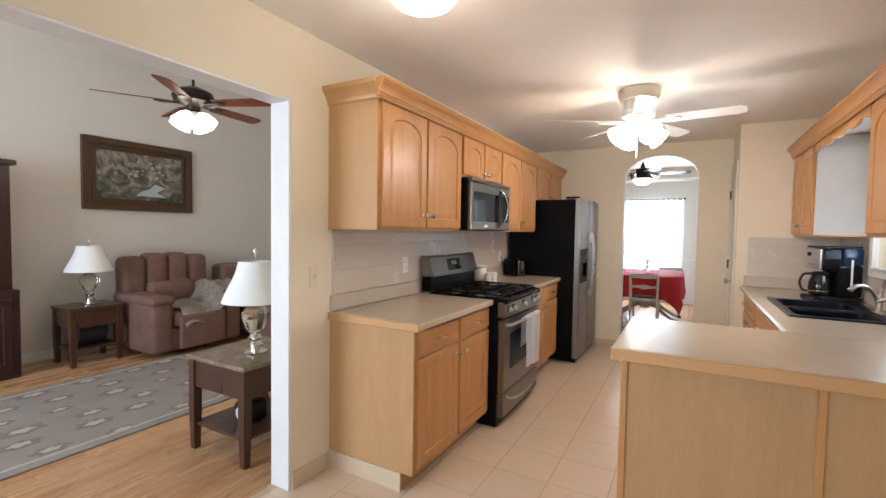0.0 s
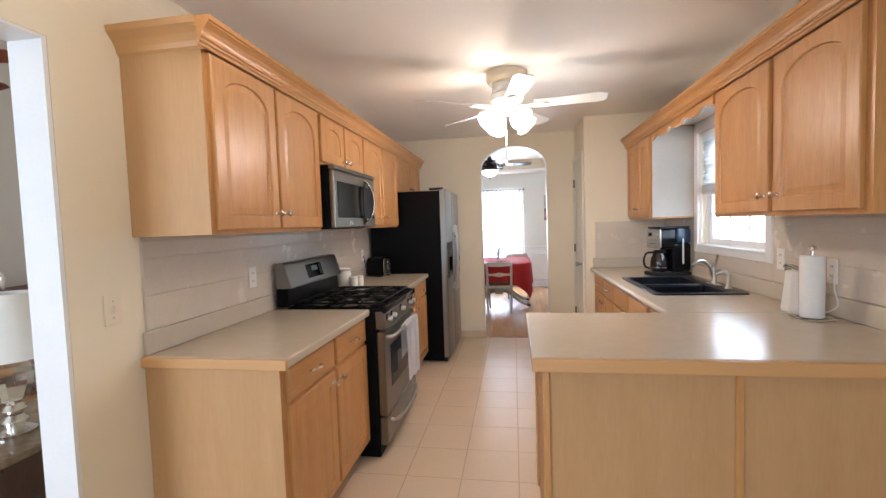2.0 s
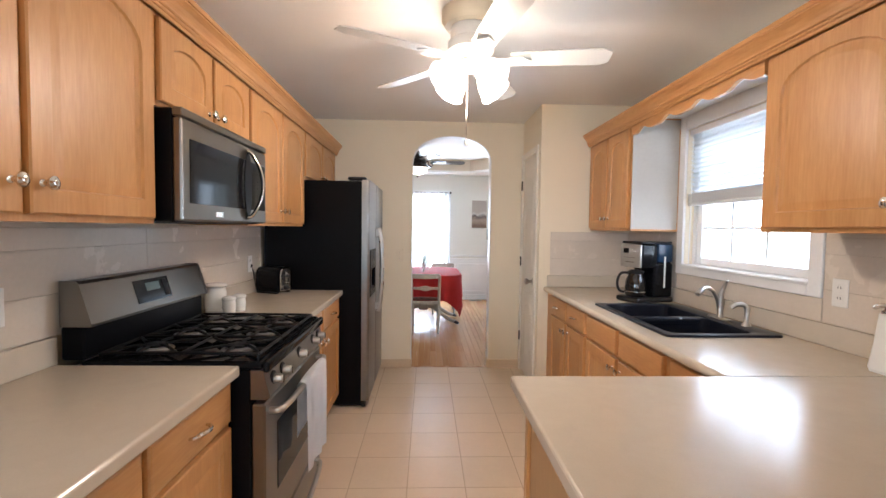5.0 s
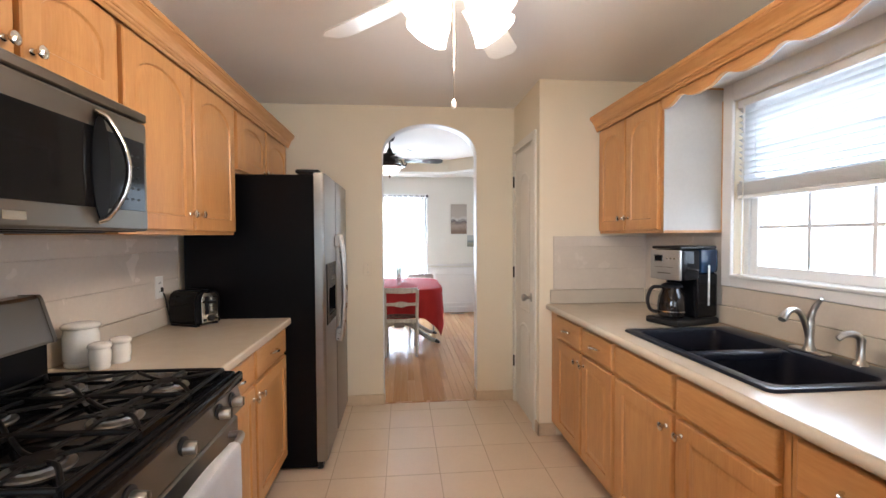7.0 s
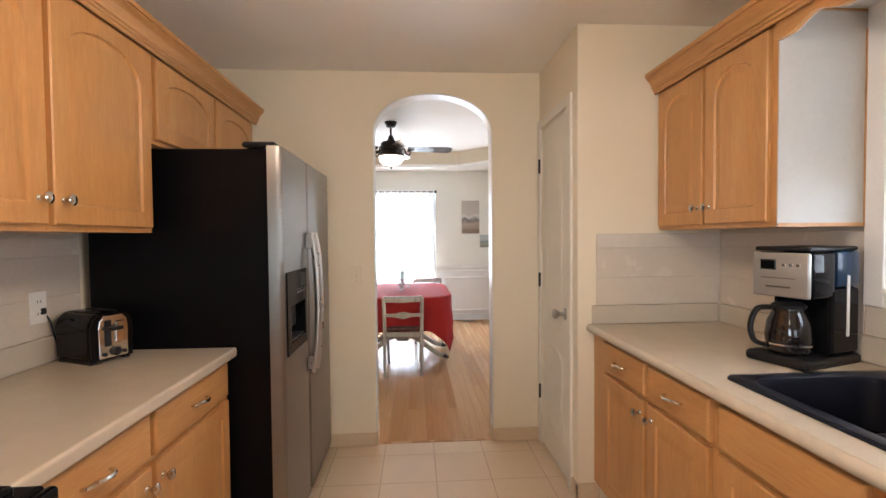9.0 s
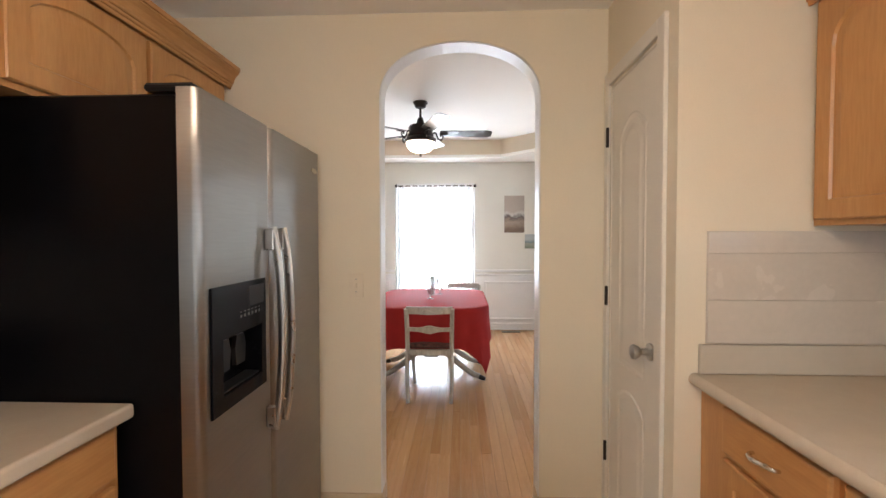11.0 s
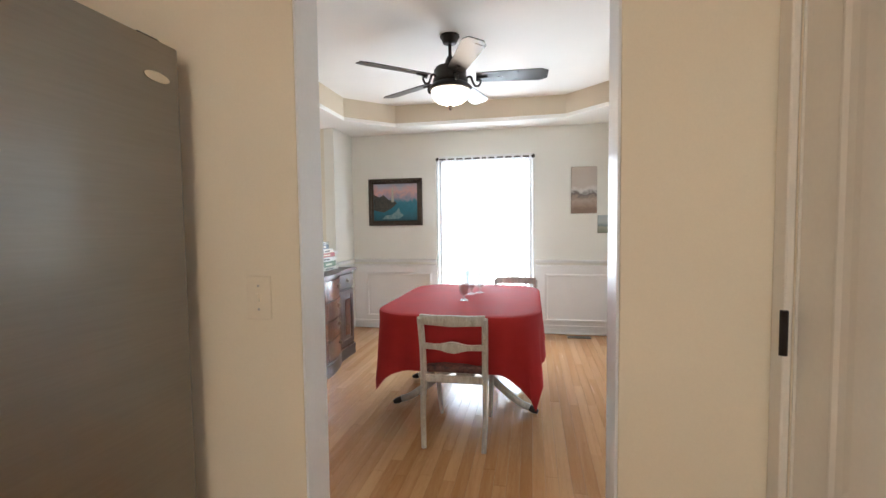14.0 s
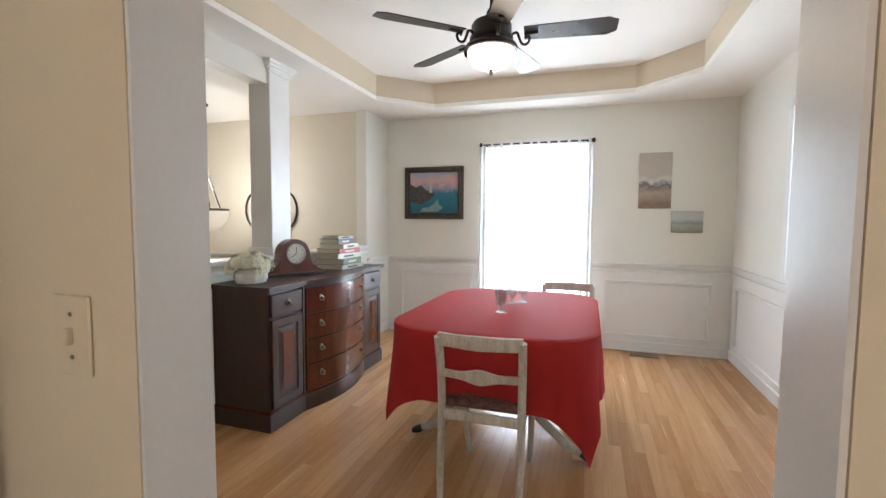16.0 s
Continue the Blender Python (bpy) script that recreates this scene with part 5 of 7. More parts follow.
part("drawer_handle", tube(bmesh.new(), smooth_path([(-0.955, 2.90, 0.215), (-0.925, 2.915, 0.205), (-0.915, 3.05, 0.185), (-0.912, 3.205, 0.178), (-0.915, 3.36, 0.185), (-0.925, 3.495, 0.205), (-0.955, 3.51, 0.215)], 5), 0.011, 10), BRUSHED, dr, smooth=True)
towel = thing("dish_towel", (-0.895, 3.16, 0.745), "white cotton towel hung over the oven handle", "towel")
def towel_fn(a, b):
    y = 3.075 + 0.34 * a + 0.02 * (b - 0.5) * math.sin(a * 5)
    s = b * 0.62
    fold = 0.006 * math.sin(a * 13) * min(1, abs(b - 0.36) * 4)
    if s < 0.22:
        return (-0.914 - fold * 0.3 - 0.002, y, 0.535 + s + 0.01 * math.sin(a * 3))
    if s < 0.255:
        t = (s - 0.22) / 0.035 * math.pi
        return (-0.897 - 0.0175 * math.cos(t), y, 0.754 + 0.012 * math.sin(t))
    return (-0.8775 + fold + 0.012 * (s - 0.255), y + 0.05 * (s - 0.255) * (0.5 - a), 0.754 - (s - 0.255) - 0.03 * a * (b > 0.95))
bm = sheet(bmesh.new(), 24, 60, towel_fn)
bmesh.ops.solidify(bm, geom=bm.faces, thickness=0.003)
part("cloth", bm, CLOTH_WHITE, towel, smooth=True)

# microwave
mw = thing("microwave", (-1.45, 3.2, 1.395), "stainless over-the-range microwave with a curved handle", "microwave")
part("case", boxes((LEFT + 0.002, -1.259, 2.830, 3.598, 1.402, 1.786), r=0.004), BLACK, mw)
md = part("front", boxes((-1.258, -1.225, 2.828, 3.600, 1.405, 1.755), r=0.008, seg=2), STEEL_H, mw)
part("vent_strip", boxes((-1.258, -1.224, 2.828, 3.600, 1.758, 1.788), r=0.004), STEEL_H, mw)
part("window", boxes((-1.226, -1.2225, 2.875, 3.578, 1.468, 1.690), r=0.001), BLACK_GLASS, md)
part("handle_recess", prism(bmesh.new(), [(3.368 + 0.038 * math.cos(2 * math.pi * k / 32), 1.580 + 0.148 * math.sin(2 * math.pi * k / 32)) for k in range(32)], -1.2224, -1.2195, "x"), BLACK, md, "black oval field behind the handle")
part("keypad_marks", boxes(*[(-1.2225, -1.2219, 3.475 + 0.03 * i, 3.489 + 0.03 * i, 1.50 + 0.034 * j, 1.506 + 0.034 * j) for i in range(3) for j in range(5)]), RUBBER, md)
hp = smooth_path([(-1.222, 3.352, 1.428), (-1.200, 3.366, 1.445), (-1.176, 3.392, 1.510), (-1.168, 3.402, 1.580), (-1.176, 3.392, 1.650), (-1.200, 3.366, 1.715), (-1.222, 3.352, 1.732)], 5)
part("handle", tube(bmesh.new(), hp, 0.013, 12, flat=0.6), CHROME, md, smooth=True)
part("badge", boxes((-1.2255, -1.2225, 3.06, 3.12, 1.425, 1.445), r=0.001), CHROME, md)
part("under_light", boxes((LEFT + 0.05, -1.33, 2.86, 3.55, 1.398, 1.4015)), RUBBER, mw)

def turned(bm, cx, cy, deg):
    bmesh.ops.rotate(bm, verts=bm.verts, cent=(cx, cy, 0), matrix=Matrix.Rotation(radians(deg), 3, "Z"))
    return bm


# toaster
to = thing("toaster", (-1.50, 4.53, CT), "black two-slice toaster with a chrome front", "toaster", local=True, turn=-24)
prof = [(-0.075, 0.012), (-0.078, 0.13), (-0.068, 0.165), (-0.045, 0.185), (0.045, 0.185), (0.068, 0.165), (0.078, 0.13), (0.075, 0.012)]
shell = part("shell", prism(bmesh.new(), prof, -0.11, 0.085, "x"), BLACK_GLASS, to)
bev = shell.modifiers.new("rounded", "BEVEL")
bev.width, bev.segments, bev.limit_method = 0.012, 3, "ANGLE"
part("front_surround", prism(bmesh.new(), [(a * 0.97, b * 0.985) for a, b in prof], 0.0852, 0.092, "x"), BLACK_GLASS, to)
fr_t = part("front_plate", prism(bmesh.new(), [(-0.052, 0.018), (-0.054, 0.13), (-0.048, 0.160), (-0.034, 0.176), (0.034, 0.176), (0.048, 0.160), (0.054, 0.13), (0.052, 0.018)], 0.0925, 0.101, "x"), CHROME, to, "bright chrome front plate")
bev = fr_t.modifiers.new("rounded", "BEVEL")
bev.width, bev.segments, bev.limit_method = 0.005, 3, "ANGLE"
part("lever_slot", boxes((0.1005, 0.1025, -0.034, -0.010, 0.062, 0.158), r=0.0008), RUBBER, fr_t)
part("lever", boxes((0.1025, 0.128, -0.032, 0.020, 0.120, 0.134), r=0.005, seg=2), RUBBER, fr_t)
part("lever_shield", boxes((0.1012, 0.108, 0.002, 0.034, 0.072, 0.152), r=0.003), CHROME, fr_t)
part("dial", lathe(bmesh.new(), [(0.017, 0), (0.017, 0.010), (0.013, 0.014), (0.003, 0.0145)], (0.1012, 0.004, 0.040), 18, "x"), RUBBER, fr_t, smooth=True)
for y in (-0.034, 0.036):
    part("button", lathe(bmesh.new(), [(0.007, 0), (0.007, 0.005), (0.003, 0.006)], (0.1012, y, 0.034), 12, "x"), RUBBER, fr_t, smooth=True)
for y in (-0.028, 0.028):
    part("slot", boxes((-0.085, 0.06, y - 0.012, y + 0.012, 0.183, 0.1865)), IRON, to)
for y in (-0.06, 0.06):
    part("foot", boxes((-0.10, 0.08, y - 0.01, y + 0.01, 0, 0.0115)), RUBBER, to)
part("cord", tube(bmesh.new(), smooth_path([(-0.105, 0.0, 0.03), (-0.125, -0.03, 0.02), (-0.125, -0.06, 0.06), (-0.115, -0.085, 0.15), (-0.122, -0.10, 0.185), (-0.125, -0.108, 0.195)], 5), 0.0035, 6), RUBBER, to)
part("plug", turned(boxes((-0.13, -0.105, -0.122, -0.098, 0.183, 0.207), r=0.004), -0.115, -0.11, 24), RUBBER, to)

for x, y, r, h, lab in ((-1.565, 3.775, 0.056, 0.138, "large glazed white ceramic canister with a lipped lid"), (-1.47, 3.725, 0.034, 0.074, "small white ceramic canister"), (-1.45, 3.808, 0.034, 0.074, "small white ceramic canister")):
    c = thing("canister", (x, y, CT), lab + " on the worktop", "canister", "canisters by the range")
    part("jar", lathe(bmesh.new(), [(r * 0.86, 0), (r * 0.93, 0.004), (r * 0.95, 0.012), (r * 0.9, 0.018), (r, 0.03), (r, h * 0.82), (r * 0.92, h * 0.92), (r * 0.92, h)], (x, y, CT), 32), CERAMIC, c, smooth=True)
    part("lid", lathe(bmesh.new(), [(r * 1.0, 0), (r * 1.07, 0.004), (r * 1.07, 0.010), (r * 0.98, 0.016), (r * 0.6, 0.021), (r * 0.1, 0.023)], (x, y, CT + h + 0.0005), 32), CERAMIC, c, smooth=True)

# coffee maker
cm = thing("coffee_maker", (1.09, 4.27, CT), "black drip coffee maker with a stainless front and glass carafe", "coffee maker")
A = (1.09, 4.27, 17)
part("base", turned(boxes((0.945, 1.25, 4.165, 4.37, CT, CT + 0.035), r=0.012, seg=2), *A), RUBBER, cm)
part("tower", turned(boxes((1.085, 1.245, 4.172, 4.362, CT + 0.0355, CT + 0.268), r=0.014, seg=2), *A), BLACK_GLASS, cm)
part("reservoir", turned(boxes((1.115, 1.245, 4.171, 4.363, CT + 0.2685, CT + 0.395), r=0.014, seg=2), *A), RESERVOIR, cm, "smoky blue water tank", smooth=True)
part("brew_head", turned(boxes((0.985, 1.1145, 4.174, 4.360, CT + 0.232, CT + 0.392), r=0.014, seg=3), *A), BLACK_GLASS, cm, smooth=True)
face = part("face_plate", turned(boxes((0.966, 0.984, 4.174, 4.360, CT + 0.236, CT + 0.390), r=0.008, seg=3), *A), SILVER, cm, "stainless front plate", smooth=True)
part("lid", turned(boxes((0.975, 1.24, 4.177, 4.357, CT + 0.3955, CT + 0.41), r=0.005), *A), RUBBER, cm)
part("display", turned(boxes((0.9635, 0.9665, 4.280, 4.325, CT + 0.333, CT + 0.362)), *A), BLACK_GLASS, face)
part("display_rim", turned(boxes((0.9648, 0.9658, 4.276, 4.329, CT + 0.329, CT + 0.366)), *A), CHROME, face)
for k in range(3):
    part("button", turned(boxes((0.9635, 0.9665, 4.20 + 0.022 * k, 4.213 + 0.022 * k, CT + 0.343, CT + 0.352), r=0.001), *A), CHROME, face)
part("marking", turned(boxes((0.9653, 0.9658, 4.215, 4.325, CT + 0.300, CT + 0.303), (0.9653, 0.9658, 4.23, 4.31, CT + 0.268, CT + 0.274)), *A), STEEL_H, face)
part("water_gauge", turned(boxes((1.165, 1.178, 4.1685, 4.1725, CT + 0.10, CT + 0.31), r=0.001), *A), PLASTIC, cm)
ca = part("carafe", turned(lathe(bmesh.new(), [(0.055, 0), (0.066, 0.01), (0.07, 0.06), (0.064, 0.11), (0.05, 0.14), (0.048, 0.155)], (1.022, 4.268, CT + 0.038), 24), *A), AMBER, cm, "glass carafe", smooth=True)
part("carafe_band", turned(lathe(bmesh.new(), [(0.0685, 0.030), (0.0725, 0.031), (0.0725, 0.037), (0.0685, 0.038)], (1.022, 4.268, CT + 0.038), 24), *A), CHROME, ca, smooth=True)
part("carafe_lid", turned(lathe(bmesh.new(), [(0.05, 0), (0.052, 0.012), (0.035, 0.022), (0.01, 0.024)], (1.022, 4.268, CT + 0.1935), 20), *A), RUBBER, ca)
part("carafe_handle", turned(tube(bmesh.new(), smooth_path([(0.985, 4.30, CT + 0.195), (0.945, 4.325, CT + 0.188), (0.925, 4.335, CT + 0.13), (0.938, 4.33, CT + 0.075), (0.965, 4.31, CT + 0.06)], 5), 0.013, 10, flat=0.7), *A), RUBBER, ca, smooth=True)

# paper towels and the white appliance with its chrome lever
pt = thing("paper_towel_holder", (1.165, 2.56, CT), "roll of white paper towels on a wire holder", "paper towel")
part("base", tube(bmesh.new(), [(1.165 + 0.085 * math.cos(a), 2.56 + 0.085 * math.sin(a), CT + 0.006) for a in [2 * math.pi * k / 4 + 0.8 for k in range(5)]], 0.005, 8), CHROME, pt, smooth=True)
part("rod", tube(bmesh.new(), [(1.165, 2.56, CT + 0.006), (1.165, 2.56, CT + 0.315)], 0.006, 8), CHROME, pt)
part("base_wire", tube(bmesh.new(), [(1.085, 2.56, CT + 0.006), (1.245, 2.56, CT + 0.006)], 0.004, 8), CHROME, pt)
part("finial", lathe(bmesh.new(), [(0.008, 0), (0.016, 0.006), (0.014, 0.018), (0.005, 0.024)], (1.165, 2.56, CT + 0.3155), 14), CHROME, pt, smooth=True)
part("roll", lathe(bmesh.new(), [(0.045, 0), (0.047, 0.004), (0.0472, 0.276), (0.045, 0.28), (0.02, 0.2805), (0.02, 0.27)], (1.165, 2.56, CT + 0.012), 36), PAPER, pt, smooth=True)
co = thing("can_opener", (1.21, 2.74, CT), "white electric can opener with a chrome lever", "can opener")
part("housing", loops(bmesh.new(), [[(1.21 + x * sx, 2.74 + y * sy, CT + z) for x, y in ((-1, -0.6), (-0.6, -1), (0.6, -1), (1, -0.6), (1, 0.6), (0.6, 1), (-0.6, 1), (-1, 0.6))] for sx, sy, z in ((0.055, 0.06, 0), (0.058, 0.063, 0.01), (0.05, 0.05, 0.10), (0.042, 0.042, 0.20), (0.036, 0.036, 0.208))]), PLASTIC, co)
part("lever", tube(bmesh.new(), smooth_path([(1.18, 2.79, CT + 0.222), (1.17, 2.76, CT + 0.232), (1.165, 2.72, CT + 0.232), (1.165, 2.66, CT + 0.222)], 4), 0.009, 8), CHROME, co, smooth=True)
part("cutter", lathe(bmesh.new(), [(0.016, 0), (0.016, 0.008), (0.008, 0.012), (0.008, 0.022)], (1.165, 2.735, CT + 0.2085), 14), CHROME, co)
part("cord", tube(bmesh.new(), smooth_path([(1.262, 2.72, CT + 0.03), (1.275, 2.66, CT + 0.012), (1.27, 2.56, CT + 0.06), (1.282, 2.60, CT + 0.13), (1.30, 2.63, CT + 0.19)], 5), 0.0035, 6), PLASTIC, co)


def plate(place, normal, kind, label, group):
    """A cover plate on a wall; normal is +x, -x or -y."""
    t = thing("wall_outlet" if kind == "outlet" else "light_switch", place, label, "outlet" if kind == "outlet" else "switch", group)
    x, y, z = place
    def bx(u0, u1, v0, v1, d0, d1):
        if normal == "+x":
            return (x + d0, x + d1, y + u0, y + u1, z + v0, z + v1)
        if normal == "-x":
            return (x - d1, x - d0, y + u0, y + u1, z + v0, z + v1)
        return (x + u0, x + u1, y - d1, y - d0, z + v0, z + v1)
    part("cover_plate", boxes(bx(-0.036, 0.036, -0.058, 0.058, 0.0003, 0.006), r=0.002), PLASTIC if kind == "outlet" else SWITCH, t)
    if kind == "outlet":
        for v in (-0.022, 0.022):
            s = part("socket", boxes(bx(-0.016, 0.016, v - 0.013, v + 0.013, 0.006, 0.008), r=0.001), PLASTIC, t)
            part("slots", boxes(bx(-0.008, -0.005, v - 0.004, v + 0.006, 0.008, 0.0085), bx(0.005, 0.008, v - 0.004, v + 0.006, 0.008, 0.0085)), RUBBER, s)
    else:
        part("toggle", boxes(bx(-0.005, 0.005, -0.012, 0.012, 0.006, 0.016), r=0.002), SWITCH, t)
        part("screws", boxes(bx(-0.003, 0.003, 0.028, 0.034, 0.006, 0.0072), bx(-0.003, 0.003, -0.034, -0.028, 0.006, 0.0072)), BRUSHED, t)
    return t


plate((LEFT + 0.009, 2.61, 1.142), "+x", "outlet", "white outlet on the backsplash beside the range", "outlets")
plate((LEFT + 0.009, 4.457, 1.125), "+x", "outlet", "white outlet with the toaster's plug", "outlets")
plate((RIGHT - 0.009, 3.045, 1.15), "-x", "outlet", "white outlet beside the sink window", "outlets")
plate((RIGHT - 0.009, 2.64, 1.125), "-x", "outlet", "white outlet behind the paper towels", "outlets")
plate((LEFT, 1.73, 1.13), "+x", "switch", "cream switch plate on the wall by the opening", "switches")
plate((-0.670, FAR, 1.122), "-y", "switch", "cream switch plate beside the arch", "switches")


# ceiling fans
def fan(at, label, blade_mat, body_mat, arm_mat, top, blade_z, radius, first, body, blade_w=0.13, tilt_deg=-12, scroll=False):
    f = thing("ceiling_fan", at, label, "ceiling fan")
    x, y, _ = at
    part("motor", lathe(bmesh.new(), body, (x, y, 0), 36), body_mat, f, smooth=True)
    for k in range(5):
        a = radians(first + 72 * k)
        rot = Matrix.Translation((x, y, blade_z)) @ Matrix.Rotation(a, 4, "Z") @ Matrix.Rotation(radians(tilt_deg), 4, "X")
        bm = bmesh.new()
        n = 10
        left, right = [], []
        for i in range(n + 1):
            t = i / n
            r = 0.19 + (radius - 0.19) * t
            w = blade_w * 0.5 * (0.80 + 0.22 * t)
            if t > 0.9:
                w *= math.sqrt(max(0.0, 1 - ((t - 0.9) / 0.125) ** 2)) * 0.96 + 0.04
            left.append((r, w)), right.append((r, -w))
        prism(bm, [*left, *right[::-1]], -0.003, 0.003, "z")
        bmesh.ops.transform(bm, matrix=rot, verts=bm.verts)
        part("blade", bm, blade_mat, f)
        bm = bmesh.new()
        flat = Matrix.Translation((x, y, blade_z)) @ Matrix.Rotation(a, 4, "Z")
        if scroll:
            tube(bm, smooth_path([(0.105, 0, -0.035), (0.125, 0, 0.0), (0.15, 0, 0.005), (0.162, 0, -0.025), (0.18, 0, -0.06), (0.21, 0, -0.06), (0.222, 0, -0.03), (0.205, 0, -0.015), (0.195, 0, -0.03)], 5), 0.008, 8)
            tube(bm, [(0.19, 0, -0.01), (0.27, 0, -0.006)], 0.016, 8, flat=0.5)
        else:
            prism(bm, [(0.08, 0.018), (0.15, 0.022), (0.25, 0.045), (0.29, 0.0), (0.25, -0.045), (0.15, -0.022), (0.08, -0.018)], -0.013, -0.005, "z")
        bmesh.ops.transform(bm, matrix=flat, verts=bm.verts)
        part("blade_arm", bm, arm_mat, f, smooth=scroll)
    return f


kx, ky = -0.20, 3.47
kf = fan((kx, ky, TOP), "white hugger ceiling fan with lit tulip glass shades", BLADE_WHITE, BLADE_WHITE, BLADE_WHITE, TOP, 2.208, 0.655, -8,
         [(0.095, 2.358), (0.10, 2.345), (0.098, 2.30), (0.112, 2.285), (0.112, 2.245), (0.085, 2.225), (0.075, 2.212), (0.055, 2.205)])
part("canopy", lathe(bmesh.new(), [(0.13, TOP - 0.0005), (0.142, TOP - 0.006), (0.142, TOP - 0.05), (0.134, TOP - 0.062), (0.125, TOP - 0.078), (0.09, TOP - 0.0815)], (kx, ky, 0), 40), SHADED_METAL, kf, "drum canopy in cream darkened for its shadow", smooth=True)
part("light_hub", lathe(bmesh.new(), [(0.05, 2.2045), (0.062, 2.195), (0.06, 2.17), (0.035, 2.155), (0.012, 2.15)], (kx, ky, 0), 24), BLADE_WHITE, kf, smooth=True)
for k in range(4):
    a = radians(35 + 90 * k)
    tip = Matrix.Translation((kx + 0.055 * math.cos(a), ky + 0.055 * math.sin(a), 2.175)) @ Matrix.Rotation(a, 4, "Z") @ Matrix.Rotation(radians(128), 4, "Y")
    bm = lathe(bmesh.new(), [(0.022, 0.015), (0.028, 0.025), (0.045, 0.05), (0.060, 0.085), (0.068, 0.12), (0.079, 0.145), (0.073, 0.145), (0.058, 0.10), (0.02, 0.05)], (0, 0, 0), 24, flute=0.03, flutes=8)
    bmesh.ops.transform(bm, matrix=tip, verts=bm.verts)
    part("tulip_shade", bm, GLASS_LIT, kf, "lit white glass shade", smooth=True)
part("pull_chain", tube(bmesh.new(), [(kx - 0.01, ky + 0.04, 2.155), (kx - 0.012, ky + 0.045, 1.835)], 0.0018, 6), CHROME, kf)
part("chain_pull", lathe(bmesh.new(), [(0.003, 0.03), (0.008, 0.022), (0.010, 0.010), (0.006, 0.0)], (kx - 0.012, ky + 0.045, 1.806), 10), CERAMIC, kf, smooth=True)
bulb((kx, ky, 2.02), 30, 0.09, WARM)
dome = thing("ceiling_light", (-0.86, 1.56, TOP), "lit frosted glass dome light on the kitchen ceiling", "ceiling light")
part("base_ring", lathe(bmesh.new(), [(0.16, -0.001), (0.165, -0.005), (0.165, -0.025), (0.15, -0.03)], (-0.86, 1.56, TOP), 36), BRUSHED, dome, smooth=True)
part("diffuser", lathe(bmesh.new(), [(0.155, -0.0305), (0.15, -0.055), (0.125, -0.085), (0.08, -0.105), (0.02, -0.112)], (-0.86, 1.56, TOP), 36), DOME_LIT, dome, smooth=True)
bulb((-0.86, 1.56, 2.27), 4, 0.1, WARM)


# ---- dining room ----
win2 = structure("window_2", boxes((DX0 - 0.07, DX0, DF - 0.018, DF, DZ0 - 0.05, DZ1 + 0.08), (DX1, DX1 + 0.07, DF - 0.018, DF, DZ0 - 0.05, DZ1 + 0.08), (DX0, DX1, DF - 0.018, DF, DZ1, DZ1 + 0.08), (DX0, DX1, DF - 0.018, DF, DZ0 - 0.05, DZ0), r=0.004), WHITE, "white tall dining room window behind sheer curtains", "window")
part("window_sill", boxes((DX0 + 0.001, DX1 - 0.001, DF - 0.03, DF + 0.15, DZ0 - 0.001, DZ0 + 0.016), r=0.004), WHITE, win2)
for z0, z1, y in ((DZ0 + 0.017, 1.42, DF + 0.06), (1.38, DZ1 - 0.001, DF + 0.095)):
    sash = part("sash", boxes((DX0 + 0.001, DX0 + 0.05, y, y + 0.03, z0, z1), (DX1 - 0.05, DX1 - 0.001, y, y + 0.03, z0, z1), (DX0 + 0.05, DX1 - 0.05, y, y + 0.03, z0, z0 + 0.045), (DX0 + 0.05, DX1 - 0.05, y, y + 0.03, z1 - 0.04, z1), r=0.003), WHITE, win2)
    part("pane", boxes((DX0 + 0.05, DX1 - 0.05, y + 0.0135, y + 0.0165, z0 + 0.045, z1 - 0.04)), GLASS, sash, shadow=False)
rod = thing("curtain_rod", (-0.52, DF - 0.07, 2.095), "dark bronze curtain rod with round finials", "curtain rod")
part("bar", tube(bmesh.new(), [(-1.06, DF - 0.07, 2.095), (0.02, DF - 0.07, 2.095)], 0.008, 10), BRONZE, rod, smooth=True)
for x, s in ((-1.06, -1), (0.02, 1)):
    part("finial", lathe(bmesh.new(), [(0.008, 0), (0.014, s * 0.004), (0.010, s * 0.010), (0.024, s * 0.024), (0.026, s * 0.034), (0.016, s * 0.046), (0.004, s * 0.05)], (x, DF - 0.07, 2.095), 16, "x"), BRONZE, rod, smooth=True)
    part("bracket", tube(bmesh.new(), [(x - s * 0.03, DF - 0.001, 2.08), (x - s * 0.03, DF - 0.07, 2.08), (x - s * 0.03, DF - 0.07, 2.088)], 0.006, 8), BRONZE, rod)
for x0, x1 in ((-1.105, -0.53), (-0.515, 0.045)):
    cu = thing("curtain", ((x0 + x1) / 2, DF - 0.07, 0.2), "sheer white tab-top curtain glowing with daylight", "curtain", "curtains at the window")
    bm = sheet(bmesh.new(), 90, 8, lambda a, b: (x0 + (x1 - x0) * a, DF - 0.07 + (0.010 + 0.012 * (1 - b)) * math.sin(a * 62 + 0.8 * math.sin(a * 9)) , 0.10 + (2.075 - 0.10) * b - 0.006 * math.sin(a * 31) ** 2 * (b > 0.99)))
    part("panel", bm, SHEER, cu, smooth=True)
    for k in range(6):
        xk = x0 + 0.03 + (x1 - x0 - 0.06) * k / 5
        part("tab", boxes((xk - 0.014, xk + 0.014, DF - 0.082, DF - 0.0805, 2.06, 2.108), (xk - 0.014, xk + 0.014, DF - 0.0595, DF - 0.058, 2.06, 2.108), (xk - 0.014, xk + 0.014, DF - 0.0805, DF - 0.0595, 2.1065, 2.108)), CLOTH_WHITE, cu)


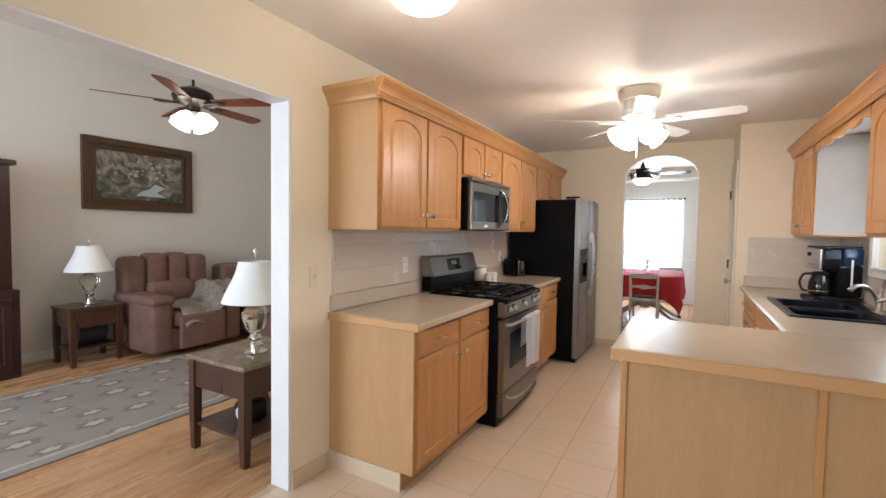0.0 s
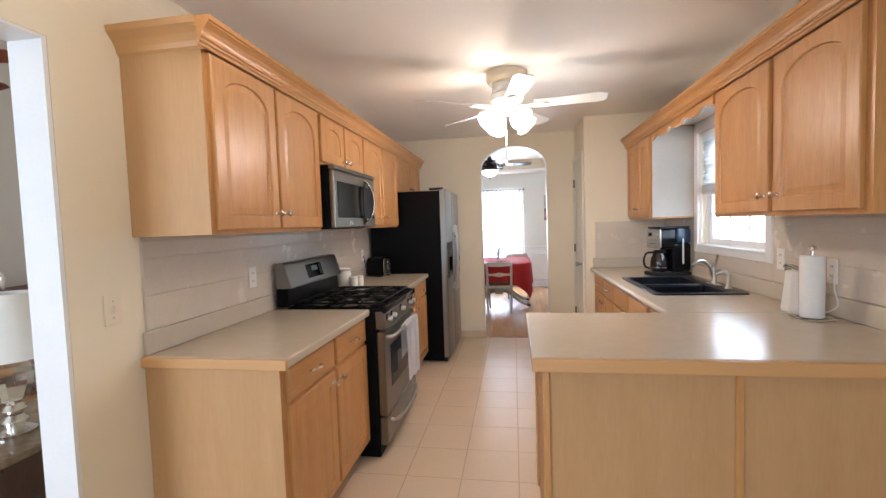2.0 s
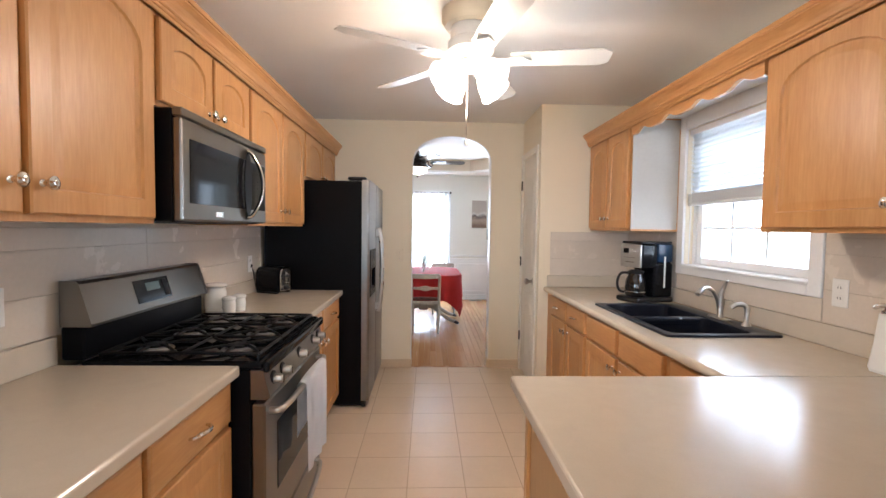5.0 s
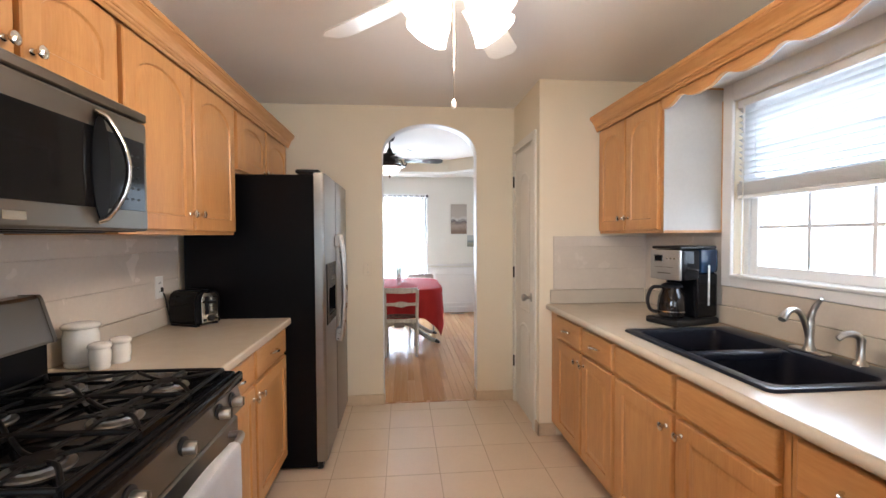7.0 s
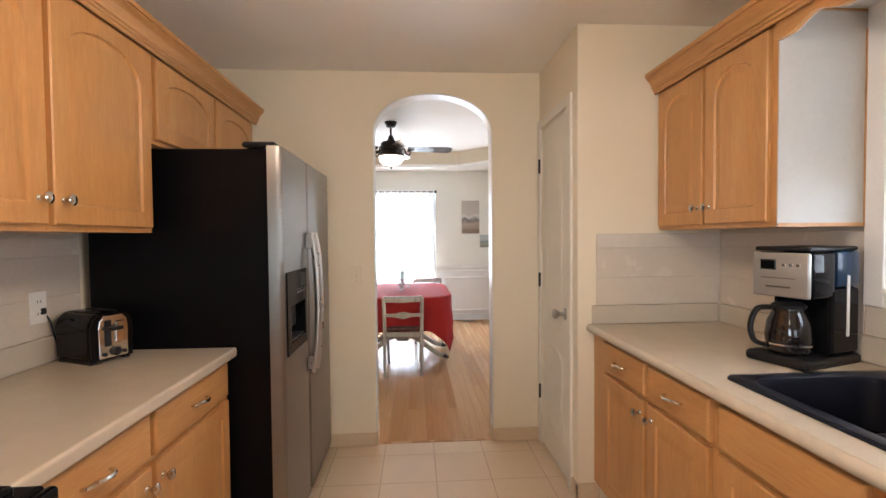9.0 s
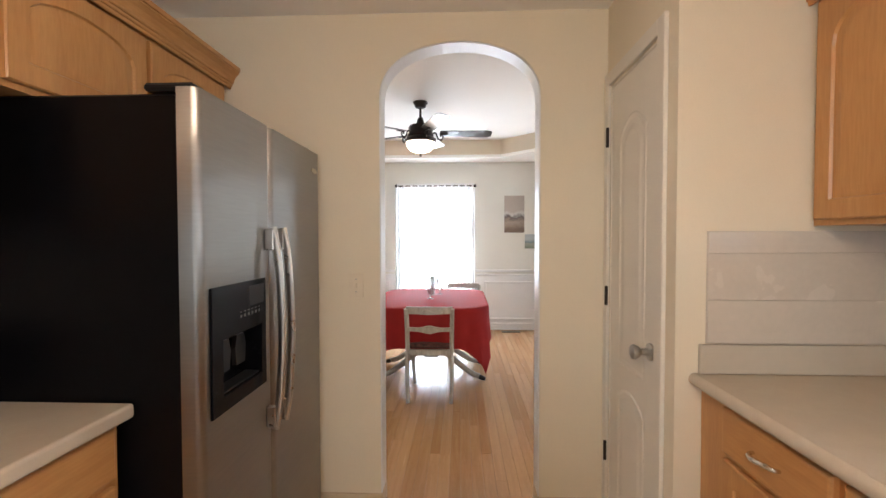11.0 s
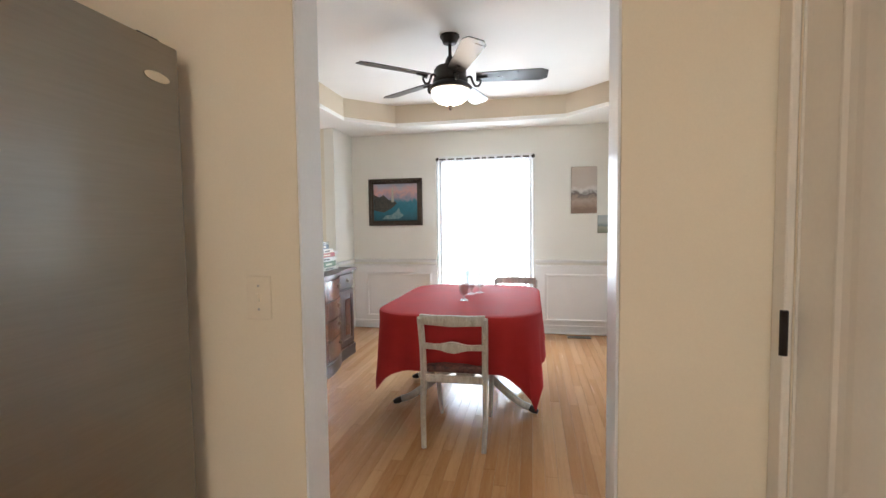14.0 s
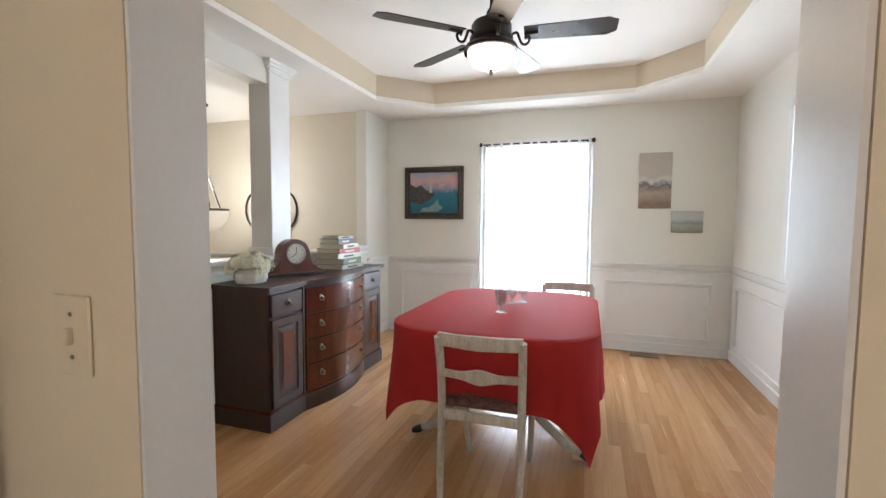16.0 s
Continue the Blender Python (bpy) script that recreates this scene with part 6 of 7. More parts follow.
def framed(name, axis, face, out, u0, u1, z0, z1, w, depth, frame_mat, art_mat, label):
    """A picture in a stepped frame on a wall."""
    p = thing(name, ((u0 + u1) / 2, face, z0) if axis == "y" else (face, (u0 + u1) / 2, z0), label, "painting")
    def bx(a, b, c, d, n0, n1):
        lo, hi = sorted((face + out * n0, face + out * n1))
        return (a, b, lo, hi, c, d) if axis == "y" else (lo, hi, a, b, c, d)
    def ring(g0, g1, n0, n1):
        return [bx(u0 + g0, u1 - g0, z0 + g0, z0 + g1, n0, n1), bx(u0 + g0, u1 - g0, z1 - g1, z1 - g0, n0, n1), bx(u0 + g0, u0 + g1, z0 + g1, z1 - g1, n0, n1), bx(u1 - g1, u1 - g0, z0 + g1, z1 - g1, n0, n1)]
    if w:
        part("frame", boxes(*ring(0, w * 0.55, 0.001, depth), *ring(w * 0.55, w * 0.85, 0.001, depth * 0.62), *ring(w * 0.85, w, 0.001, depth * 0.8), r=0.003), frame_mat, p)
        part("canvas", boxes(bx(u0 + w, u1 - w, z0 + w, z1 - w, 0.001, depth * 0.4)), art_mat, p)
    else:
        part("canvas", boxes(bx(u0, u1, z0, z1, 0.001, depth), r=0.002), art_mat, p)
    return p


pic = framed("painting", "y", DF, -1, -1.995, -1.30, 1.305, 1.89, 0.062, 0.035, DARK_FRAME, SEASCAPE, "seascape with lighthouse in a dark carved frame")
Y = DF - 0.0160
part("lighthouse", prism(bmesh.new(), [(-1.70, 1.60), (-1.665, 1.60), (-1.672, 1.74), (-1.669, 1.745), (-1.676, 1.775), (-1.683, 1.785), (-1.69, 1.775), (-1.697, 1.745), (-1.693, 1.74)], Y + 0.0004, Y + 0.0025, "y"), RUG_LIGHT, pic)
part("headland", prism(bmesh.new(), [(-1.93, 1.50), (-1.80, 1.47), (-1.70, 1.52), (-1.63, 1.58), (-1.66, 1.61), (-1.74, 1.63), (-1.80, 1.69), (-1.86, 1.66), (-1.93, 1.70)], Y + 0.0008, Y + 0.0025, "y"), material("headland_paint", (0.11, 0.09, 0.07), 0.5, scale=28, fine=80, second=(0.02, 0.03, 0.028), bump=0.3), pic)
part("surf", prism(bmesh.new(), [(-1.82, 1.385), (-1.60, 1.39), (-1.54, 1.43), (-1.585, 1.47), (-1.60, 1.53), (-1.64, 1.48), (-1.70, 1.44), (-1.78, 1.43)], Y, Y + 0.0025, "y"), material("surf_paint", (0.36, 0.43, 0.43), 0.5, scale=34, fine=90, second=(0.05, 0.19, 0.23), bump=0.3), pic)
framed("canvas_print", "y", DF, -1, 0.478, 0.765, 1.42, 1.955, 0, 0.022, WHITE, BEACH, "unframed canvas of a pale brown beach")
framed("canvas_print", "y", DF, -1, 0.775, 1.045, 1.19, 1.395, 0, 0.022, WHITE, MEADOW, "small unframed canvas of a green meadow")

# table and cloth
TXa, TXb, TYa, TYb, TT = -0.965, 0.085, 7.225, 8.62, 0.757
tcx, tcy = (TXa + TXb) / 2, (TYa + TYb) / 2
table = thing("dining_table", (tcx, tcy, 0), "pedestal dining table with grey-white painted legs", "table")


def rounded(x0, x1, y0, y1, r, n=9):
    out = []
    for cx, cy, a0 in ((x1 - r, y1 - r, 0), (x0 + r, y1 - r, 90), (x0 + r, y0 + r, 180), (x1 - r, y0 + r, 270)):
        out += [(cx + r * math.cos(radians(a0 + 90 * k / n)), cy + r * math.sin(radians(a0 + 90 * k / n))) for k in range(n + 1)]
    return out


part("tabletop", prism(bmesh.new(), rounded(TXa, TXb, TYa, TYb, 0.30), TT - 0.026, TT - 0.002, "z"), DISTRESSED, table)
part("apron", boxes((TXa + 0.16, TXb - 0.16, TYa + 0.22, TYb - 0.22, TT - 0.09, TT - 0.0265)), DISTRESSED, table)
for yc in (7.80, 8.05):
    part("pedestal", lathe(bmesh.new(), [(0.06, 0.30), (0.07, 0.33), (0.05, 0.36), (0.042, 0.45), (0.06, 0.54), (0.065, 0.60), (0.05, 0.64), (0.10, 0.668)], (tcx, yc, 0), 20), DISTRESSED, table, smooth=True)
    part("hub", boxes((tcx - 0.07, tcx + 0.07, yc - 0.06, yc + 0.06, 0.20, 0.301), r=0.01), DISTRESSED, table)
for sx, yc, sy in ((-1, 7.80, -1), (1, 7.80, -1), (-1, 8.05, 1), (1, 8.05, 1)):
    fx, fy = tcx + sx * 0.50, yc + sy * 0.145
    def at(t, z):
        return (tcx + (fx - tcx) * t, yc + (fy - yc) * t, z)
    leg = part("leg", tube(bmesh.new(), smooth_path([at(0.08, 0.26), at(0.3, 0.235), at(0.55, 0.14), at(0.78, 0.065), at(0.92, 0.045)], 5), [0.025 - 0.0003 * k for k in range(21)], 10, flat=1.25), DISTRESSED, table, smooth=True)
    part("foot_cap", tube(bmesh.new(), [at(0.92, 0.042), at(0.97, 0.032), at(1.03, 0.022)], [0.026, 0.028, 0.018], 10, flat=0.8), BRONZE, leg, "dark metal toe cap", smooth=True)

cloth = thing("tablecloth", (tcx, tcy, TT), "plain red tablecloth draped with hanging corners", "tablecloth")
edge_pts = rounded(TXa - 0.004, TXb + 0.004, TYa - 0.004, TYb + 0.004, 0.27, 14)
OVER = 0.355
rings = []
nE = len(edge_pts)
per = []
for k, (x, y) in enumerate(edge_pts):
    xa, ya = edge_pts[k - 1]
    xb, yb = edge_pts[(k + 1) % nE]
    tx, ty = xb - xa, yb - ya
    ln = math.hypot(tx, ty)
    nx, ny = ty / ln, -tx / ln
    dx = ((TXb + OVER if nx > 0 else TXa - OVER) - x) / nx if abs(nx) > 1e-3 else 9
    dy = ((TYb + OVER if ny > 0 else TYa - OVER) - y) / ny if abs(ny) > 1e-3 else 9
    reach = min(dx, dy)
    per.append((x, y, nx, ny, OVER + (reach - OVER) * (0.62 if nx < 0 else 0.9)))
# straight sides get extra points so that the folds have room
dense = []
for k, a in enumerate(per):
    b = per[(k + 1) % nE]
    steps = max(1, int(math.hypot(b[0] - a[0], b[1] - a[1]) / 0.022))
    for s in range(steps):
        t = s / steps
        dense.append(tuple(a[i] + (b[i] - a[i]) * t for i in range(5)))
nE = len(dense)
arc = 0
arcs = []
for k, p in enumerate(dense):
    q = dense[(k + 1) % nE]
    arcs.append(arc)
    arc += math.hypot(q[0] - p[0], q[1] - p[1])
profile = [(-0.03, 0.0), (-0.008, -0.0005), (0.004, -0.006), (0.008, -0.02)]
levels = 12
for lv in range(len(profile) + levels):
    ring = []
    for (x, y, nx, ny, drop), s in zip(dense, arcs):
        extra = max(0.0, drop - OVER)
        if lv < len(profile):
            n, z = profile[lv]
            z += TT + 0.003
        else:
            t = (lv - len(profile) + 1) / levels
            wave = math.sin(s * 23 + 1.6 * math.sin(s * 3.1)) * 0.6 + math.sin(s * 47 + 2) * 0.25
            n = 0.008 + 0.012 * t + t * (0.062 * wave * min(1.25, 0.5 + extra * 5) + extra * 0.10)
            z = TT - 0.017 - (drop - 0.03) * t * (1 - 0.03 * wave)
        ring.append((x + nx * n, y + ny * n, z))
    rings.append(ring)
bm = bmesh.new()
made = [[bm.verts.new(p) for p in ring] for ring in rings]
for a, b in zip(made, made[1:]):
    for k in range(nE):
        bm.faces.new((a[k], a[(k + 1) % nE], b[(k + 1) % nE], b[k]))
bm.faces.new(made[0])
bmesh.ops.recalc_face_normals(bm, faces=bm.faces)
bmesh.ops.solidify(bm, geom=bm.faces, thickness=0.002)
part("cloth", bm, RED, cloth, smooth=True)

for x, y, h in ((-0.447, 7.757, 0.215), (-0.432, 8.051, 0.235), (-0.372, 8.121, 0.235)):
    g = thing("drinking_glass", (x, y, TT + 0.004), "footed cut-glass tumbler standing on the red cloth", "glass", "glasses on the table")
    part("bowl", lathe(bmesh.new(), [(0.033, 0.0), (0.034, 0.003), (0.016, 0.010), (0.009, 0.02), (0.012, 0.034), (0.028, 0.05), (0.034, 0.09), (0.037, h), (0.0345, h), (0.031, 0.09), (0.022, 0.055), (0.003, 0.045)], (x, y, TT + 0.0035), 24, flute=0.025, flutes=10), TUMBLER, g, smooth=True)


# chairs
def dining_chair(at, turn, label):
    c = thing("dining_chair", at, label, "chair", "chairs round the table", local=True, turn=turn)
    w = 0.188
    for s in (-1, 1):
        part("back_leg", tube(bmesh.new(), smooth_path([(s * (w - 0.012), -0.03, 0.0), (s * (w - 0.004), -0.005, 0.20), (s * (w - 0.006), 0.01, 0.42), (s * (w - 0.004), 0.0, 0.60), (s * w, -0.035, 0.775)], 5), [0.015 + 0.0004 * min(k, 10) for k in range(21)], 8), DISTRESSED, c, smooth=True)
        part("front_leg", tube(bmesh.new(), smooth_path([(s * (w - 0.02), 0.46, 0.0), (s * (w - 0.01), 0.42, 0.2), (s * (w - 0.01), 0.405, 0.42)], 5), [0.014 + 0.0005 * k for k in range(11)], 8), DISTRESSED, c, smooth=True)
        part("side_rail", boxes((s * (w - 0.008) - 0.011, s * (w - 0.008) + 0.011, 0.01, 0.41, 0.385, 0.435), r=0.004), DISTRESSED, c)
    def rail(z0, z1, wave, bow):
        top, bot = [], []
        n = 24
        for k in range(n + 1):
            t = k / n
            x = -w + 2 * w * t
            g = math.sin(math.pi * t)
            swell = wave * (math.exp(-((t - 0.5) / 0.17) ** 2) - 0.35 * math.exp(-((t - 0.5) / 0.36) ** 2))
            top.append((x, z1 + swell)), bot.append((x, z0 - swell))
        bm = prism(bmesh.new(), [*top, *bot[::-1]], -0.011, 0.011, "y")
        for v in bm.verts:
            v.co.y += -bow * math.cos(v.co.x / w * math.pi / 2) + (0.0 - (v.co.z - 0.58) * 0.17)
        return bm
    part("top_rail", rail(0.735, 0.795, 0.004, 0.03), DISTRESSED, c)
    part("shaped_rail", rail(0.585, 0.622, 0.024, 0.022), DISTRESSED, c)
    for y0 in (-0.002, 0.395):
        part("seat_rail", boxes((-w + 0.012, w - 0.012, y0, y0 + 0.02, 0.385, 0.43), r=0.003), DISTRESSED, c)
    part("seat", boxes((-w + 0.01, w - 0.01, 0.022, 0.43, 0.4355, 0.475), r=0.016, seg=3), FLORAL, c, "dark floral fabric seat", smooth=True)
    return c


dining_chair((-0.412, 7.115, 0), 0, "distressed grey-white wooden chair with a floral seat")
dining_chair((-0.12, 8.86, 0), 180, "distressed wooden chair on the window side of the table")

# sideboard
SB0, SB1, SBX, SBT = 7.37, 8.87, -1.755, 0.885
sb = thing("sideboard", (-2.0, 8.2, 0), "dark mahogany sideboard with a bowed front and oval pulls", "sideboard")
def front(y):
    t = (y - (SB0 + 0.34)) / (SB1 - SB0 - 0.68)
    return SBX + (0.085 * math.sin(math.pi * t) ** 0.9 if 0 < t < 1 else 0.0)
ys = [SB0 + (SB1 - SB0) * k / 48 for k in range(49)]
def bow_slab(y0, y1, z0, z1, g, back):
    rows = [y0] + [y for y in ys if y0 + 0.004 < y < y1 - 0.004] + [y1]
    return prism(bmesh.new(), [(back, y0), *[(front(y) + g, y) for y in rows], (back, y1)], z0, z1, "z")
part("carcass", bow_slab(SB0 + 0.012, SB1 - 0.012, 0.12, SBT - 0.026, -0.022, DL + 0.03), MAHOGANY_DARK, sb)
part("top", bow_slab(SB0 - 0.012, SB1 + 0.012, SBT - 0.026, SBT, 0.016, DL + 0.022), MAHOGANY_DARK, sb)
part("plinth", bow_slab(SB0, SB1, 0.0, 0.105, -0.004, DL + 0.03), MAHOGANY_DARK, sb)
part("plinth_bead", bow_slab(SB0 + 0.004, SB1 - 0.004, 0.1055, 0.12, -0.012, DL + 0.03), MAHOGANY, sb)
def oval_pull(y, z, x, parent):
    p = part("pull", lathe(bmesh.new(), [(0.024, 0), (0.023, 0.003), (0.012, 0.006), (0.008, 0.014), (0.010, 0.020), (0.003, 0.022)], (x, y, z), 16, "x"), ANTIQUE, parent, "oval antique brass pull", smooth=True)
    part("bail", tube(bmesh.new(), smooth_path([(x + 0.006, y - 0.02, z), (x + 0.018, y - 0.014, z - 0.018), (x + 0.018, y + 0.014, z - 0.018), (x + 0.006, y + 0.02, z)], 4), 0.0025, 6), ANTIQUE, p)
for y0, y1 in ((SB0 + 0.03, SB0 + 0.325), (SB1 - 0.325, SB1 - 0.03)):
    d = part("drawer", boxes((SBX - 0.021, SBX - 0.004, y0, y1, 0.70, 0.835), r=0.004), MAHOGANY_DARK, sb)
    oval_pull((y0 + y1) / 2, 0.768, SBX - 0.004, d)
    dd = part("cupboard_door", panel_door(y0, y1, 0.135, 0.68, lambda u, v, n: (SBX - 0.021 + n, u, v), rail=0.05, thick=0.018), MAHOGANY_DARK, sb)
    part("veneer_field", boxes((SBX - 0.0045, SBX - 0.003, y0 + 0.095, y1 - 0.095, 0.23, 0.585)), MAHOGANY, dd)
    part("keyhole", lathe(bmesh.new(), [(0.010, 0), (0.008, 0.003), (0.002, 0.0035)], (SBX - 0.003, y1 - 0.03, 0.42), 12, "x"), ANTIQUE, dd)
zs = [0.135, 0.315, 0.485, 0.655, 0.835]
for z0, z1 in zip(zs, zs[1:]):
    d = part("bow_drawer", bow_slab(SB0 + 0.352, SB1 - 0.352, z0 + 0.004, z1 - 0.006, 0.0, SBX - 0.02), MAHOGANY, sb, "red mahogany bowed drawer")
    for y in (SB0 + 0.47, SB1 - 0.47):
        oval_pull(y, (z0 + z1) / 2 + 0.012, front(y) - 0.002, d)
for y in (SB0 + 0.338, SB1 - 0.338):
    part("stile", boxes((SBX - 0.02, SBX - 0.001, y - 0.010, y + 0.010, 0.125, 0.845), r=0.002), MAHOGANY_DARK, sb)

# things on the sideboard
vase = thing("flower_bowl", (-2.0, 7.50, SBT), "white ribbed bowl filled with cream hydrangeas", "flowers")
part("bowl", lathe(bmesh.new(), [(0.06, 0), (0.085, 0.004), (0.10, 0.035), (0.095, 0.07), (0.075, 0.088), (0.068, 0.088), (0.07, 0.07), (0.02, 0.06)], (-2.0, 7.50, SBT), 32, flute=0.045, flutes=10), CERAMIC, vase, smooth=True)
rnd = random.Random(5)
bm = bmesh.new()
for k in range(150):
    u, v = rnd.random(), rnd.random()
    th, ph = 2 * math.pi * u, math.acos(1 - 1.25 * v)
    lump = 1 + 0.13 * math.sin(th * 4) * math.sin(ph * 3)
    c = Vector((-2.0 + 0.125 * lump * math.sin(ph) * math.cos(th), 7.50 + 0.135 * lump * math.sin(ph) * math.sin(th), SBT + 0.105 + 0.085 * lump * math.cos(ph)))
    nrm = Vector((math.sin(ph) * math.cos(th), math.sin(ph) * math.sin(th), math.cos(ph) + 0.2)).normalized()
    q = nrm.to_track_quat("Z", "Y").to_matrix() @ Matrix.Rotation(rnd.random() * 6, 3, "Z")
    for j in range(4):
        a = j * math.pi / 2
        ca, sa = math.cos(a), math.sin(a)
        r = 0.021 + 0.006 * rnd.random()
        pts = [(0, 0, 0), (r * (0.5 * ca - 0.45 * sa), r * (0.5 * sa + 0.45 * ca), 0.006), (r * ca * 1.15, r * sa * 1.15, 0.003), (r * (0.5 * ca + 0.45 * sa), r * (0.5 * sa - 0.45 * ca), 0.006)]
        bm.faces.new([bm.verts.new(c + q @ Vector(p)) for p in pts])
part("blossoms", bm, PETAL, vase, "cream hydrangea heads")
part("foliage", lathe(bmesh.new(), [(0.06, 0.0), (0.10, 0.03), (0.095, 0.07), (0.03, 0.09)], (-2.0, 7.50, SBT + 0.075), 16), PETAL, vase, smooth=True)
clock = thing("mantel_clock", (-2.02, 7.95, SBT), "dark mahogany tambour mantel clock with an ivory dial", "clock")
prof = [(7.73, 0.0), (8.17, 0.0), (8.17, 0.03), (8.15, 0.035), (8.12, 0.05), (8.09, 0.075), (8.065, 0.115), (8.06, 0.15)] + [(7.95 + 0.112 * math.cos(radians(a)), 0.15 + 0.112 * math.sin(radians(a))) for a in range(10, 180, 14)] + [(7.84, 0.15), (7.835, 0.115), (7.81, 0.075), (7.78, 0.05), (7.75, 0.035), (7.73, 0.03)]
part("case", prism(bmesh.new(), [(a, SBT + b) for a, b in prof], -2.08, -1.975, "x"), MAHOGANY, clock)
part("base", boxes((-2.095, -1.955, 7.715, 8.185, SBT + 0.0005, SBT + 0.022), r=0.004), MAHOGANY_DARK, clock)
part("bezel", lathe(bmesh.new(), [(0.074, 0), (0.074, 0.008), (0.064, 0.012), (0.062, 0.004)], (-1.975, 7.95, SBT + 0.155), 32, "x"), BRUSHED, clock, smooth=True)
di = part("dial", lathe(bmesh.new(), [(0.062, 0.001), (0.062, 0.005), (0.001, 0.0052)], (-1.975, 7.95, SBT + 0.155), 32, "x"), DIAL, clock)
bm = bmesh.new()
for k in range(12):
    a = radians(30 * k)
    y, z = 7.95 + 0.05 * math.sin(a), SBT + 0.155 + 0.05 * math.cos(a)
    tube(bm, [(-1.9692, y - 0.007 * math.sin(a), z - 0.007 * math.cos(a)), (-1.9692, y + 0.007 * math.sin(a), z + 0.007 * math.cos(a))], 0.0015, 5)
part("hour_marks", bm, RUBBER, di)
part("pointers", tube(tube(bmesh.new(), [(-1.9685, 7.95, SBT + 0.155), (-1.9685, 7.955, SBT + 0.205)], 0.002, 5), [(-1.968, 7.95, SBT + 0.155), (-1.968, 7.918, SBT + 0.135)], 0.0025, 5), RUBBER, di)
part("vent", boxes((-1.9555, -1.953, 7.84, 8.06, SBT + 0.008, SBT + 0.014)), RUBBER, clock)
clock.rotation_euler = (0, 0, radians(-28))
COVERS = [(0.46, 0.44, 0.38), (0.10, 0.16, 0.09), (0.60, 0.58, 0.54), (0.33, 0.055, 0.05), (0.60, 0.57, 0.50), (0.10, 0.13, 0.17), (0.36, 0.34, 0.30)]
z = SBT
for k, (ln, dp, th, col) in enumerate(zip((0.36, 0.34, 0.32, 0.31, 0.29, 0.24, 0.22), (0.27, 0.26, 0.25, 0.23, 0.22, 0.18, 0.165), (0.034, 0.05, 0.042, 0.04, 0.038, 0.042, 0.026), COVERS)):
    cy, cx, tw = 8.53 + 0.012 * math.sin(k * 2.2), -2.0 + 0.008 * math.cos(k * 1.7), 5 * math.sin(k * 1.9)
    b = thing("book", (cx, cy, z), ["thick beige hardback at the foot of the stack", "dark green hardback in the stack", "off-white hardback in the stack", "red and white hardback in the stack", "cream hardback in the stack", "dark slate hardback in the stack", "grey hardback on top of the stack"][k], "book", "stack of books on the sideboard", local=True, turn=tw)
    cov = material("book_cover_" + "abcdefg"[k], col, 0.45, vary=0.08, scale=12, fine=120, bump=0.1)
    part("cover", boxes((-dp / 2, dp / 2, -ln / 2, ln / 2, 0.0, 0.003), (-dp / 2, dp / 2, -ln / 2, ln / 2, th - 0.004, th - 0.001), (dp / 2 - 0.004, dp / 2, -ln / 2, ln / 2, 0.003, th - 0.004), r=0.001), cov, b)
    part("pages", boxes((-dp / 2 + 0.006, dp / 2 - 0.0045, -ln / 2 + 0.005, ln / 2 - 0.005, 0.0031, th - 0.0041)), PAGES, b)
    part("spine_title", boxes((dp / 2 + 0.0001, dp / 2 + 0.0006, -ln * 0.25, ln * 0.2, th * 0.3, th * 0.62)), [RUBBER, PAGES, RUBBER, PAGES, RUBBER, PAGES, RUBBER][k], b)
    z += th

# dining fan
fx, fy = -0.55, 7.87
df = fan((fx, fy, TZ), "dark bronze ceiling fan with scrolled arms and a lit opal bowl", BLADE_DARK, BRONZE, BRONZE, TZ, 2.375, 0.70, 5,
         [(0.05, 2.46), (0.105, 2.45), (0.118, 2.43), (0.118, 2.375), (0.128, 2.362), (0.128, 2.348), (0.120, 2.338), (0.15, 2.315), (0.158, 2.30), (0.15, 2.288), (0.08, 2.285)], blade_w=0.15, scroll=True)
part("canopy", lathe(bmesh.new(), [(0.07, TZ - 0.0005), (0.072, TZ - 0.012), (0.06, TZ - 0.03), (0.05, TZ - 0.055), (0.02, TZ - 0.065)], (fx, fy, 0), 24), BRONZE, df, smooth=True)
part("downrod", tube(bmesh.new(), [(fx, fy, TZ - 0.06), (fx, fy, 2.45)], 0.012, 10), BRONZE, df)
part("rod_yoke", lathe(bmesh.new(), [(0.02, 2.53), (0.03, 2.51), (0.045, 2.465), (0.05, 2.4605)], (fx, fy, 0), 20), BRONZE, df, smooth=True)
part("glass_bowl", lathe(bmesh.new(), [(0.138, 2.2845), (0.14, 2.275), (0.128, 2.235), (0.098, 2.205), (0.05, 2.188), (0.012, 2.184)], (fx, fy, 0), 32), GLASS_LIT_DINING, df, "lit opal glass bowl", smooth=True)
part("finial", lathe(bmesh.new(), [(0.010, 2.1835), (0.016, 2.178), (0.008, 2.17), (0.013, 2.158), (0.003, 2.143)], (fx, fy, 0), 14), BRONZE, df, smooth=True)
bulb((fx, fy, 2.10), 4, 0.12, WARM)

# floor vent
vent = thing("floor_vent", (0.56, 9.81, 0), "small brown metal floor register under the wall", "vent")
part("frame", boxes((0.43, 0.69, 9.77, 9.87, 0.0005, 0.007), r=0.002), ANTIQUE, vent)
part("slots", boxes(*[(0.445 + 0.02 * k, 0.455 + 0.02 * k, 9.785, 9.855, 0.007, 0.0078) for k in range(12)]), RUBBER, vent)

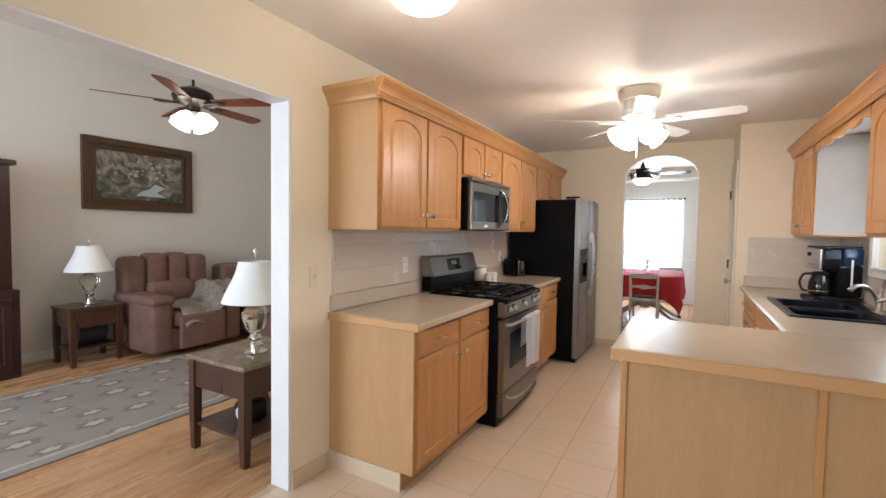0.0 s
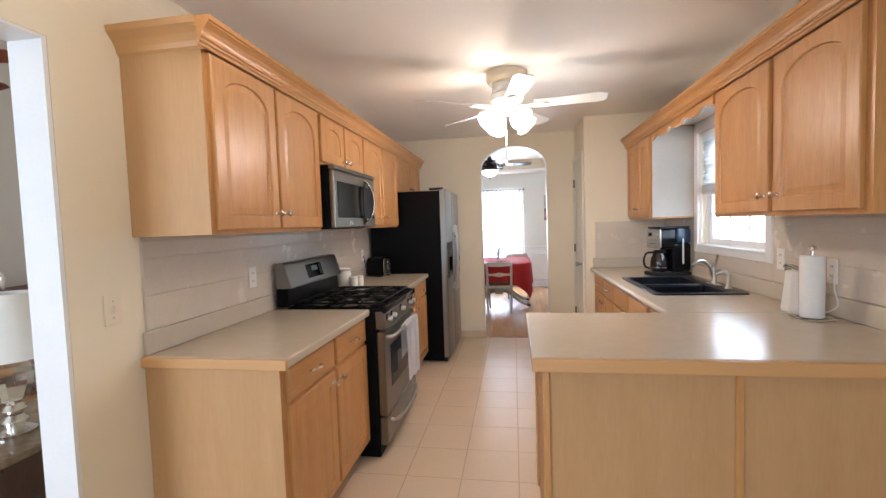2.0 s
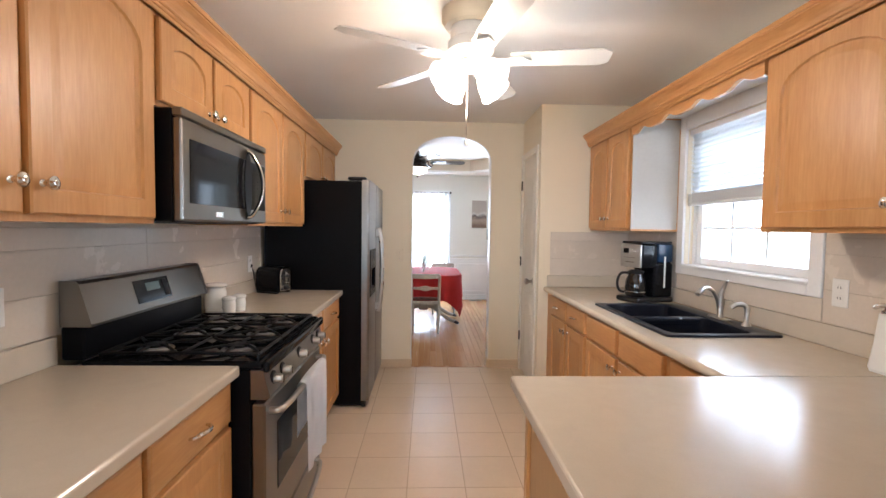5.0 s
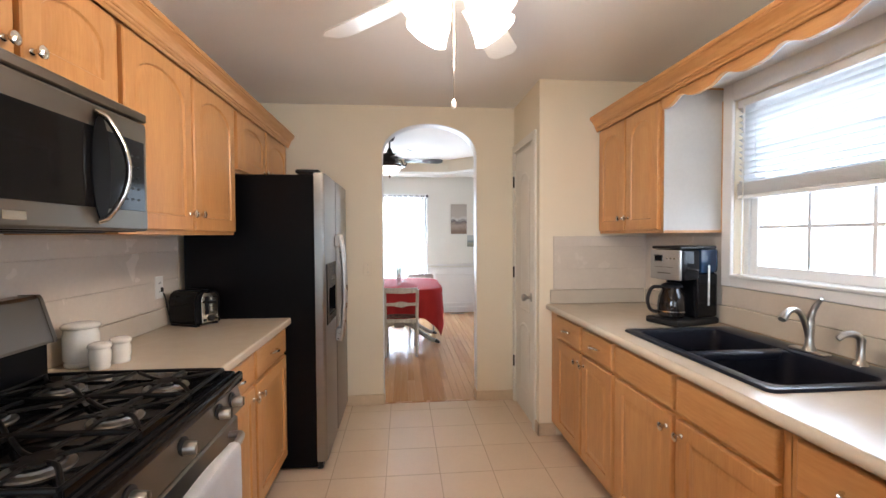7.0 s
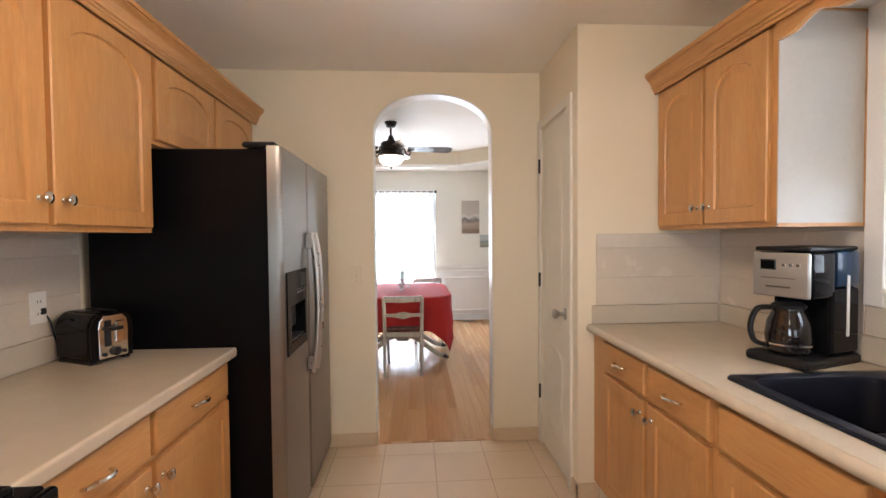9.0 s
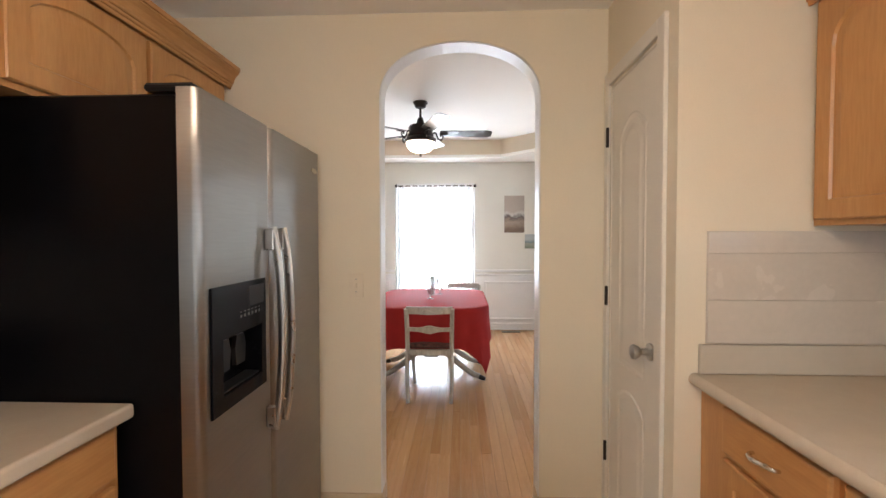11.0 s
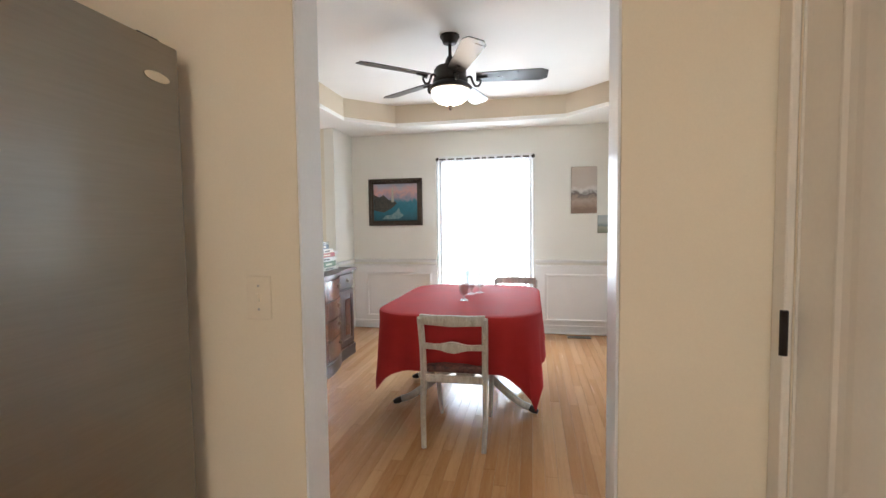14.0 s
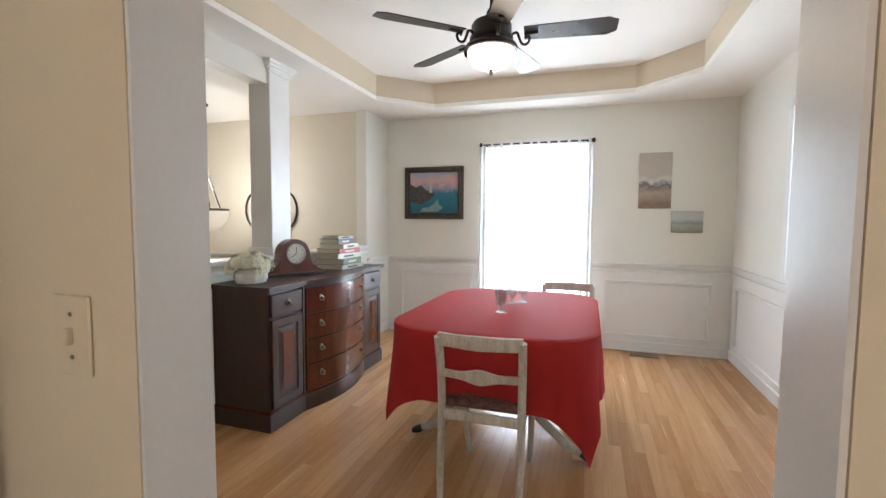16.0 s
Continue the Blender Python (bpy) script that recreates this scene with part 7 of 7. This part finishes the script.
# foyer: iron wall ornament and hanging bowl lamp
orn = thing("wall_ornament", (-3.46, 9.47, 1.4), "dark wrought iron quatrefoil ornament on the foyer wall", "ornament")
cx, cz = -3.46, 1.395
bm = bmesh.new()
for k in range(4):
    a0 = math.pi / 2 * k
    ox, oz = 0.20 * math.cos(a0), 0.21 * math.sin(a0)
    tube(bm, [(cx + ox + 0.155 * math.cos(a0 + t), 9.465, cz + oz + 0.21 * math.sin(a0 + t)) for t in [(-2.1 + 4.2 * j / 16) for j in range(17)]], 0.011, 8)
part("outer_frame", bm, BRONZE, orn, smooth=True)
bm = bmesh.new()
for k in range(4):
    a0 = math.pi / 2 * k + math.pi / 4
    tube(bm, smooth_path([(cx, 9.465, cz), (cx + 0.12 * math.cos(a0), 9.462, cz + 0.10 * math.sin(a0)), (cx + 0.22 * math.cos(a0 + 0.2), 9.462, cz + 0.2 * math.sin(a0 + 0.2)), (cx + 0.27 * math.cos(a0 + 0.65), 9.462, cz + 0.25 * math.sin(a0 + 0.65)), (cx + 0.21 * math.cos(a0 + 0.7), 9.462, cz + 0.19 * math.sin(a0 + 0.7))], 5), 0.008, 6)
lathe(bm, [(0.05, 0), (0.04, -0.012), (0.01, -0.018)], (cx, 9.466, cz), 12, "y")
part("scrollwork", bm, BRONZE, orn, smooth=True)
chx, chy = -3.70, 8.75
ch = thing("pendant_lamp", (chx, chy, TOP), "hanging crystal bowl lamp on chains in the foyer", "pendant lamp")
part("canopy", lathe(bmesh.new(), [(0.07, TOP - 0.0005), (0.068, TOP - 0.02), (0.03, TOP - 0.035)], (chx, chy, 0), 20), BRONZE, ch, smooth=True)
part("stem", tube(bmesh.new(), [(chx, chy, TOP - 0.03), (chx, chy, 1.86)], 0.006, 8), BRONZE, ch)
part("ring_hub", lathe(bmesh.new(), [(0.02, 1.87), (0.04, 1.86), (0.03, 1.84), (0.01, 1.83)], (chx, chy, 0), 14), BRONZE, ch, smooth=True)
for k in range(3):
    a = radians(0 + 120 * k)
    part("chain", tube(bmesh.new(), [(chx + 0.02 * math.cos(a), chy + 0.02 * math.sin(a), 1.845), (chx + 0.225 * math.cos(a), chy + 0.225 * math.sin(a), 1.385)], 0.006, 6), BRONZE, ch)
part("rim", lathe(bmesh.new(), [(0.225, 1.37), (0.24, 1.375), (0.24, 1.392), (0.225, 1.395)], (chx, chy, 0), 32), ANTIQUE, ch, smooth=True)
part("bowl", lathe(bmesh.new(), [(0.232, 1.3695), (0.22, 1.30), (0.17, 1.22), (0.09, 1.17), (0.015, 1.155)], (chx, chy, 0), 32, flute=0.03, flutes=24), glow("lit_crystal_bowl", (1.0, 0.86, 0.62), 0.45), ch, "lit crystal bowl", smooth=True)
bulb((chx, chy, 1.62), 34, 0.1, (1.0, 0.95, 0.88))

# ---- living room ----
pa = framed("painting", "x", -5.6, 1, 2.21, 3.41, 1.57, 2.37, 0.13, 0.05, GOLD_WOOD, STREAM, "large garden stream painting in a carved bronze frame")
bm = bmesh.new()
rnd = random.Random(9)
for k in range(30):
    y, zz, r = 2.66 + 0.5 * rnd.random(), 1.96 + 0.2 * rnd.random(), 0.006 + 0.013 * rnd.random()
    prism(bm, [(y + r * 1.4 * math.cos(a) * (0.7 + 0.5 * rnd.random()), zz + r * math.sin(a) * (0.7 + 0.5 * rnd.random())) for a in [2 * math.pi * j / 7 for j in range(7)]], -5.5795, -5.5785 + 0.0004 * rnd.random(), "x")
tagged(part("blossom_strokes", bm, RUG_LIGHT, pa), kind="stuff")
part("stream_strokes", prism(bmesh.new(), [(2.75, 1.75), (3.10, 1.745), (2.98, 1.80), (3.08, 1.86), (2.96, 1.90), (2.90, 1.84), (2.80, 1.80)], -5.5795, -5.578, "x"), MEADOW, pa)

rug = thing("area_rug", (-4.0, 1.3, 0), "grey-beige woven rug with rose floral motifs on the oak floor", "rug")
part("field", boxes((-4.62, -3.06, -0.6, 2.72, 0.0005, 0.012), r=0.004), RUG, rug)
rnd = random.Random(3)
for i in range(6):
    for j in range(9):
        x, y = -4.47 + 0.25 * i + 0.04 * (j % 2), -0.45 + 0.37 * j + 0.1 * (i % 2)
        x, y, big = x + 0.05 * (rnd.random() - 0.5), y + 0.09 * (rnd.random() - 0.5), 0.8 + 0.6 * rnd.random()
        for q, (mat, n, r0) in enumerate(((RUG_MOTIF, 6, 0.085 * big), (RUG_LIGHT, 5, 0.045 * big))):
            bmx = bmesh.new()
            pts = [(x + r0 * (0.55 + 0.45 * abs(math.cos(n * a / 2 + i))) * math.cos(a) * 0.75, y + r0 * (0.55 + 0.45 * abs(math.cos(n * a / 2 + i))) * math.sin(a) * 1.25) for a in [2 * math.pi * k / 18 for k in range(18)]]
            prism(bmx, pts, 0.0122, 0.0132 + 0.0008 * q, "z")
            part(("motif", "motif_centre")[q], bmx, mat, rug)
part("border", boxes((-4.55, -4.52, -0.53, 2.65, 0.0122, 0.0134), (-3.16, -3.13, -0.53, 2.65, 0.0122, 0.0134), (-4.52, -3.16, 2.62, 2.65, 0.0122, 0.0134), (-4.52, -3.16, -0.53, -0.50, 0.0122, 0.0134)), RUG_LIGHT, rug)


def end_table(x0, x1, y0, y1, h, label, marble):
    t = thing("end_table", ((x0 + x1) / 2, (y0 + y1) / 2, 0), label, "table", "end tables")
    part("tabletop", boxes((x0 - 0.012, x1 + 0.012, y0 - 0.012, y1 + 0.012, h - 0.028, h), r=0.008, seg=2), MARBLE if marble else WALNUT, t)
    part("apron", boxes((x0 + 0.012, x1 - 0.012, y0 + 0.012, y1 - 0.012, h - 0.2, h - 0.0285)), WALNUT, t)
    for a in (x0 + 0.026, x1 - 0.026):
        for b in (y0 + 0.026, y1 - 0.026):
            part("leg", loops(bmesh.new(), [[(a + s * u, b + s * v, z) for u, v in ((-1, -1), (1, -1), (1, 1), (-1, 1))] for s, z in ((0.02, 0.0), (0.026, 0.25), (0.026, h - 0.029))]), WALNUT, t)
    part("shelf", boxes((x0 + 0.02, x1 - 0.02, y0 + 0.02, y1 - 0.02, 0.15, 0.17), r=0.003), WALNUT, t)
    return t


end_table(-2.56, -2.03, 1.56, 2.12, 0.60, "dark wood end table with a brown marble top by the opening", True)
end_table(-5.42, -5.02, 1.88, 2.33, 0.58, "dark wood end table beside the recliner", False)


def table_lamp(x, y, z0, label, s=1.0):
    t = thing("table_lamp", (x, y, z0), label, "lamp", "table lamps")
    part("base", lathe(bmesh.new(), [(r * s, h * s) for r, h in ((0.075, 0), (0.078, 0.012), (0.06, 0.022), (0.035, 0.035), (0.05, 0.06), (0.03, 0.085), (0.045, 0.11), (0.028, 0.135))], (x, y, z0), 20), CHROME, t, smooth=True)
    part("body", lathe(bmesh.new(), [(r * s, h * s) for r, h in ((0.028, 0.1355), (0.06, 0.17), (0.085, 0.23), (0.09, 0.28), (0.07, 0.31), (0.03, 0.33), (0.045, 0.335), (0.045, 0.345), (0.012, 0.35))], (x, y, z0), 12), CRYSTAL, t, "champagne crystal body")
    part("stem", tube(bmesh.new(), [(x, y, z0 + 0.345 * s), (x, y, z0 + 0.60 * s)], 0.006, 8), CHROME, t)
    sh = [(r * s, h * s) for r, h in ((0.215, 0.36), (0.19, 0.42), (0.155, 0.49), (0.125, 0.56), (0.105, 0.635), (0.10, 0.635), (0.12, 0.56), (0.15, 0.49), (0.186, 0.42), (0.211, 0.36))]
    bm = bmesh.new()
    rings = []
    for r, h in sh:
        rings.append([bm.verts.new((x + r * math.cos(2 * math.pi * k / 32), y + r * math.sin(2 * math.pi * k / 32), z0 + h)) for k in range(32)])
    for a, b in zip(rings, rings[1:] + rings[:1]):
        for k in range(32):
            bm.faces.new((a[k], a[(k + 1) % 32], b[(k + 1) % 32], b[k]))
    bmesh.ops.recalc_face_normals(bm, faces=bm.faces)
    part("shade", bm, SHADE, t, "flared cream fabric shade", smooth=True)
    part("finial", lathe(bmesh.new(), [(0.006, 0.6), (0.012, 0.64), (0.012, 0.655), (0.003, 0.67)], (x, y, z0), 10), CHROME, t, smooth=True)
    return t


table_lamp(-2.24, 1.80, 0.60, "crystal table lamp with a cream flared shade by the opening", 0.92)
table_lamp(-5.22, 2.12, 0.58, "crystal table lamp with a white shade beside the recliner", 0.95)
sp = thing("alarm_clock", (-2.25, 1.78, 0.17), "small black clock with a white dial on the shelf", "clock")
part("case", boxes((-2.33, -2.19, 1.70, 1.86, 0.1705, 0.30), r=0.03, seg=3), RUBBER, sp, smooth=True)
part("dial", lathe(bmesh.new(), [(0.045, 0.0), (0.044, -0.004), (0.005, -0.0045)], (-2.25, 1.6995, 0.235), 20, "y"), DIAL, sp)
bag = thing("duffel_bag", (-5.22, 2.1, 0.17), "black nylon bag on the end table's shelf", "bag")
part("sack", lathe(bmesh.new(), [(0.10, -0.14), (0.13, -0.12), (0.135, 0.0), (0.13, 0.12), (0.10, 0.14)], (-5.22, 2.1, 0.306), 16, "y"), FABRIC_DARK, bag, smooth=True)


def cushion(x0, x1, y0, y1, z0, z1, r, seed=0):
    bm = boxes((x0, x1, y0, y1, z0, z1), r=r, seg=4)
    return bm


rec = thing("recliner", (-4.95, 2.85, 0), "mauve-brown suede recliner with a tufted back", "recliner")
RX0, RX1 = -5.48, -4.60
part("base", cushion(RX0 + 0.1, RX1 - 0.03, 2.56, 3.28, 0.06, 0.30, 0.03), SUEDE, rec, smooth=True)
part("arm", cushion(RX0 + 0.05, RX1, 2.40, 2.63, 0.05, 0.60, 0.06), SUEDE, rec, smooth=True)
part("arm", cushion(RX0 + 0.05, RX1, 3.21, 3.44, 0.05, 0.60, 0.06), SUEDE, rec, smooth=True)
part("arm_pad", cushion(RX0 + 0.1, RX1 + 0.02, 2.39, 2.64, 0.56, 0.66, 0.045), SUEDE, rec, smooth=True)
part("arm_pad", cushion(RX0 + 0.1, RX1 + 0.02, 3.20, 3.45, 0.56, 0.66, 0.045), SUEDE, rec, smooth=True)
part("seat_cushion", cushion(RX0 + 0.25, RX1 - 0.01, 2.64, 3.20, 0.301, 0.48, 0.06), SUEDE, rec, smooth=True)
for k in range(4):
    y0 = 2.44 + 0.24 * k
    part("back_cushion", turned(cushion(RX0 + 0.02, RX0 + 0.27, y0, y0 + 0.239, 0.44, 1.08 - 0.03 * (k in (0, 3)), 0.07), 0, 0, 0), SUEDE, rec, smooth=True)
part("lumbar_cushion", cushion(RX0 + 0.2, RX0 + 0.37, 2.66, 3.18, 0.47, 0.76, 0.07), SUEDE, rec, smooth=True)
part("footrest", cushion(RX1 + 0.01, RX1 + 0.07, 2.66, 3.18, 0.08, 0.44, 0.03), SUEDE, rec, smooth=True)
sof = thing("loveseat", (-4.5, 4.2, 0), "brown suede loveseat end with a rust cushion", "sofa")
part("base", cushion(-5.4, -4.3, 3.62, 4.75, 0.06, 0.42, 0.05), SUEDE, sof, smooth=True)
part("arm", cushion(-5.4, -4.25, 3.55, 3.75, 0.05, 0.62, 0.06), SUEDE, sof, smooth=True)
part("back", cushion(-5.5, -5.2, 3.6, 4.8, 0.3, 0.9, 0.07), SUEDE, sof, smooth=True)
part("seat_cushion", cushion(-5.2, -4.27, 3.76, 4.7, 0.421, 0.56, 0.05), material("rust_cushion", (0.20, 0.07, 0.035), 0.9, vary=0.1, scale=8, fine=160, bump=0.3), sof, smooth=True)
thr = thing("throw_blanket", (-4.9, 2.95, 0.5), "pale patterned throw draped over the recliner seat", "blanket")
def throw_fn(a, b):
    y = 2.70 + 0.76 * a
    s = b
    x = -5.13 + 0.63 * s - 0.10 * a
    z = 0.525 + 0.20 * min(1, max(0, a - 0.50) / 0.18) + 0.02 * math.sin(a * 17 + s * 6) + 0.015 * math.sin(s * 19 + a * 4)
    if s > 0.83:
        z -= (s - 0.83) * 1.2 * (1 - 0.3 * a)
    return (x, y, z)
bm = sheet(bmesh.new(), 30, 30, throw_fn)
bmesh.ops.solidify(bm, geom=bm.faces, thickness=0.008)
part("fabric", bm, THROW, thr, smooth=True)

china = thing("china_cabinet", (-5.35, 1.2, 0), "dark cherry china cabinet with glazed doors", "cabinet")
part("lower_case", boxes((-5.58, -5.12, 0.66, 1.74, 0.0, 0.80), r=0.006), MAHOGANY_DARK, china)
part("upper_frame", boxes((-5.58, -5.20, 0.70, 0.76, 0.801, 1.92), (-5.58, -5.20, 1.655, 1.715, 0.801, 1.92), (-5.58, -5.20, 0.76, 1.655, 1.86, 1.92), (-5.58, -5.56, 0.76, 1.655, 0.801, 1.86), r=0.004), MAHOGANY_DARK, china)
part("cornice", boxes((-5.59, -5.16, 0.66, 1.755, 1.921, 1.97), r=0.012), MAHOGANY_DARK, china)
part("door_stile", boxes((-5.20, -5.18, 1.18, 1.235, 0.81, 1.86), (-5.20, -5.18, 1.60, 1.655, 0.81, 1.86), (-5.20, -5.18, 0.76, 0.815, 0.81, 1.86)), MAHOGANY_DARK, china)
for zz in (1.14, 1.48):
    part("shelf", boxes((-5.555, -5.21, 0.77, 1.645, zz, zz + 0.012)), TUMBLER, china)
part("cupboard_door", panel_door(1.24, 1.68, 0.08, 0.72, lambda u, v, n: (-5.12 + n, u, v)), MAHOGANY_DARK, china)
for k, (y, zz) in enumerate(((1.52, 1.152), (1.40, 1.152), (1.55, 1.492), (1.42, 1.492), (1.5, 0.802))):
    d = thing("china_bowl", (-5.38, y - 0.19, zz), "white china bowl on the cabinet shelf", "bowl", "china in the cabinet")
    part("bowl", lathe(bmesh.new(), [(0.03, 0), (0.03, 0.006), (0.055, 0.03), (0.062, 0.06), (0.058, 0.06), (0.05, 0.034), (0.005, 0.012)], (-5.38, y - 0.19, zz + 0.0005), 20), CERAMIC, d, smooth=True)

china.location.y -= 0.19
lx, ly = -3.60, 2.24
lf = fan((lx, ly, 3.75), "bronze ceiling fan with cherry blades and lit glass shades", BLADE_RED, BRONZE, BRONZE, 3.75, 2.45, 0.70, 23,
         [(0.04, 2.59), (0.09, 2.57), (0.15, 2.54), (0.165, 2.50), (0.15, 2.46), (0.09, 2.435), (0.06, 2.42), (0.05, 2.39)], blade_w=0.14)
part("downrod", tube(bmesh.new(), [(lx, ly, 3.749), (lx, ly, 2.58)], 0.012, 10), BRONZE, lf)
part("light_hub", lathe(bmesh.new(), [(0.06, 2.389), (0.07, 2.37), (0.05, 2.35), (0.02, 2.34)], (lx, ly, 0), 20), BRONZE, lf, smooth=True)
for k in range(4):
    a = radians(20 + 90 * k)
    tip = Matrix.Translation((lx + 0.05 * math.cos(a), ly + 0.05 * math.sin(a), 2.37)) @ Matrix.Rotation(a, 4, "Z") @ Matrix.Rotation(radians(143), 4, "Y")
    bm = lathe(bmesh.new(), [(0.022, 0.015), (0.03, 0.025), (0.05, 0.05), (0.068, 0.09), (0.078, 0.125), (0.085, 0.14), (0.078, 0.14), (0.06, 0.10), (0.02, 0.05)], (0, 0, 0), 24, flute=0.05, flutes=8)
    bmesh.ops.transform(bm, matrix=tip, verts=bm.verts)
    part("glass_shade", bm, GLASS_LIT, lf, "lit white glass shade", smooth=True)
bulb((lx, ly, 2.15), 12, 0.1, WARM)

# ---- pieces of floors and walls ----
def piece_mesh(name, sx, sy, sz, g, mat):
    """A thin slab with eased top edges, its base at z = 0."""
    bm = bmesh.new()
    rows = [[(x * sx / 2, y * sy / 2, 0) for x, y in ((-1, -1), (1, -1), (1, 1), (-1, 1))], [(x * sx / 2, y * sy / 2, sz - g) for x, y in ((-1, -1), (1, -1), (1, 1), (-1, 1))], [(x * (sx / 2 - g), y * (sy / 2 - g), sz) for x, y in ((-1, -1), (1, -1), (1, 1), (-1, 1))]]
    loops(bm, rows)
    me = bpy.data.meshes.new(name)
    bm.to_mesh(me)
    bm.free()
    me.materials.append(mat)
    return me


tile_me = piece_mesh("floor_tile", 0.309, 0.315, 0.004, 0.0015, FLOOR_TILE)
PITX, PITY = 0.313, 0.319
cells = []
for i in range(-6, 7):
    for j in range(-24, 4):
        x, y = -0.335 + PITX * i, 5.05 + PITY * j
        if x - PITX / 2 < LEFT - 0.15 or x + PITX / 2 > RIGHT + 0.17 or y + PITY / 2 > FAR + 0.18 or y - PITY / 2 < BACK:
            continue
        if x < LEFT + 0.3 and y > 1.95 or x > 0.95 and y > 2.1:      # under the cabinets
            continue
        cells.append((x, y))
rnd = random.Random(2)
for x, y in cells:
    x0, x1 = max(x - PITX / 2 + 0.002, LEFT - 0.13), min(x + PITX / 2 - 0.002, RIGHT - 0.001)
    y0, y1 = y - PITY / 2 + 0.002, min(y + PITY / 2 - 0.002, FAR + 0.008)
    if x1 - x0 < 0.03 or y1 - y0 < 0.03:
        continue
    ob = new("tile", tile_me)
    ob.location = ((x0 + x1) / 2, (y0 + y1) / 2, -0.0042 + 0.0004 * rnd.random())
    ob.scale = ((x1 - x0) / 0.309, (y1 - y0) / 0.315, 1)
    ob.parent = floor_kitchen

plank_me = piece_mesh("floor_board", 0.0635, 1.0, 0.003, 0.0006, OAK)
rnd = random.Random(11)
PW = 0.0645
n_col = int((DR - DL) / PW) + 1
count = 0
for i in range(n_col):
    x0 = DL + PW * i
    y = FAR + 0.012 - rnd.random() * 0.9
    while y < DF:
        ln = 0.8 + rnd.random() * 1.1
        a, b = max(y, FAR + 0.012), min(y + ln - 0.001, DF - 0.001)
        y += ln
        if b - a < 0.04:
            continue
        ob = new("board", plank_me)
        ob.location = (x0 + PW / 2, (a + b) / 2, -0.0032 + 0.0003 * rnd.random())
        ob.scale = (1, b - a, 1)
        ob.parent = floor_dining
        count += 1
structure("trim_threshold", boxes((AX0, AX1, FAR + 0.009, FAR + 0.035, -0.002, 0.003), r=0.001), OAK_X, "thin oak threshold strip under the arch", "trim")

# living room boards
living_me = piece_mesh("floor_board", 0.0808, 1.0, 0.0036, 0.0006, OAK_X)
rnd = random.Random(4)
for i in range(47):
    x0 = -5.6 + 0.082 * i
    if x0 + 0.082 > LEFT - 0.135:
        break
    y = BACK - rnd.random()
    while y < 5.28:
        ln = 0.6 + rnd.random() * 0.9
        a, b = max(y, BACK), min(y + ln, 5.28)
        if b - a > 0.05:
            ob = new("board", living_me)
            ob.location = (x0 + 0.041, (a + b - 0.0015) / 2, -0.0038)
            ob.scale = (1, b - 0.0015 - a, 1)
            ob.parent = floor_living
        y += ln

# backsplash tiles in rows
splash = {}
for name, label in (("backsplash_west", "white glazed tile backsplash behind the range"), ("backsplash_east", "white glazed tile backsplash under the window"), ("backsplash_pantry", "white glazed tile backsplash on the pantry wall")):
    if name.endswith("west"):
        b = boxes((LEFT + 0.0006, LEFT + 0.0045, 1.87, 4.67, 1.013, UB - 0.001))
    elif name.endswith("east"):
        b = boxes((RIGHT - 0.0045, RIGHT - 0.0006, 1.95, WY0 - 0.071, 1.013, UB - 0.001), (RIGHT - 0.0045, RIGHT - 0.0006, WY0 - 0.071, WY1 + 0.071, 1.013, WZ0 - 0.051), (RIGHT - 0.0045, RIGHT - 0.0006, WY1 + 0.071, PY - 0.001, 1.013, UB - 0.001))
    else:
        b = boxes((0.642, RIGHT - 0.005, PY - 0.0045, PY - 0.0006, 1.013, 1.378))
    splash[name] = structure(name, b, GROUT, label, "backsplash")
TW = 1.45
wall_tile = {}


def lay(parent, face, normal, u0, u1, rows, skip=None):
    for z0, z1 in rows:
        u = u0
        while u < u1 - 0.02:
            e = min(u + TW, u1)
            if not (skip and skip(u, e, z0, z1)):
                key = (round(e - u, 3), round(z1 - z0, 3), normal)
                if key not in wall_tile:
                    bm = bmesh.new()
                    w, h = e - u - 0.0015, z1 - z0 - 0.0015
                    def at(p, q, d):
                        return {"+x": (d, p, q), "-x": (-d, p, q), "-y": (p, -d, q)}[normal]
                    loops(bm, [[at(a * (w / 2 - g), b * (h / 2 - g), d) for a, b in ((-1, -1), (1, -1), (1, 1), (-1, 1))] for g, d in ((0, 0), (0, 0.0028), (0.0016, 0.004))])
                    me = bpy.data.meshes.new("wall_tile")
                    bm.to_mesh(me)
                    bm.free()
                    me.materials.append(SPLASH)
                    wall_tile[key] = me
                ob = new("tile", wall_tile[key])
                c = (u + e) / 2
                ob.location = {"+x": (face, c, (z0 + z1) / 2), "-x": (face, c, (z0 + z1) / 2), "-y": (c, face, (z0 + z1) / 2)}[normal]
                ob.parent = parent
            u = e


ROWS3 = [(1.0135, 1.155), (1.155, 1.307), (1.307, 1.378)]
lay(splash["backsplash_west"], LEFT + 0.0043, "+x", 1.872, 4.668, ROWS3)
lay(splash["backsplash_pantry"], PY - 0.0043, "-y", 0.643, RIGHT - 0.006, ROWS3)
lay(splash["backsplash_east"], RIGHT - 0.0043, "-x", 1.952, WY0 - 0.072, ROWS3)
lay(splash["backsplash_east"], RIGHT - 0.0043, "-x", WY0 - 0.07, WY1 + 0.07, [(1.0135, WZ0 - 0.052)])
lay(splash["backsplash_east"], RIGHT - 0.0043, "-x", WY1 + 0.072, PY - 0.008, ROWS3)
